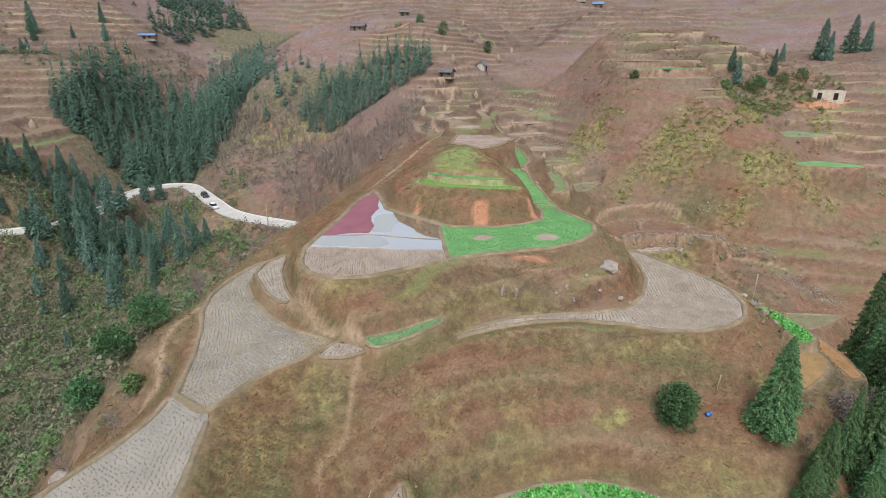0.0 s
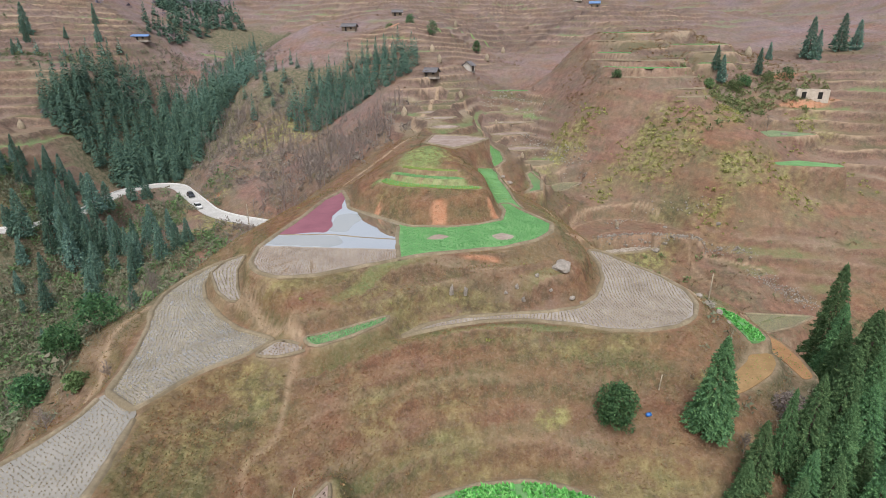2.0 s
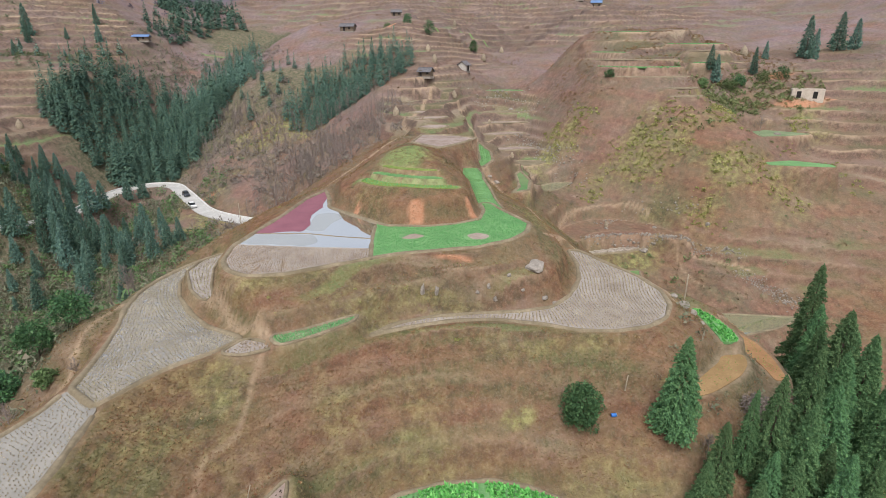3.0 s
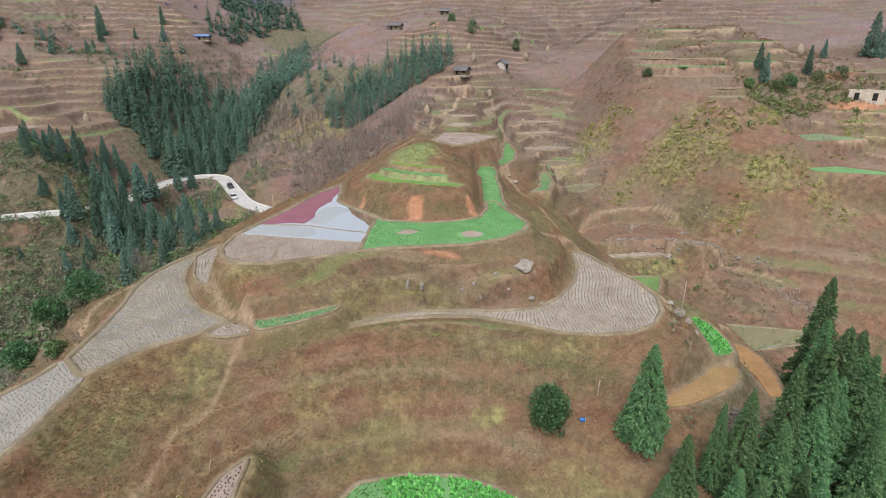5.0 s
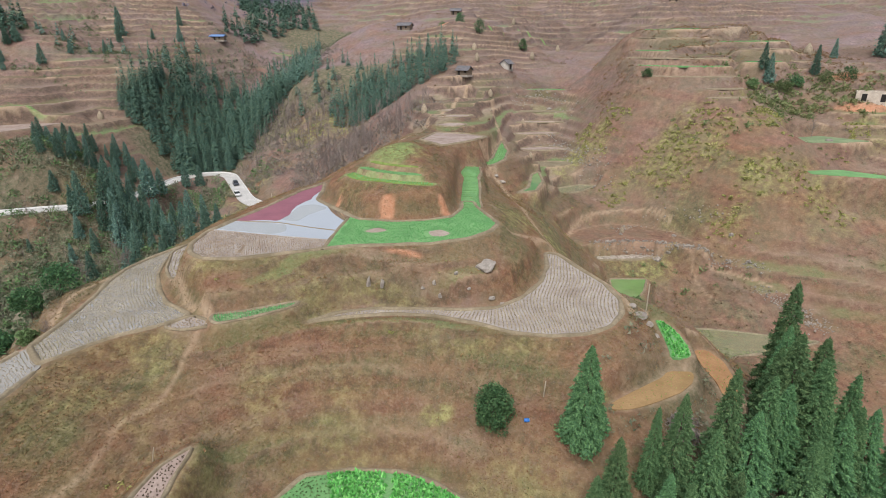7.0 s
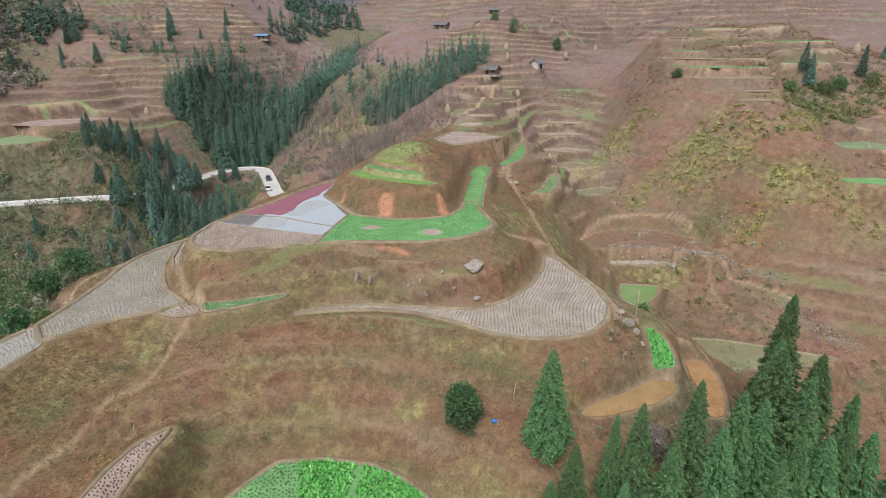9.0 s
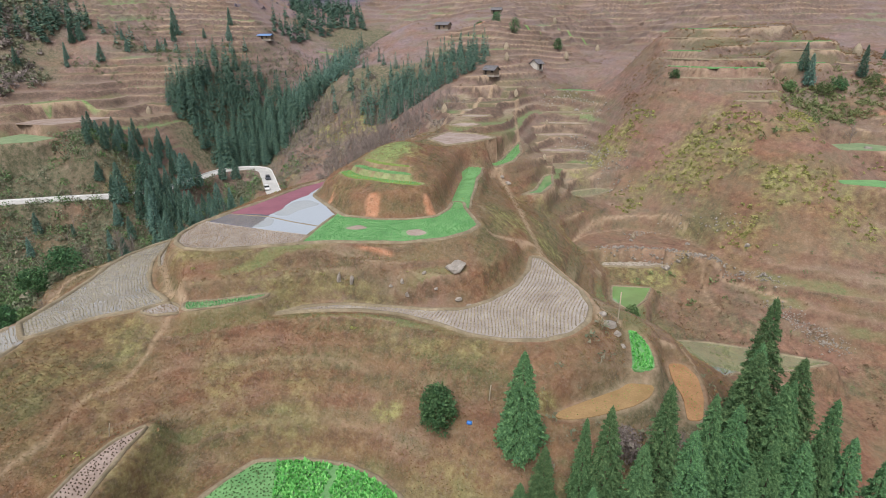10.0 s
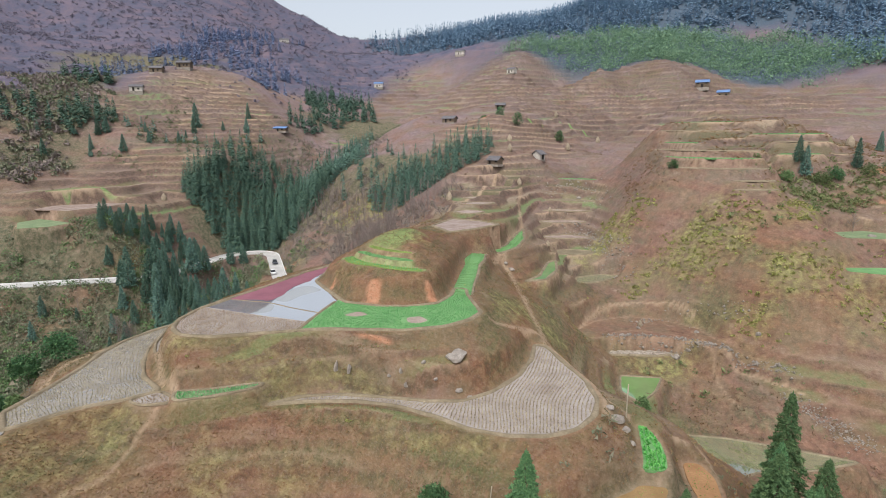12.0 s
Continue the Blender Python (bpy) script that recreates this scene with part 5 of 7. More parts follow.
# the farmed strips round the hill crest
for key, (level, half, pts) in CREST.items():
    green = "green" in key
    spot, group = {"crest": ("on the hill crest", "strips round the hill crest"), "spur_": ("stepping up the spur", "treads of the spur"), "gully": ("in the side gully", "treads of the side gully")}[key[:5]]
    field = thing("terrace_field", here, ("thin strip of green crop " if green else "pale fallow terrace ") + spot, "terrace field", group)
    sheet("soil", OUTLINES[key], level + 0.03, (TURF if key[-1] in "bc2" else TURF_DULL) if green else MUD_PINK if key[-1] in "bcf" else TREAD, field)
    if green:
        tufts("crop_tufts", strewn_in(OUTLINES[key], 500, ord(key[-1])), level + 0.03, 0.15, 0.4, 4, CROP_LEAF, field, ord(key[-1]))
    else:
        bank("bund", OUTLINES[key], level + 0.04, 0.5, 0.18, BUND, field, "", True, ord(key[-1]))

# ---- the lane ----
def ribbon(name, line, low, high, left, right, material, parent, label=""):
    """A strip along a 3D line between two offsets, with thickness."""
    p = np.asarray(line)
    d = np.gradient(p[:, :2], axis=0)
    d /= np.hypot(*d.T)[:, None] + 1e-9
    nrm = np.c_[-d[:, 1], d[:, 0]]
    q = [np.c_[p[:, :2] + nrm * off, p[:, 2] + dz] for off, dz in ((left, low), (left, high), (right, high), (right, low))]
    v = np.stack(q, 1).reshape(-1, 3)
    f = [(i * 4 + k, i * 4 + (k + 1) % 4, i * 4 + 4 + (k + 1) % 4, i * 4 + 4 + k) for i in range(len(p) - 1) for k in range(4)]
    n = len(p) - 1
    f += [(0, 1, 2, 3), (n * 4 + 3, n * 4 + 2, n * 4 + 1, n * 4)]
    return piece(name, mesh_of(name, v, f, material), parent, label)


lane = tagged(thing("road", here, "narrow pale concrete lane round the gully", "road"), kind="structure")
ribbon("slab", LANE, -0.4, 0.12, 2.3, -2.3, CONCRETE, lane)
WHITE = plain_surface("whitewashed_kerb", (0.62, 0.62, 0.60), (0.80, 0.80, 0.78), 0.8, 0.8, 0.2)
ribbon("kerb", LANE, -0.3, 0.5, 2.62, 2.3, WHITE, lane, "low whitewashed edge wall")
PAINT_WHITE = plain_surface("white_car_paint", (0.72, 0.72, 0.72), (0.80, 0.80, 0.80), 1.0, 0.3, 0.0)
PAINT_DARK = plain_surface("dark_car_paint", (0.03, 0.035, 0.05), (0.05, 0.055, 0.07), 1.0, 0.3, 0.0)
GLASS_DARK = plain_surface("tinted_car_glass", (0.015, 0.018, 0.02), (0.03, 0.033, 0.036), 1.0, 0.1, 0.0)
RUBBER = plain_surface("tyre_rubber", (0.02, 0.02, 0.02), (0.035, 0.035, 0.035), 2.0, 0.8, 0.1)
METAL = plain_surface("wheel_metal", (0.35, 0.35, 0.36), (0.5, 0.5, 0.51), 2.0, 0.4, 0.0, 0.8)


def car(x, y, z, turn, paint, label):
    c = thing("car", Matrix.Translation((x, y, z)) @ Matrix.Rotation(turn, 4, "Z"), label, "car", "cars on the lane")
    bm = boxed(0, 0, 0.28, 4.3, 1.75, 0.6, 0.14)
    part("body", bm, paint, c, "", True)
    bm = bmesh.new()
    lo = [(-1.75, -0.8, 0.84), (1.05, -0.8, 0.84), (1.05, 0.8, 0.84), (-1.75, 0.8, 0.84)]
    hi = [(-1.35, -0.66, 1.45), (0.35, -0.66, 1.45), (0.35, 0.66, 1.45), (-1.35, 0.66, 1.45)]
    vs = [bm.verts.new(p) for p in lo + hi]
    for f in ((0, 1, 5, 4), (1, 2, 6, 5), (2, 3, 7, 6), (3, 0, 4, 7)):
        bm.faces.new([vs[i] for i in f])
    part("windows", bm, GLASS_DARK, c, "dark tinted glass")
    part("roof", boxed(-0.5, 0, 1.43, 1.75, 1.34, 0.06, 0.02), paint, c)
    for sx in (-1.3, 1.35):
        for sy in (-0.82, 0.82):
            bm = bmesh.new()
            m = Matrix.Translation((sx, sy, 0.32)) @ Matrix.Rotation(math.pi / 2, 4, "X")
            bmesh.ops.create_cone(bm, cap_ends=True, segments=18, radius1=0.32, radius2=0.32, depth=0.2, matrix=m)
            wheel = part("wheel", bm, RUBBER, c)
            bm = bmesh.new()
            bmesh.ops.create_cone(bm, cap_ends=True, segments=12, radius1=0.19, radius2=0.17, depth=0.22, matrix=m)
            part("rim", bm, METAL, wheel)
    for sy in (-0.6, 0.6):
        part("headlight", boxed(2.12, sy, 0.6, 0.08, 0.34, 0.14, 0.02), METAL, c)
    return c


car(-70.3, 156.4, -15.36, radians(-50), PAINT_WHITE, "white saloon car driving on the concrete lane")
car(-78.6, 169.6, -15.36, radians(-52), PAINT_DARK, "dark blue car driving on the concrete lane")

# ---- trees ----
def fir_crown(r, tall, wide, boughs, sprays, start=0.06, leaf=1.0):
    """Needle tufts of a fir: boughs set spirally up the stem, each ending in a soft hanging clump. Verts and faces."""
    b = np.arange(boughs)
    t = start + (1 - start) * ((b + r.rand(boughs)) / boughs) ** 1.1
    a = b * 2.39996 + 0.5 * r.rand(boughs)
    full = wide * ((1 - t) ** 0.72 + 0.02) * np.minimum(1, 0.7 + 3.0 * (t - start))
    ln = full * (0.68 + 0.36 * r.rand(boughs) + 0.10 * np.sin(3 * a + 9 * t))
    s = 0.4 + 0.6 * r.rand(boughs, sprays) ** 0.7
    ln, z0, ca, sa = ln[:, None], (tall * t)[:, None], np.cos(a)[:, None], np.sin(a)[:, None]
    puff = leaf * (0.16 + 0.12 * ln)
    c = np.stack([ca * ln * s, sa * ln * s, z0 + ln * (0.30 * s - 0.50 * s * s)], -1) + puff[..., None] * r.normal(size=(boughs, sprays, 3)) * np.array([0.8, 0.8, 0.6])
    out = np.stack([ca + 0 * s, sa + 0 * s, -0.45 + 0 * s], -1)
    e = r.normal(size=(boughs, sprays, 3, 3)) * (puff * 0.62)[:, :, None, None]
    e[:, :, 0] += out * (puff * 0.9)[..., None]
    v = [tuple(p) for p in (c[:, :, None, :] + e).reshape(-1, 3).tolist()]
    for k in range(6):
        w = k * 1.05
        v += [(0, 0, tall * 1.03), (math.cos(w) * 0.2, math.sin(w) * 0.2, tall * 0.95), (math.cos(w + 1.2) * 0.24, math.sin(w + 1.2) * 0.24, tall * 0.93)]
    return np.array(v), np.arange(len(v)).reshape(-1, 3)


def fir(seed, tall, wide, boughs, sprays, needles, label, start=0.06, leaf=1.0):
    """A fir one unit tall in its own space when scaled; kept as a model to copy."""
    r = np.random.RandomState(seed)
    v, f = tube([(0, 0, -0.6), (0.05, 0, tall * 0.3), (0, 0.04, tall * 0.65), (0, 0, tall * 0.97)], [tall * 0.017, tall * 0.013, tall * 0.008, 0.02], 7)
    trunk = mesh_of("trunk", v, f, BARK, True)
    v, f = fir_crown(r, tall, wide, boughs, sprays, start, leaf)
    return trunk, mesh_of("crown", v, f, needles), tall, label


def plant(model, x, y, tall, turn, group, name="fir_tree", category="fir tree", spread=1.0):
    trunk, crown, unit, label = model
    s = tall / unit
    z = float(height_at(np.array([x]), np.array([y]))[0])
    t = thing(name, Matrix.Translation((x, y, z)) @ Matrix.Rotation(turn, 4, "Z") @ Matrix.Diagonal((s * spread, s * spread, s, 1)), label, category, group)
    piece("trunk", trunk, t)
    piece("crown", crown, t)
    return t


near_label = "tall green fir with drooping needle sprays"
FIRS = [fir(1, 14, 3.4, 460, 96, CONIFER, "broad old green fir standing on the slope", 0.04, 0.34), fir(2, 13, 2.5, 360, 84, CONIFER, near_label, 0.04, 0.34), fir(3, 13, 2.2, 360, 84, CONIFER, near_label, 0.04, 0.34), fir(4, 13, 2.75, 360, 84, CONIFER, near_label, 0.04, 0.34)]
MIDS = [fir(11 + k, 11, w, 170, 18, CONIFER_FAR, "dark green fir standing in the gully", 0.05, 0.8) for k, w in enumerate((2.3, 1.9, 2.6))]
rt = np.random.RandomState(21)
plant(FIRS[0], 33.6, 44.1, 5.3 - float(height_at(np.array([33.6]), np.array([44.1]))[0]), 0.4, "")
TOPS = [(36.3, 39.8, -1), (39.5, 41.6, 1.2), (41.4, 41.2, 3.1), (44.2, 40.4, 0.5), (46.1, 43.9, 4.3), (48.5, 43.5, 0.4), (50.1, 45.7, 2.8), (57, 51, 1.6), (54.9, 52.6, 3.7), (59, 64.2, 4.3), (65.8, 60.2, -5), (59.2, 49.4, -3.1),
        (67, 57.4, -7.5), (42, 37.6, -3), (46.5, 37.5, -2.5), (52.5, 41.5, -0.5), (55.5, 46, -1), (55.5, 57, -0.5), (60, 57, -1.5), (62.5, 53, -4.5), (57.5, 60.5, 0.5), (38.5, 36.6, -4.5), (50, 38.5, -4), (62, 61, -1), (34.5, 38.3, -4.5),
        (40.5, 38.6, -3.2), (64, 47, -6), (69, 51, -9), (57, 41, -5), (72, 60, -11), (53, 48.6, 0.3), (46.6, 40.2, -3.5)]
for k, (x, y, top) in enumerate(TOPS):
    tall = max(6.0, top - float(height_at(np.array([x]), np.array([y]))[0]))
    plant(FIRS[1 + k % 3], x, y, tall, rt.rand() * 6.28, "firs in the near wood", spread=0.85 + 0.35 * rt.rand() + (0.25 if tall < 9 else 0))


def places(n, seed, cx, cy, rx, ry, gap, rag=0.3):
    """Random places in a ragged ellipse, no closer than gap."""
    r, got = np.random.RandomState(seed), []
    for _ in range(n * 12):
        x, y = cx + rx * (2 * r.rand() - 1), cy + ry * (2 * r.rand() - 1)
        if math.hypot((x - cx) / rx, (y - cy) / ry) + rag * (r.rand() - 0.5) < 1 and all((x - a) ** 2 + (y - b) ** 2 > gap * gap for a, b in got):
            got.append((x, y))
        if len(got) == n:
            break
    return np.array(got)


def clear_of_lane(p, gap=3.6):
    d = ((p[:, None, 0] - LANE[:, 0]) ** 2 + (p[:, None, 1] - LANE[:, 1]) ** 2).min(1)
    return p[(d > gap * gap) & ~near_field(p[:, 0], p[:, 1], 0.8)]


for n, seed, cx, cy, rx, ry, gap, lo, hi in ((48, 41, -94, 138, 11, 13, 2.7, 8, 14), (6, 42, -108, 128, 8, 5, 3, 6, 9), (28, 36, -92, 155, 16, 20, 4, 7, 12), (10, 37, -88, 120, 20, 12, 5, 6, 10), (12, 38, -112, 150, 14, 10, 5, 5, 8),
                                             (4, 39, -66, 96, 20, 18, 6, 4, 7), (5, 40, -110, 112, 20, 9, 5, 4, 7),
                                             (16, 46, -119, 146, 6, 12, 3.0, 5, 8), (14, 48, -112, 160, 7, 5, 3.2, 6, 9), (16, 49, -72, 128, 12, 12, 4, 6, 10)):
    for x, y in clear_of_lane(places(n, seed, cx, cy, rx, ry, gap)):
        if x > -95 and 136 < y < 174:
            continue
        plant(MIDS[rt.randint(3)], x, y, lo + (hi - lo) * rt.rand(), rt.rand() * 6.28, "firs of the gully", spread=0.85 + 0.4 * rt.rand())
LONE = [(-176, 246, 13), (-157, 265.5, 9), (-173, 195.7, 8), (-168.3, 206, 6), (-160.5, 216, 6), (-192, 200, 9), (-190, 203, 8), (-195, 175, 8), (89, 168.3, 8), (87.4, 169.5, 7), (102.2, 173, 8), (126.2, 188.7, 13), (129.8, 189.8, 10),
        (112, 186, 6), (-171, 238.4, 9), (-150.4, 254.4, 8), (141, 196, 12), (148, 198, 10), (-162, 250, 5), (-167, 228, 4), (-178, 214, 5), (-188, 192, 7), (-184, 188, 6)]
for x, y, tall in LONE:
    plant(MIDS[rt.randint(3)], x, y, tall, rt.rand() * 6.28, "lone firs on the hills")


# ---- woods and scrub too many to count ----
def fir_wood(name, pts, lo, hi, material, seed, label, sprays=110, slim=0.19, leaf=0.07):
    """Many firs in one mesh: needle sprays drooping over cones."""
    r = np.random.RandomState(seed)
    n = len(pts)
    tall = (lo + (hi - lo) * r.rand(n))[:, None]
    t = 0.04 + 0.95 * (1 - np.sqrt(r.rand(n, sprays)))
    a = r.rand(n, sprays) * 6.283
    reach = tall * slim * (0.8 + 0.4 * r.rand(n, 1)) * (1.03 - t) ** 0.85 * (0.45 + 0.6 * r.rand(n, sprays)) + 0.05
    size = tall * leaf * (0.6 + 0.8 * r.rand(n, sprays)) * (1.15 - 0.6 * t)
    ca, sa = np.cos(a), np.sin(a)
    c = np.stack([ca * reach, sa * reach, t * tall - 0.25 * reach], -1)
    tip = c + np.stack([ca * size, sa * size, -0.45 * size], -1)
    s1 = c + np.stack([-sa * size * 0.7 - ca * 0.6 * size, ca * size * 0.7 - sa * 0.6 * size, 0.35 * size], -1)
    s2 = c + np.stack([sa * size * 0.7 - ca * 0.6 * size, -ca * size * 0.7 - sa * 0.6 * size, 0.35 * size], -1)
    v = np.stack([tip, s1, s2], 2)
    lead = np.stack([np.stack([0 * tall, 0 * tall, 1.04 * tall], -1), np.stack([0.03 * tall, 0 * tall, 0.86 * tall], -1), np.stack([-0.02 * tall, 0.025 * tall, 0.86 * tall], -1)], 2)
    v = np.concatenate([v, lead], 1) + np.c_[pts[:, :2], height_at(pts[:, 0], pts[:, 1])][:, None, None, :]
    v = v.reshape(-1, 3)
    return stuff(piece(name, mesh_of(name, v, np.arange(len(v)).reshape(-1, 3), material)), label, "fir wood")


def brush(name, pts, lo, hi, leaves, material, seed, label, category="scrub", leaf=0.26, flat=0.8, lift=0.25):
    """Many low bushes in one mesh: leaf triangles over a squashed ball."""
    r = np.random.RandomState(seed)
    n, leaves = len(pts), int(1.8 * leaves)
    size = lo + (hi - lo) * r.rand(n) ** 1.6
    d = r.normal(size=(n, leaves, 3))
    d /= np.linalg.norm(d, axis=-1, keepdims=True)
    d[..., 2] = np.abs(d[..., 2])
    c = d * (0.55 + 0.45 * r.rand(n, leaves, 1)) * size[:, None, None] * np.array([0.5, 0.5, flat])
    c[..., 2] += lift * size[:, None] * 0.2
    e = r.normal(size=(n, leaves, 3, 3)) * (leaf * size[:, None, None, None] * 0.42)
    v = c[:, :, None, :] + e + np.c_[pts[:, :2], height_at(pts[:, 0], pts[:, 1])][:, None, None, :]
    v = v.reshape(-1, 3)
    return stuff(piece(name, mesh_of(name, v, np.arange(len(v)).reshape(-1, 3), material)), label, category)


def bare_wood(name, pts, lo, hi, rods, material, seed, label, width=0.05, category="bare trees"):
    """Leafless trees in one mesh: a thin stem with slender boughs fanning up."""
    r = np.random.RandomState(seed)
    n = len(pts)
    tall = (lo + (hi - lo) * r.rand(n))[:, None]
    t = np.c_[np.zeros((n, 1)), 0.2 + 0.65 * r.rand(n, rods - 1)]
    a = r.rand(n, rods) * 6.283
    ln = tall * (1.05 - t) * np.c_[np.ones((n, 1)), 0.35 + 0.35 * r.rand(n, rods - 1)]
    out = ln * np.c_[0.06 * np.ones((n, 1)), 0.35 + 0.4 * r.rand(n, rods - 1)]
    p = np.stack([0 * a, 0 * a, t * tall], -1)
    q = p + np.stack([np.cos(a) * out, np.sin(a) * out, ln * 0.85], -1)
    w = width * np.c_[1.8 * np.ones((n, 1)), np.ones((n, rods - 1))] * (tall / 6)
    side = np.stack([-np.sin(a + 0.8) * w, np.cos(a + 0.8) * w, 0 * a], -1)
    v = np.stack([p - side, p + side, q], 2) + np.c_[pts[:, :2], height_at(pts[:, 0], pts[:, 1]) - 0.1][:, None, None, :]
    v = v.reshape(-1, 3)
    return stuff(piece(name, mesh_of(name, v, np.arange(len(v)).reshape(-1, 3), material)), label, category)


def strewn(n, seed, x0, x1, y0, y1, keep=None, pad=0.7):
    r = np.random.RandomState(seed)
    p = np.c_[r.uniform(x0, x1, n), r.uniform(y0, y1, n)]
    if keep is not None:
        p = p[r.rand(n) < keep(p[:, 0], p[:, 1])]
    return clear_of_lane(p, 3.2) if pad else p


def in_blobs(blobs, rag=0.4, size=9, soft=0.5):
    def test(x, y):
        m = np.zeros(x.shape)
        for c in blobs:
            m = np.maximum(m, blob(x, y, *c, soft, rag, size))
        return m
    return test


BRUSH_DARK = leaf_surface("dark_scrub_leaves", [(0.0, (0.14, 0.168, 0.11)), (0.5, (0.188, 0.215, 0.138)), (0.8, (0.24, 0.23, 0.16)), (1.0, (0.30, 0.255, 0.195))], 0.8, 0.0)
OLIVE_BUSH = leaf_surface("olive_bush_leaves", [(0.0, (0.12, 0.155, 0.07)), (0.5, (0.18, 0.22, 0.095)), (1.0, (0.27, 0.295, 0.14))], 0.8, 0.0)
BRUSH_BROWN = leaf_surface("brown_scrub_leaves", [(0.0, (0.14, 0.088, 0.062)), (0.5, (0.23, 0.14, 0.10)), (0.8, (0.19, 0.165, 0.088)), (1.0, (0.32, 0.23, 0.16))], 0.9, 0.0)
BRUSH_LIME = leaf_surface("yellow_green_scrub", [(0.0, (0.16, 0.19, 0.06)), (0.5, (0.30, 0.33, 0.105)), (1.0, (0.46, 0.45, 0.18))], 0.8, 0.0)
# grey winter twigs with the mountain's blue haze put into the tone
BRUSH_HAZE = leaf_surface("hazed_winter_brush", [(0.0, (0.135, 0.14, 0.185)), (0.5, (0.17, 0.162, 0.205)), (1.0, (0.215, 0.185, 0.215))], 0.9, 0.0)
# fir needles paled and blued, so that distance haze sits in their colour
HAZED_FIR = leaf_surface("hazed_fir_needles", [(0.0, (0.13, 0.20, 0.32)), (0.6, (0.18, 0.265, 0.39)), (1.0, (0.24, 0.335, 0.43))], 0.8, 0.0)
THICKET = leaf_surface("grey_brown_thicket", [(0.0, (0.19, 0.16, 0.15)), (0.5, (0.25, 0.21, 0.195)), (0.8, (0.215, 0.205, 0.15)), (1.0, (0.33, 0.275, 0.255))], 0.9, 0.0)
BRACKEN = leaf_surface("rusty_bracken", [(0.0, (0.21, 0.115, 0.065)), (0.5, (0.31, 0.18, 0.10)), (0.8, (0.25, 0.21, 0.095)), (1.0, (0.42, 0.30, 0.17))], 0.9, 0.0)
left_side = in_blobs([(-92, 112, 45, 28), (-72, 80, 36, 40), (-112, 140, 26, 14), (-60, 55, 26, 32), (-86, 158, 22, 22), (-130, 110, 30, 20), (-100, 80, 40, 30)])
brush("gully_scrub", strewn(20000, 51, -150, -34, 30, 180, left_side), 0.9, 3.2, 17, BRUSH_DARK, 51, "dense dark evergreen scrub filling the gully", "scrub", 0.2)
brush("gully_bushes", strewn(3800, 52, -150, -34, 30, 180, left_side), 1.2, 4.2, 26, BUSH_LEAF, 52, "scattered lighter green bushes in the gully", "scrub", 0.17)
bare_wood("gully_bare_trees", strewn(420, 53, -120, -34, 60, 180, left_side), 3, 7, 12, TWIG, 53, "leafless grey saplings among the gully scrub", 0.05)
spur_side = in_blobs([(-22, 142, 17, 24), (-34, 150, 16, 20), (-14, 160, 8, 16), (-45, 190, 30, 14), (-70, 200, 20, 14)])
bare_wood("bare_trees", strewn(2000, 54, -100, -2, 115, 215, spur_side), 3.5, 8, 15, TWIG, 54, "thicket of leafless grey trees on the steep bank", 0.055)
brush("bank_scrub", strewn(4200, 55, -100, -2, 110, 230, in_blobs([(-30, 145, 30, 32), (-60, 180, 34, 26), (-50, 205, 40, 22)])), 1.0, 3.0, 17, THICKET, 55, "brown winter scrub on the bank above the lane", "scrub", 0.2)
brush("bank_bushes", strewn(700, 56, -100, -20, 115, 215, in_blobs([(-62, 190, 26, 10), (-75, 160, 14, 10), (-52, 132, 14, 12), (-30, 205, 20, 10)])), 0.7, 2.0, 11, BUSH_LEAF, 56, "light green bushes on the bank above the lane")
brush("slope_scrub", strewn(9000, 57, 38, 118, 104, 172, lambda x, y: np.clip(0.35 + 1.2 * wave(x, y, 8, 52), 0, 1) * in_blobs([(62, 138, 24, 13), (76, 128, 18, 12), (92, 122, 16, 8), (42, 152, 12, 10), (92, 152, 20, 8), (100, 128, 14, 12)], 0.55, 7)(x, y)), 0.5, 1.3, 10, BRUSH_LIME, 57, "yellow green brambles over the terraced slope", "scrub", 0.4, 0.4)
brush("slope_bushes", strewn(500, 58, 40, 125, 100, 190, in_blobs([(92, 172, 24, 10), (88, 160, 20, 10), (75, 145, 24, 14), (60, 108, 20, 6)])), 0.7, 2.2, 18, OLIVE_BUSH, 58, "green bushes on the terraced slope", "scrub", 0.3)
everywhere = lambda x, y: np.clip(0.35 + 0.8 * wave(x, y, 16, 60) + 0.3 * wave(x, y, 5, 61), 0, 1)
brush("hill_scrub", strewn(9000, 59, 20, 160, 84, 260, everywhere), 0.35, 1.1, 7, BRUSH_BROWN, 59, "low brown bracken and brambles over the hillside")
brush("far_hill_scrub", strewn(5200, 60, -230, 20, 130, 330, everywhere), 0.5, 1.6, 7, BRUSH_BROWN, 60, "low brown bracken over the far terraces")
brush("spur_scrub", strewn(1500, 61, -36, 58, 26, 125, everywhere), 0.3, 0.7, 12, BRACKEN, 61, "tufts of rusty bracken over the spur", "scrub", 0.35, 0.18)
brush("spur_herbs", strewn(900, 62, -36, 58, 26, 125, lambda x, y: np.clip(1.4 * wave(x, y, 8, 63) - 0.5, 0, 1)), 0.3, 0.8, 12, BRUSH_LIME, 62, "yellow green weeds in patches over the spur", "scrub", 0.35, 0.2)
brush("near_wood_scrub", strewn(900, 63, 32, 80, 34, 70, in_blobs([(54, 48, 24, 14), (66, 56, 14, 12)])), 0.5, 1.8, 11, BRUSH_DARK, 63, "brown and green undergrowth below the firs")
brush("right_scrub", strewn(1900, 71, 56, 118, 58, 116, everywhere), 0.4, 1.3, 9, BRUSH_BROWN, 71, "pinkish brown leafless scrub on the lower slope")
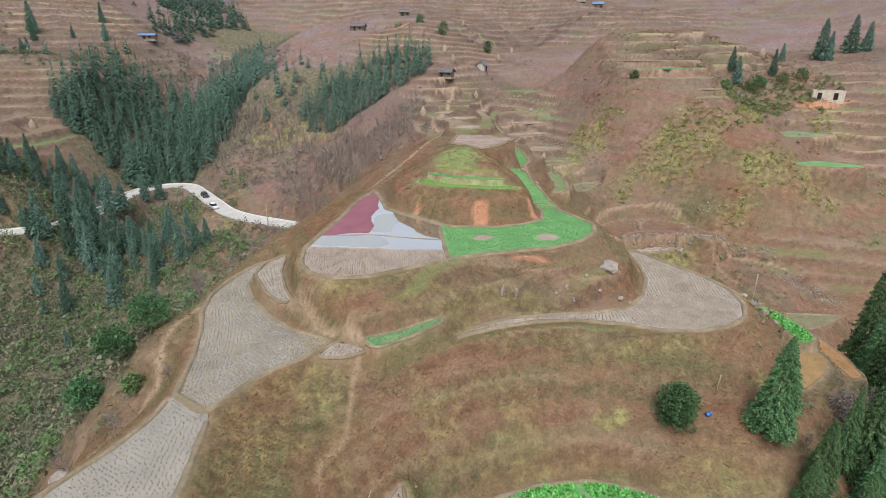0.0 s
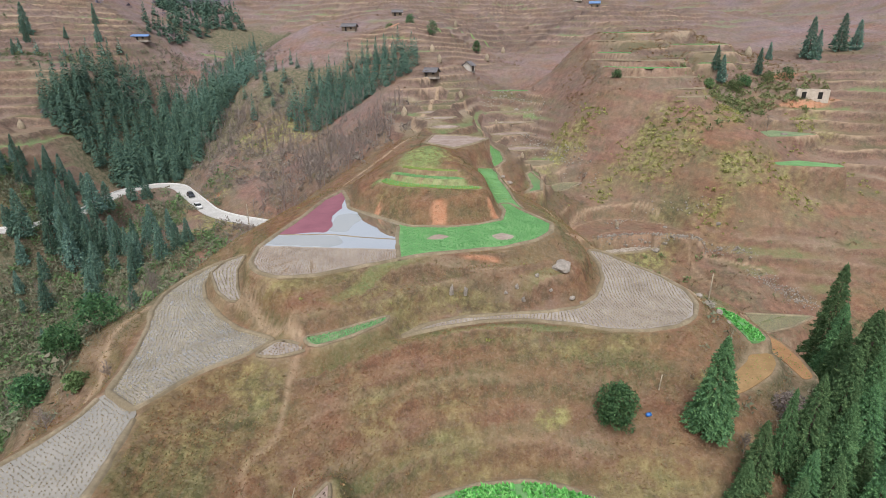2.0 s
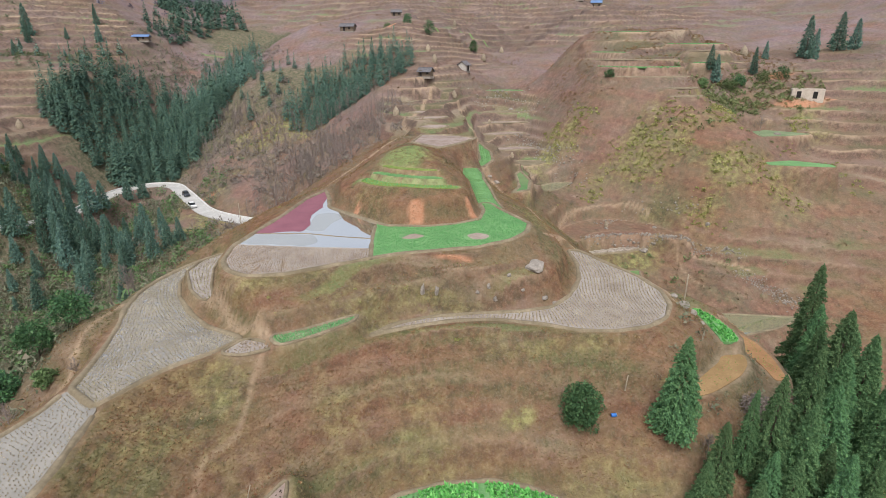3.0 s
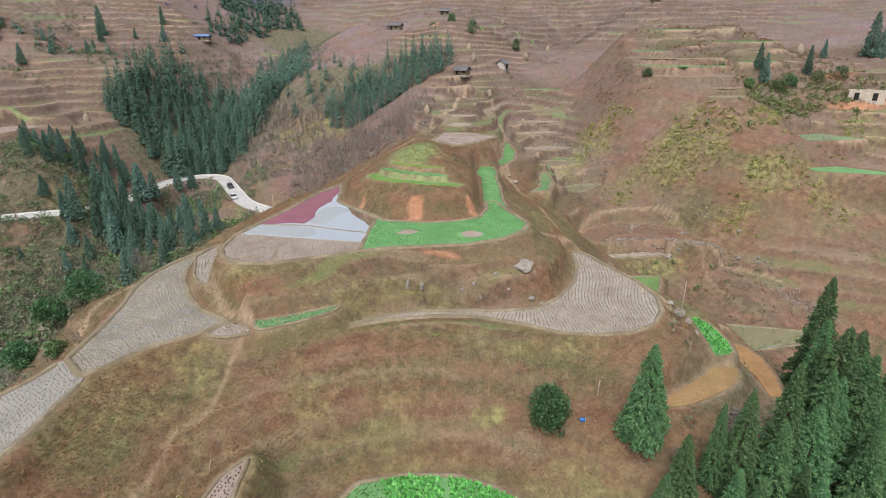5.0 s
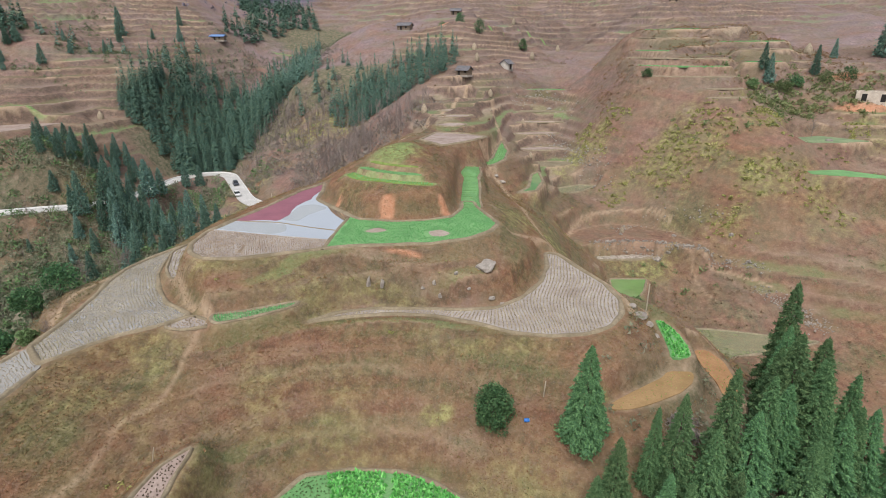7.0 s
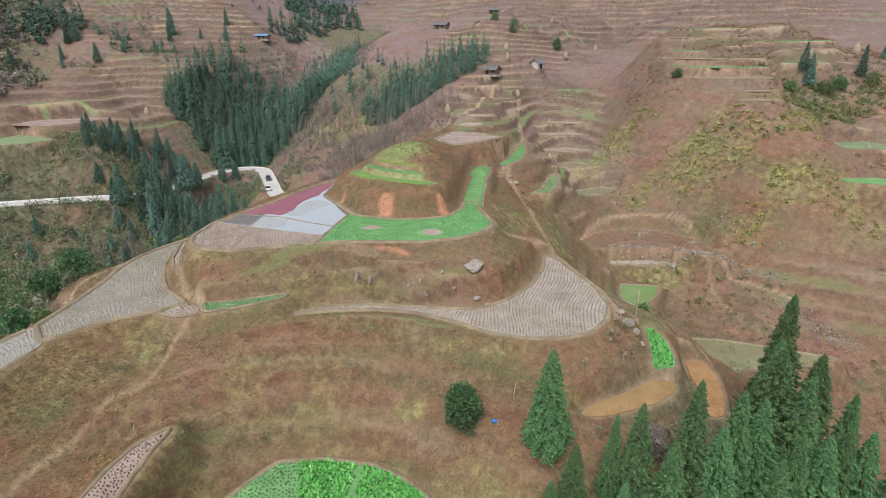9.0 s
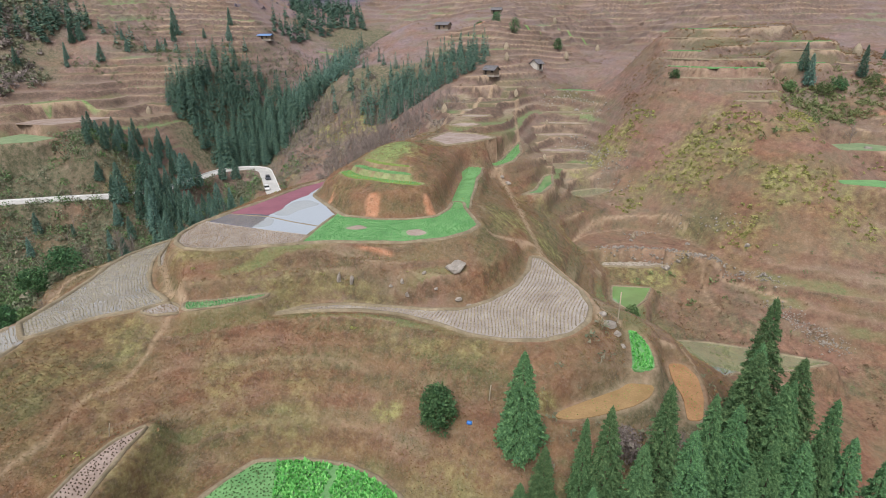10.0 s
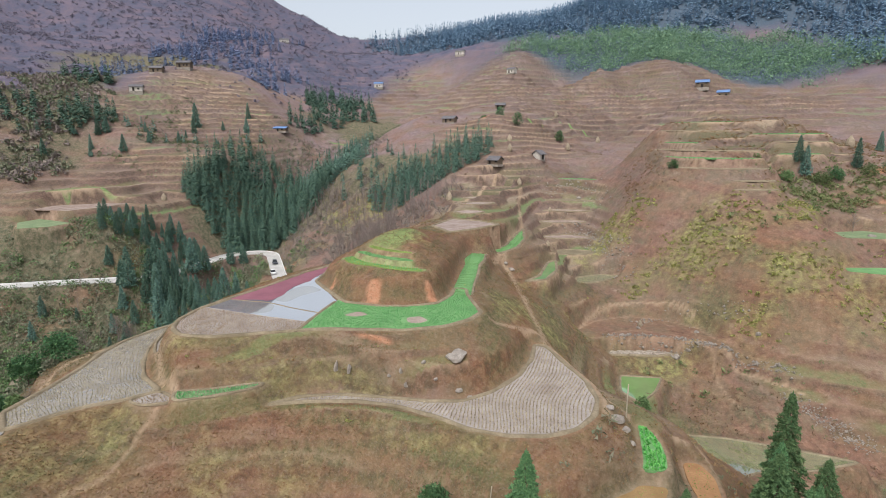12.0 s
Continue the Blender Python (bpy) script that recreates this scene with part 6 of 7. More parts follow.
brush("right_weeds", strewn(700, 72, 40, 118, 70, 128, lambda x, y: np.clip(0.9 * wave(x, y, 9, 66), 0, 1)), 0.4, 1.1, 9, BUSH_LEAF, 72, "green weeds along the lower terraces")
brush("upper_gully_scrub", strewn(3600, 88, -165, -70, 222, 320, in_blobs([(-118, 262, 34, 34), (-96, 290, 22, 26), (-84, 236, 16, 18)], 0.4, 10)), 1.0, 3.2, 14, BRUSH_DARK, 88, "dark brown and green scrub climbing the upper gully", "scrub", 0.22)
brush("upper_gully_thicket", strewn(2200, 89, -165, -60, 222, 320, in_blobs([(-118, 262, 36, 36), (-80, 246, 20, 22)], 0.4, 10)), 1.0, 3.0, 14, THICKET, 89, "grey brown leafless thicket in the upper gully", "scrub", 0.22)
# winter grass
lawn = lambda x, y: np.clip(0.75 + 0.5 * wave(x, y, 7, 65), 0, 1)
def turf(name, n, seed, x0, x1, y0, y1, tall, wide, blades):
    """Winter grass in three tones, each where the slope carries it."""
    g = strewn(n, seed, x0, x1, y0, y1, lawn)
    pick = np.random.RandomState(seed + 1).rand(len(g))
    o, u = sampled(olive, g[:, 0], g[:, 1]), sampled(rust, g[:, 0], g[:, 1])
    kinds = np.where(pick < 0.85 * o, 0, np.where(pick < 0.9 * np.maximum(o, u), 1, 2))
    for k, (material, words) in enumerate(((OLIVE_GRASS, "olive winter grass over the slope"), (RUST_GRASS, "rusty brown winter grass over the slope"), (DRY_GRASS, "dry tawny winter grass over the slope"))):
        p = g[kinds == k]
        stuff(tufts(name, p, height_at(p[:, 0], p[:, 1]) - 0.02, tall, wide, blades, material, None, seed + k, "", 2.4), words, "dry grass")


brush("crest_bushes", strewn(900, 84, 74, 122, 154, 178, in_blobs([(98, 166, 18, 7), (86, 160, 12, 5), (106, 160, 9, 5)], 0.5, 5)), 0.6, 2.2, 20, OLIVE_BUSH, 84, "olive green bushes below the crest of the hill", "scrub", 0.3)
brush("crest_grass", strewn(5200, 85, 44, 118, 158, 206, lambda x, y: np.clip(0.7 + 0.8 * wave(x, y, 6, 67), 0, 1)), 0.3, 0.9, 10, DRY_GRASS, 85, "tufts of tawny grass over the terraced hill", "dry grass", 0.35, 0.45)
turf("dry_grass", 44000, 64, -36, 46, 27, 64, 0.11, 0.10, 4)
turf("dry_grass", 34000, 65, -36, 60, 60, 130, 0.14, 0.15, 3)
# the far woods
deep = np.vstack([places(120, 31, -117, 203, 19, 22, 2.7), places(46, 32, -103, 203, 12, 20, 2.9), places(46, 82, -90, 207, 10, 17, 2.8), places(30, 33, -122, 236, 18, 16, 4.5)])
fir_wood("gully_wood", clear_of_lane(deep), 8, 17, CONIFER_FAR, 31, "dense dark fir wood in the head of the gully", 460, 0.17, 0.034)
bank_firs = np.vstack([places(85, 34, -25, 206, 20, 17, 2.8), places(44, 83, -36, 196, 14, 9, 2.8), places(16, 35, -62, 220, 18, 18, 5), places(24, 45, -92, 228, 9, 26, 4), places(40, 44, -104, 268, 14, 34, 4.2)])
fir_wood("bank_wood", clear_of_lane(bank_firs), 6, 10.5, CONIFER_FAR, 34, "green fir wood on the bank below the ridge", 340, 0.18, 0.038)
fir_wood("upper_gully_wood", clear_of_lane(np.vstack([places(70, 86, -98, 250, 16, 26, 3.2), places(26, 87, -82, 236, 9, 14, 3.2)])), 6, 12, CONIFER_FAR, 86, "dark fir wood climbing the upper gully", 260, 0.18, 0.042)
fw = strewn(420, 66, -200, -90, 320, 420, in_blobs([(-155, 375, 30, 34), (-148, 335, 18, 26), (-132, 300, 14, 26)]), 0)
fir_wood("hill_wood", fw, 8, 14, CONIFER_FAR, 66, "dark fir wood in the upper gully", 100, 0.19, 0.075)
ridge = in_blobs([(120, 720, 440, 140), (-60, 770, 260, 80), (340, 600, 180, 120), (255, 520, 60, 60)], 0.2, 60)
fir_wood("mountain_wood", strewn(15500, 67, -300, 520, 455, 860, ridge, 0), 9, 17, HAZED_FIR, 67, "distant fir forest over the mountain", 34, 0.2, 0.085)
fir_wood("left_mountain_wood", strewn(1900, 68, -420, -180, 190, 560, in_blobs([(-300, 400, 50, 50), (-330, 500, 60, 60), (-285, 445, 30, 30), (-255, 415, 22, 30), (-215, 375, 20, 40), (-185, 335, 14, 30), (-300, 300, 30, 30)], 0.6, 30), 0), 8, 13, HAZED_FIR, 68, "distant firs along the hillside", 70, 0.19, 0.07)
brush("bamboo_grove", strewn(9500, 69, -90, 330, 440, 640, in_blobs([(60, 525, 120, 55), (150, 520, 120, 50)], 0.25, 40), 0), 6, 11, 22, BAMBOO_LEAF, 69, "plumes of light green bamboo on the mountain", "bamboo grove", 0.13, 1.3)
brush("mountain_brush", strewn(12000, 70, -750, -150, 180, 900, in_blobs([(-430, 520, 330, 330)], 0.2, 60), 0), 1.8, 4.5, 14, BRUSH_HAZE, 70, "leafless grey purple woodland over the mountain, blued by haze", "winter woodland", 0.3, 0.6)
left_rise = in_blobs([(-232, 212, 24, 20), (-212, 190, 18, 14), (-192, 172, 14, 12), (-255, 235, 30, 26), (-245, 180, 30, 30), (-205, 150, 30, 18)])
brush("left_hill_scrub", strewn(3600, 73, -290, -150, 120, 270, left_rise), 1.2, 3.6, 14, BRUSH_DARK, 73, "dark evergreen scrub over the side of the hill", "scrub", 0.4)
brush("left_hill_thicket", strewn(3000, 74, -290, -150, 120, 270, left_rise), 1.5, 4.0, 14, THICKET, 74, "grey brown leafless thicket over the side of the hill", "scrub", 0.4)
fir_wood("left_hill_wood", np.vstack([places(30, 75, -205, 206, 12, 13, 3.6), places(22, 76, -248, 244, 14, 10, 4), places(20, 77, -225, 185, 20, 14, 5), places(14, 78, -142, 300, 8, 16, 4)]), 7, 12, CONIFER_FAR, 75, "dark green firs on the side of the hill", 150, 0.2, 0.065)
row = np.array([(-190, 214), (-186, 212), (-182, 216), (-176, 208), (-171, 210), (-166, 214), (-160, 218), (-156, 222), (-152, 232), (-150, 240), (-146, 248), (-143, 256), (-179, 220), (-148, 236)], float)
fir_wood("hillside_firs", row, 4, 7.5, CONIFER_FAR, 79, "row of young firs along the hillside", 140, 0.22, 0.07)
brush("hillside_bushes", strewn(1500, 80, -205, -125, 176, 275, in_blobs([(-178, 213, 22, 6), (-160, 220, 14, 8), (-149, 242, 9, 20), (-188, 238, 8, 26), (-132, 208, 6, 14), (-165, 190, 16, 3)], 0.5, 8)), 0.8, 2.4, 12, BUSH_LEAF, 80, "green bushes along the band below the terraced hill")
brush("hillside_scrub", strewn(4600, 81, -215, -120, 130, 290, in_blobs([(-178, 212, 24, 8), (-160, 222, 16, 10), (-149, 244, 10, 24), (-190, 240, 9, 30), (-132, 206, 8, 16), (-128, 140, 12, 6), (-168, 192, 18, 4)], 0.5, 8)), 0.7, 2.2, 12, BRUSH_DARK, 81, "dark brown and green scrub along the terraced hill")

# ---- broad-leaved trees ----
def leafy_crown(r, clumps, leaves, leaf):
    """Leaf triangles round clump centres (x, y, z, radius): verts and faces."""
    v = []
    for cx, cy, cz, rad in clumps:
        d = r.normal(size=(leaves, 3))
        d /= np.linalg.norm(d, axis=1, keepdims=True)
        c = np.array([cx, cy, cz]) + d * rad * (0.62 + 0.42 * r.rand(leaves, 1)) * np.array([1, 1, 0.85])
        v.append(c[:, None, :] + r.normal(size=(leaves, 3, 3)) * leaf)
    v = np.concatenate(v).reshape(-1, 3)
    return v, np.arange(len(v)).reshape(-1, 3)


def broadleaf(x, y, tall, wide, seed, material, label, low=0.35, name="tree", category="tree", leaves=90, clumps=26, leaf=0.13):
    r = np.random.RandomState(seed)
    z = float(height_at(np.array([x]), np.array([y]))[0])
    t = thing(name, Matrix.Translation((x, y, z)), label, category)
    limbs = [tube([(0, 0, -0.4), (0.08, 0.03, tall * 0.25), (-0.05, 0.1, tall * 0.5), (0, 0, tall * 0.85)], [tall * 0.022, tall * 0.018, tall * 0.012, 0.02], 7)]
    got = []
    for k in range(clumps):
        a, h = k * 2.4 + r.rand(), low + (1 - low) * (k + 0.5) / clumps
        rad = wide * 0.5 * math.sin(math.pi * min(0.98, 0.16 + 0.84 * (h - low) / (1 - low))) ** 0.6 * (0.45 + 0.5 * r.rand())
        c = (math.cos(a) * rad, math.sin(a) * rad, h * tall * 0.93)
        got.append((*c, wide * (0.14 + 0.09 * r.rand())))
        if k % 3 == 0:
            limbs.append(tube([(0, 0, max(0.1, c[2] - rad * 0.9)), (c[0] * 0.5, c[1] * 0.5, c[2] - rad * 0.3), c], [tall * 0.008, tall * 0.006, 0.015], 5))
    v, f = join(limbs)
    piece("trunk", mesh_of("trunk", v, f, BARK, True), t)
    v, f = leafy_crown(r, got, leaves, leaf)
    piece("crown", mesh_of("crown", v, f, material), t)
    return t


broadleaf(24.6, 46.0, 4.9, 4.0, 71, BROADLEAF, "dense round dark evergreen bush on the grassy slope", 0.06, "evergreen_bush", "bush", 150, 46, 0.1)
broadleaf(-34.6, 55.0, 4.6, 5.2, 72, BROADLEAF, "spreading green tree on the edge below the bund", 0.4)
broadleaf(-37.0, 52.0, 4.4, 4.4, 73, BROADLEAF, "spreading green tree on the edge below the bund", 0.4)
broadleaf(-39.5, 48.5, 4.0, 4.0, 74, BROADLEAF, "small green tree at the rim of the gully", 0.3)
broadleaf(-33.0, 47.5, 1.8, 2.2, 75, BUSH_LEAF, "low green bush on the tawny bank", 0.1, "bush", "bush", 60, 14)
broadleaf(46.6, 91.0, 2.8, 2.8, 76, BUSH_LEAF, "round green bush beside the green pond", 0.1, "bush", "bush", 80, 18)
broadleaf(0, 238.5, 6, 5, 77, BROADLEAF, "lone dark evergreen tree on the ridge", 0.15, leaves=60)
broadleaf(18.5, 235, 5, 3.6, 78, BROADLEAF, "lone dark evergreen tree on the terraces", 0.15, leaves=60)
broadleaf(55.7, 162.0, 2.2, 3.0, 79, BROADLEAF, "low dark bush on the terraced hill", 0.1, "bush", "bush", 60, 16)
for x, y, tall, wide, k in ((92, 166, 3.2, 4.5, 0), (96, 168, 3.0, 5, 1), (104, 170, 3, 4.6, 2), (110, 171, 3.4, 5, 3), (84, 165, 2.6, 4, 4), (-118, 146, 2.4, 3, 5), (-20, 262, 3.5, 4, 6), (-10, 250, 4, 4.5, 7), (-104, 131, 3, 3.4, 8), (66, 40, 2.6, 3.4, 9)):
    broadleaf(x, y, tall, wide, 80 + k, BROADLEAF if k % 2 else BUSH_LEAF, "leafy green bush on the hillside", 0.08, "bush", "bush", 70, 20)

broadleaf(53.5, 40.5, 5.5, 4.6, 95, BRUSH_LIME, "lime green leafy shrub among the firs", 0.1, "bush", "bush", 110, 30, 0.12)
broadleaf(43.5, 47.2, 3.0, 3.4, 96, THICKET, "bare brown twiggy shrub beside the firs", 0.1, "bush", "bush", 80, 22, 0.1)
broadleaf(35.2, 37.2, 3.2, 4.4, 97, BUSH_LEAF, "green leafy shrub below the firs", 0.08, "bush", "bush", 90, 24)


def bare_tree(x, y, tall, seed, label):
    """A leafless tree: forking stem, boughs and twigs, in two parts."""
    r = np.random.RandomState(seed)
    z = float(height_at(np.array([x]), np.array([y]))[0])
    t = thing("bare_tree", Matrix.Translation((x, y, z)), label, "bare tree", "leafless trees")
    stem = tube([(0, 0, -0.3), (0.1, 0.05, tall * 0.3), (0.02, 0.12, tall * 0.6), (0.1, 0.05, tall)], [tall * 0.016, tall * 0.012, tall * 0.008, 0.012], 6)
    piece("trunk", mesh_of("trunk", *stem, TWIG, True), t)
    twigs = []
    for k in range(26):
        h, a = tall * (0.25 + 0.7 * r.rand()), r.rand() * 6.28
        ln = (tall - h) * 0.55 + 0.12 * tall
        end = (math.cos(a) * ln * 0.6, math.sin(a) * ln * 0.6, h + ln * 0.75)
        midp = (end[0] * 0.5, end[1] * 0.5, h + ln * 0.28)
        twigs.append(tube([(0.05, 0.05, h), midp, end], [tall * 0.006, tall * 0.004, 0.008], 4))
        for _ in range(3):
            b, q = r.rand() * 6.28, ln * 0.3
            twigs.append(tube([midp, (midp[0] + math.cos(b) * q, midp[1] + math.sin(b) * q, midp[2] + q)], [0.02, 0.007], 3))
    v, f = join(twigs)
    piece("branchwork", mesh_of("branchwork", v, f, TWIG), t)


for k, (x, y, tall) in enumerate(((-29.5, 38.5, 3.2), (-30.2, 33, 3.6), (-32, 62.5, 5), (-33.5, 66, 4.6), (-36, 60, 5), (-28.5, 46.5, 2.5), (-20, 112, 7), (-16, 120, 7.5), (-24, 118, 8), (-14, 128, 7), (-26, 126, 8), (-20, 134, 8), (-12, 140, 7), (-9, 150, 7),
                                 (-31, 136, 8), (-34, 128, 7), (94, 148, 5), (49, 50.5, 3), (42.4, 45.6, 3.4), (36.5, 42.5, 2.6), (70, 64, 4), (74, 66, 4), (78, 70, 5))):
    bare_tree(x, y, tall, 120 + k, "leafless grey tree with fine twigs")


# ---- rocks ----
def rock(x, y, sx, sy, sz, seed, label, z=None, group=""):
    r = np.random.RandomState(seed)
    bm = bmesh.new()
    bmesh.ops.create_icosphere(bm, subdivisions=3, radius=1)
    o = Vector(r.rand(3) * 50)
    cuts = [(Vector(r.normal(size=3)).normalized(), 0.55 + 0.3 * r.rand()) for _ in range(5)]
    for v in bm.verts:
        k = 1 + 0.32 * noise.noise(v.co * 1.1 + o) + 0.16 * noise.noise(v.co * 2.7 + o)
        for d, far in cuts:
            over = v.co.dot(d) - far
            if over > 0:
                v.co -= d * over * 0.8
        v.co = Vector((v.co.x * k * sx, v.co.y * k * sy, max(-0.35, v.co.z * k) * sz))
    ob = part("rock", bm, ROCK)
    ob.location = (x, y, (float(height_at(np.array([x]), np.array([y]))[0]) if z is None else z) + 0.12 * sz)
    ob.rotation_euler = (0, 0, r.rand() * 6.28)
    return tagged(ob, label, "rock", group)


rock(21.9, 64.2, 1.5, 1.2, 0.75, 1, "big pale limestone boulder standing on the grassy bank")
rock(22.9, 61.5, 0.45, 0.35, 0.35, 2, "small pale stone beside the boulder")
for k, (x, y, a, b) in enumerate(((7.4, 59.3, 0.32, 1.0), (9.1, 59.5, 0.34, 0.85), (15.6, 60.6, 0.26, 0.5), (16.4, 60.1, 0.26, 0.45), (14.2, 60.2, 0.3, 0.25), (18.2, 61.8, 0.35, 0.3), (20, 61.2, 0.3, 0.25), (24.2, 61.6, 0.4, 0.25))):
    rock(x, y, a * 1.1, a * 0.8, b, 10 + k, "small weathered upright stone in the grass", group="stones on the bank")
for k, (x, y, a, b) in enumerate(((41.4, 63.4, 0.95, 0.75), (42.5, 62.2, 0.5, 0.5), (40.6, 64.6, 0.6, 0.4), (43.2, 60.9, 0.4, 0.35))):
    rock(x, y, a, a * 0.75, b, 30 + k, "pale rock heap at the tip of the paddy", group="rocks at the paddy tip")
for k, (x, y, a, b) in enumerate(((58.5, 120.5, 0.6, 0.4), (47, 119.5, 0.5, 0.4), (69, 116.5, 0.6, 0.5), (20.2, 113.2, 0.7, 0.45), (18.8, 113.8, 0.6, 0.4), (54, 112.5, 0.9, 0.7), (96, 143, 0.9, 0.9), (24, 175, 0.8, 0.6), (30, 186, 0.9, 0.6), (67, 91.5, 0.8, 0.3),
                                  (-29, 31, 0.7, 0.4))):
    rock(x, y, a, a * 0.8, b, 40 + k, "pale weathered rock on the terraces", group="rocks on the terraces")


def stones(name, seed, n, ends, width, lo, hi, label):
    """A strip of rubble too fine to count."""
    r = np.random.RandomState(seed)
    line = line_through(ends, 0.5)
    k = r.randint(len(line), size=n)
    p = line[k] + r.normal(size=(n, 2)) * width
    s = lo + (hi - lo) * r.rand(n) ** 2
    base = np.array([(1, 0, 0), (-1, 0, 0), (0, 1, 0), (0, -1, 0), (0, 0, 1), (0, 0, -1)], float)
    v = base[None] * s[:, None, None] * (0.6 + 0.7 * r.rand(n, 6, 1))
    v += np.c_[p, height_at(p[:, 0], p[:, 1]) + 0.3 * s][:, None, :]
    f = np.array([(0, 2, 4), (2, 1, 4), (1, 3, 4), (3, 0, 4), (2, 0, 5), (1, 2, 5), (3, 1, 5), (0, 3, 5)])
    f = (np.arange(n)[:, None, None] * 6 + f[None]).reshape(-1, 3)
    return stuff(piece(name, mesh_of(name, v.reshape(-1, 3), f, ROCK)), label, "rubble")


stones("rubble", 1, 500, [(41, 112.6), (48, 115), (56, 114.6), (66, 112.4), (74, 109.6)], 0.7, 0.1, 0.4, "pale rubble wall along the terrace edge")
stones("rubble", 2, 400, [(72, 104.5), (78, 102), (84, 100)], 1.0, 0.08, 0.28, "pale rubble heaps beside the lower terrace")
stones("rubble", 3, 400, [(28, 170), (34, 160), (38, 152), (44, 140)], 2.0, 0.1, 0.4, "loose rubble down the gully terraces")
stones("rubble", 4, 90, [(46, 122), (52, 127), (60, 125), (68, 120)], 1.0, 0.1, 0.35, "loose rubble along the terrace edge")
stones("rubble", 5, 300, [(20, 190), (28, 196), (36, 180)], 2.5, 0.1, 0.4, "loose pale stones on the terraces")

# ---- straw stacks, posts, bucket ----
HAY = plain_surface("weathered_straw", (0.27, 0.22, 0.15), (0.44, 0.37, 0.28), 3.0, 0.95, 0.8, fine=8, vary=0.15)


def straw_stack(x, y, tall, seed):
    r = np.random.RandomState(seed)
    z = float(height_at(np.array([x]), np.array([y]))[0])
    t = thing("straw_stack", Matrix.Translation((x, y, z)), "conical stack of weathered rice straw on a terrace", "straw stack", "straw stacks")
    v, f, n = [], [], 14
    for h, rad in ((-0.1, 0.34), (0.12, 0.4), (0.35, 0.4), (0.6, 0.3), (0.8, 0.16), (0.95, 0.07)):
        for k in range(n):
            a, w = 6.283 * k / n, rad * tall * 0.85 * (0.9 + 0.2 * r.rand())
            v.append((math.cos(a) * w, math.sin(a) * w, h * tall))
    for i in range(5):
        f += [(i * n + k, i * n + (k + 1) % n, (i + 1) * n + (k + 1) % n, (i + 1) * n + k) for k in range(n)]
    f.append(tuple(range(5 * n, 6 * n)))
    piece("straw", mesh_of("straw", v, f, HAY), t)
    piece("pole", mesh_of("pole", *tube([(0, 0, 0), (0, 0, tall * 1.12)], [0.05, 0.03], 5), BARK), t)


for k, (x, y, tall) in enumerate(((-135.5, 178, 3.2), (10.8, 180, 2.4), (3.6, 201.5, 2.8), (0.6, 217.3, 2.8), (22.5, 229, 2.8), (33.2, 273.6, 3), (-5.6, 153.6, 2.6), (104, 184.2, 3.2), (47.4, 121.2, 1.5), (25.6, 134, 1.4), (22, 172, 1.6), (10.5, 300, 3))):
    straw_stack(x, y, tall, 200 + k)


def post(x, y, tall, rad, label, lean=0.0, name="post"):
    z = float(height_at(np.array([x]), np.array([y]))[0])
    ob = piece(name, mesh_of(name, *tube([(0, 0, -0.3), (lean * 0.5, 0, tall * 0.5), (lean, 0.05, tall)], [rad, rad * 0.9, rad * 0.8], 8), POST_WOOD, True))
    ob.location = (x, y, z)
    return tagged(ob, label, "post")


POST_WOOD = plain_surface("weathered_pole", (0.32, 0.27, 0.20), (0.50, 0.44, 0.34), 3.0, 0.9, 0.3)
post(42.6, 65.6, 4.2, 0.09, "slim pale pole standing at the tip of the paddy")
post(29.7, 48.2, 1.9, 0.07, "short weathered stake in the grass", 0.15)
post(-6.6, 34.6, 1.7, 0.05, "thin leaning bamboo cane beside the small paddy", 0.5, "cane")
post(-48, 138.2, 6.5, 0.12, "grey pole beside the lane")
BLUE = plain_surface("blue_plastic", (0.03, 0.16, 0.55), (0.06, 0.26, 0.70), 2.0, 0.4, 0.1)
t = thing("bucket", Matrix.Translation((28.1, 46.1, zat(28.1, 46.1))) @ Matrix.Scale(0.72, 4), "small blue plastic barrel lying in the grass", "barrel")
v, f = tube([(-0.35, 0, 0.3), (-0.3, 0, 0.3), (0.0, 0, 0.31), (0.4, 0.1, 0.3)], [0.22, 0.28, 0.3, 0.26], 16)
piece("drum", mesh_of("drum", v, f, BLUE, True), t)
v, f = tube([(0.38, 0.095, 0.3), (0.43, 0.107, 0.3)], [0.29, 0.29], 16)
piece("lid", mesh_of("lid", v, f, WHITE, True), t)

# ---- huts and houses ----
ROOF_TILE = plain_surface("grey_roof_tiles", (0.10, 0.10, 0.11), (0.20, 0.19, 0.20), 1.2, 0.85, 0.5, fine=10, vary=0.1)
ROOF_BLUE = plain_surface("blue_sheet_roof", (0.10, 0.20, 0.42), (0.19, 0.31, 0.54), 0.6, 0.45, 0.1)
TIMBER = plain_surface("weathered_boards", (0.12, 0.09, 0.065), (0.24, 0.19, 0.14), 1.4, 0.9, 0.4, vary=0.15)
LIME = plain_surface("limewashed_wall", (0.50, 0.47, 0.42), (0.68, 0.65, 0.60), 0.7, 0.9, 0.3)
# near-black for slabs on the walls: the shade inside openings as colour
DARK = plain_surface("opening_shade", (0.015, 0.013, 0.012), (0.03, 0.027, 0.025), 1.0, 0.95, 0.0)
BRICK = plain_surface("pale_block_wall", (0.52, 0.44, 0.36), (0.70, 0.63, 0.55), 0.9, 0.9, 0.3)


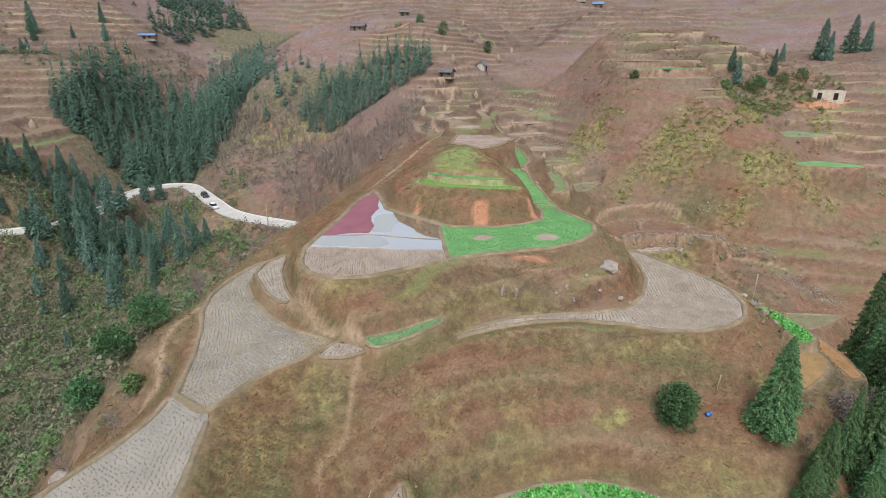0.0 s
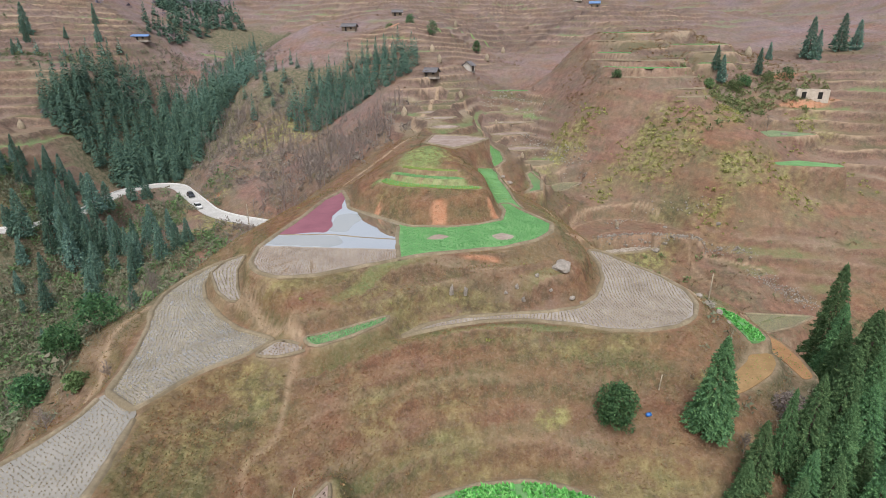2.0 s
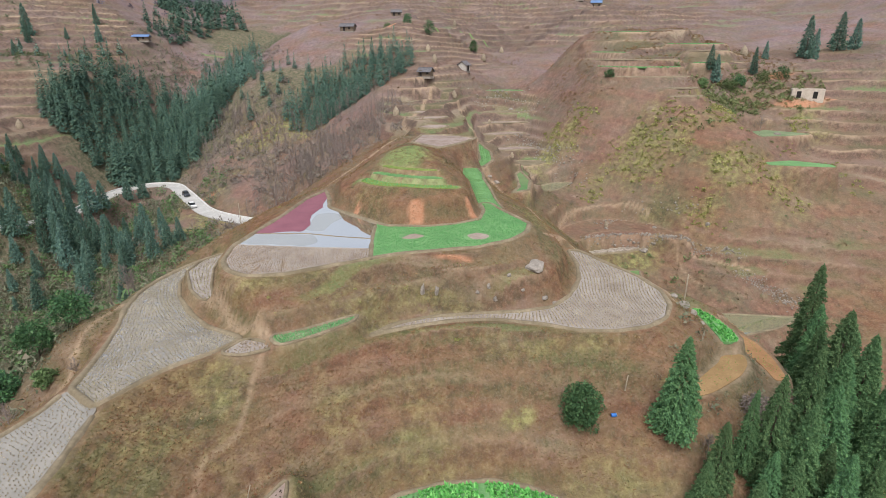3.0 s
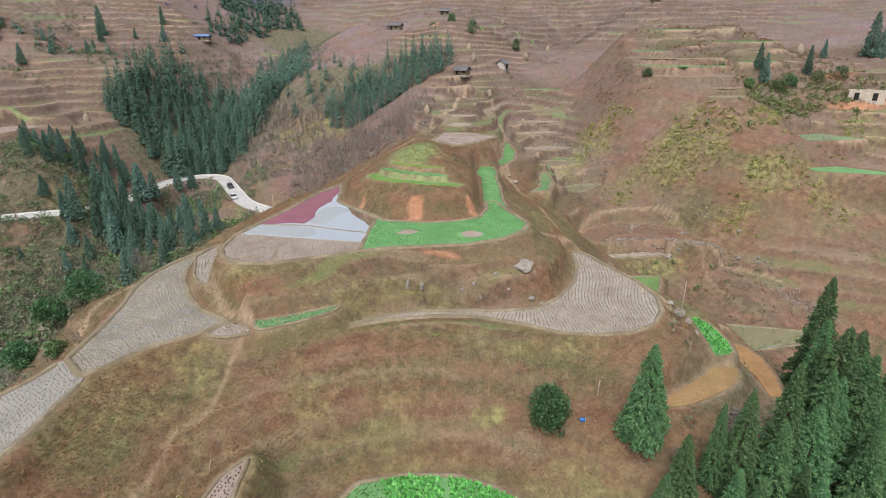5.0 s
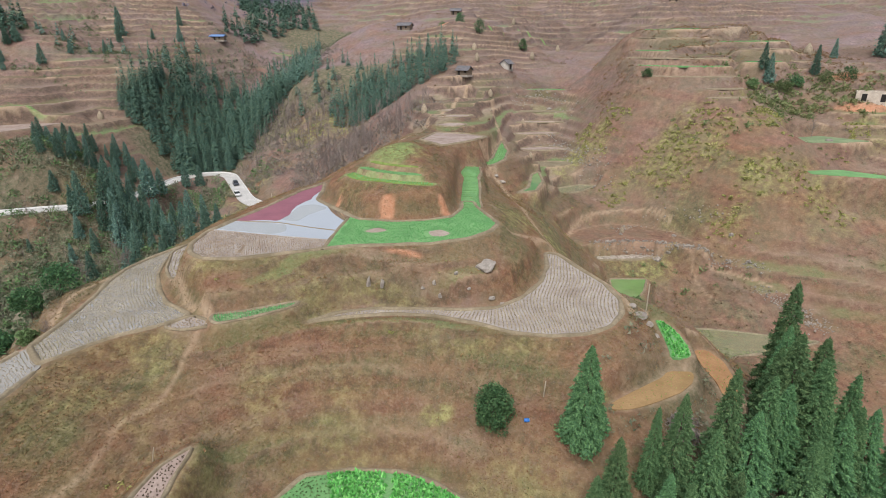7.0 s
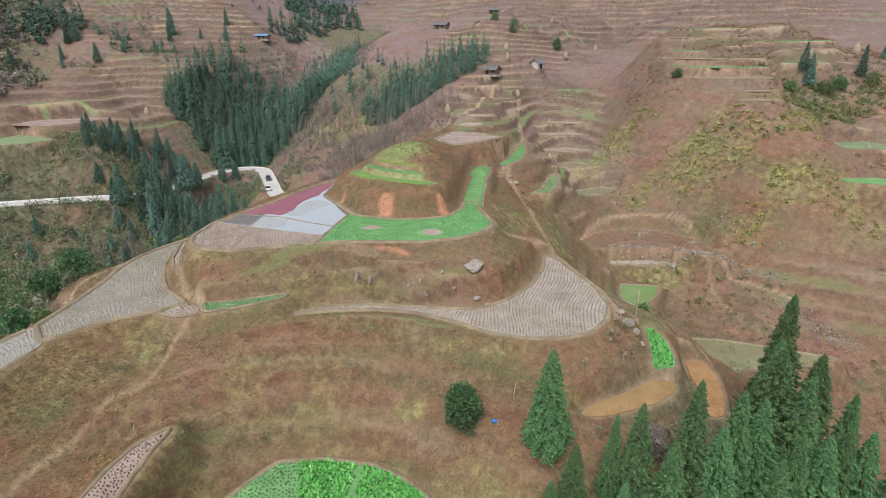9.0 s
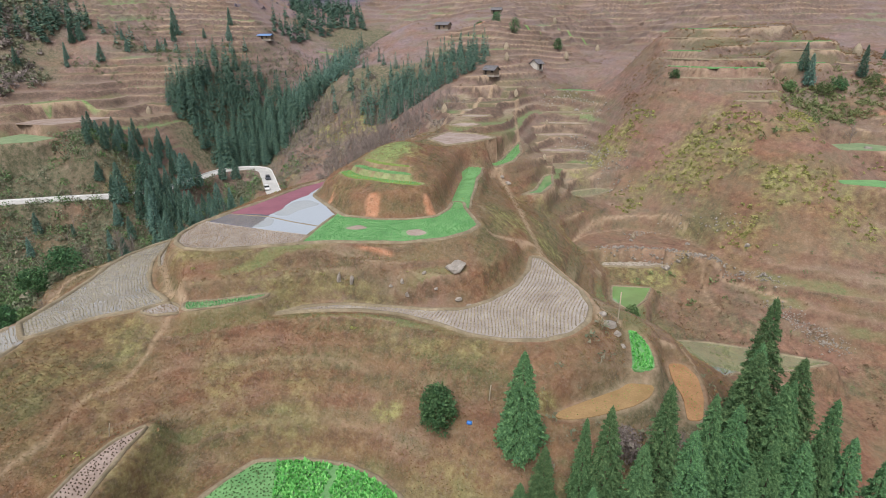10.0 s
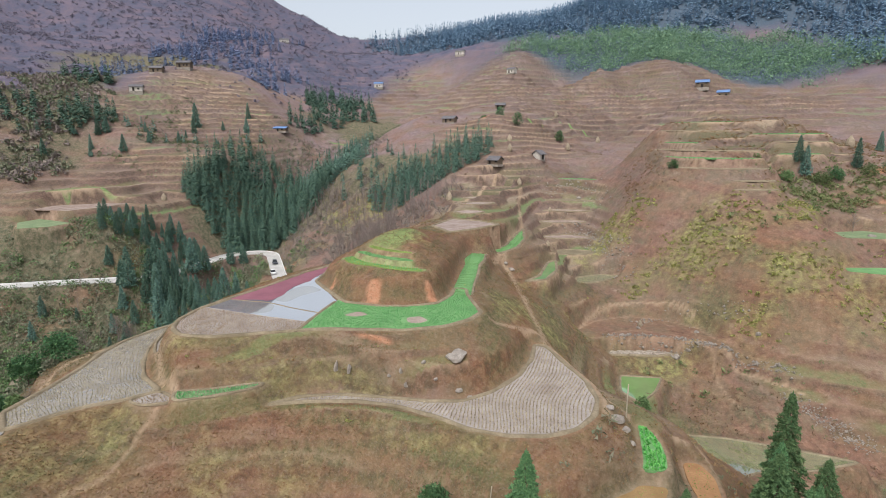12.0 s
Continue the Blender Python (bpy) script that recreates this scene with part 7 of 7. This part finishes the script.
def house(x, y, turn, w, d, h, rise, roof, wall, label, openings, category="hut", sink=0.6):
    """A gabled hut: four walls with gables, two roof slabs, ridge, door and windows with frames."""
    z = float(height_at(np.array([x]), np.array([y]))[0])
    t = thing("house" if category == "house" else "hut", Matrix.Translation((x, y, z - 0.1)) @ Matrix.Rotation(turn, 4, "Z"), label, category)
    part("plinth", boxed(0, 0, -sink, w + 0.3, d + 0.3, sink + 0.12, 0.03), ROCK, t)
    for s in (-1, 1):
        part("wall", boxed(0, s * (d / 2 - 0.1), 0.1, w, 0.2, h), wall, t)
        bm = bmesh.new()
        pts = [(s * w / 2, -d / 2 + 0.2, 0.1), (s * w / 2, d / 2 - 0.2, 0.1), (s * w / 2, d / 2 - 0.2, h + 0.1), (s * w / 2, 0, h + rise), (s * w / 2, -d / 2 + 0.2, h + 0.1)]
        a, b = [bm.verts.new(p) for p in pts], [bm.verts.new((p[0] - s * 0.2, p[1], p[2])) for p in pts]
        bm.faces.new(a), bm.faces.new(b[::-1])
        for k in range(5):
            bm.faces.new((a[k], b[k], b[(k + 1) % 5], a[(k + 1) % 5]))
        bmesh.ops.recalc_face_normals(bm, faces=bm.faces)
        part("gable", bm, wall, t)
        ang = math.atan2(rise, d / 2)
        ln = math.hypot(rise, d / 2) + 0.7
        slab = part("roof", boxed(0, 0, -0.06, w + 1.0, ln, 0.12, 0.02), roof, t)
        cy, cz = s * (math.cos(ang) * ln / 2), h + rise + 0.12 - math.sin(ang) * ln / 2
        slab.matrix_basis = Matrix.Translation((0, cy, cz)) @ Matrix.Rotation(-s * ang, 4, "X")
    part("ridge", boxed(0, 0, h + rise + 0.12, w + 1.0, 0.3, 0.14, 0.04), roof, t)
    for ox, oz, ow, oh, kind in openings:
        o = part(kind, boxed(ox, -d / 2 - 0.02, oz, ow, 0.08, oh), DARK, t)
        for s in (-1, 1):
            part("frame", boxed(ox + s * (ow / 2 + 0.05), -d / 2 - 0.04, oz, 0.1, 0.12, oh + 0.1), TIMBER, o)
        part("lintel", boxed(ox, -d / 2 - 0.045, oz + oh + 0.004, ow + 0.2, 0.13, 0.1), TIMBER, o)
    return t


two = [(-1.2, 0.1, 0.9, 1.9, "door"), (1.3, 0.9, 0.9, 0.8, "window")]
house(1.2, 186.5, radians(-22), 4.2, 3.0, 1.8, 1.0, ROOF_TILE, TIMBER, "small dark timber field hut with grey tiled roof", two)
house(14.2, 202.6, radians(65), 3.6, 3.0, 2.2, 1.1, ROOF_TILE, LIME, "pale gabled hut with a dark doorway on the terraces", [(0.2, 0.1, 1.3, 2.0, "door")])
house(-124, 229, radians(15), 5, 3.4, 2.2, 1.0, ROOF_TILE, TIMBER, "weathered timber hut below the fir wood", two)
house(-131, 187.5, radians(10), 4.6, 3.0, 1.8, 0.9, ROOF_TILE, TIMBER, "low timber shed at the edge of the firs", two)
house(-141, 272.5, radians(12), 7.0, 3.6, 2.0, 0.7, ROOF_BLUE, TIMBER, "low shed with a bright blue sheet roof", two)
house(-40, 270.5, radians(-8), 6.5, 4.0, 2.2, 1.1, ROOF_TILE, TIMBER, "dark timber hut on the ridge", two)
house(-19.9, 301, radians(5), 5, 3.4, 2.2, 1.0, ROOF_TILE, TIMBER, "small timber hut on the high terrace", two)
house(-39.7, 446, radians(-20), 6.5, 5, 3, 1.3, ROOF_TILE, LIME, "small pale farmhouse high on the terraces", two, "house")
house(96, 411, radians(-8), 8, 5, 3.6, 1.5, ROOF_BLUE, TIMBER, "timber farmhouse with a blue sheet roof", [(-2.5, 2.4, 1.2, 1.2, "window"), (2.5, 2.4, 1.2, 1.2, "window"), (0, 0.1, 1.4, 2.2, "door")], "house", 2.0)
house(109, 409, radians(-14), 7, 5, 3.4, 1.4, ROOF_BLUE, TIMBER, "smaller farmhouse with a blue sheet roof", [(-2, 0.1, 1.2, 2.1, "door"), (2, 1.0, 1.2, 1.2, "window")], "house", 2.0)
house(-214, 284, radians(20), 8, 5, 3.0, 1.2, ROOF_TILE, TIMBER, "timber farmhouse crowning the terraced hill", [(-2, 0.1, 1.2, 2.1, "door"), (0.5, 1.0, 1.0, 1.0, "window"), (2.4, 1.0, 1.0, 1.0, "window")], "house", 2.0)
house(-222, 270, radians(25), 7, 4.4, 2.6, 1.1, ROOF_TILE, TIMBER, "timber farmhouse below the hill top", two, "house", 2.0)
house(-217, 249, radians(35), 6.5, 4.4, 2.6, 1.1, ROOF_TILE, LIME, "pale farmhouse among firs on the hill", two, "house", 2.0)
house(-290, 512, radians(25), 9, 5.5, 3.6, 1.4, ROOF_TILE, LIME, "pale farmhouse far up the mountain", two, "house", 2.0)
house(-172, 482, radians(15), 8, 5, 3.4, 1.3, ROOF_BLUE, LIME, "farmhouse with a blue roof on the far terraces", two, "house", 2.0)
house(-110, 545, radians(0), 9, 5, 3.4, 1.3, ROOF_TILE, LIME, "pale farmhouse on the far ridge", two, "house", 2.0)

# the bare block shell on its cleared orange pad
z = zat(112.5, 161)
t = thing("building_shell", Matrix.Translation((112.5, 161.0, z)) @ Matrix.Rotation(radians(-24), 4, "Z"), "roofless pale block shell on a cleared orange pad", "building")
for px, py, sx, sy in ((0, -2, 8, 0.25), (0, 2, 8, 0.25), (-3.88, 0, 0.25, 3.75), (3.88, 0, 0.25, 3.75), (0, 0, 0.25, 3.75)):
    part("wall", boxed(px, py, -1.0, sx, sy, 3.6, 0.02), BRICK, t)
for px in (-2.2, 1.8):
    part("doorway", boxed(px, -2.13, 0.1, 1.1, 0.06, 1.9), DARK, t)
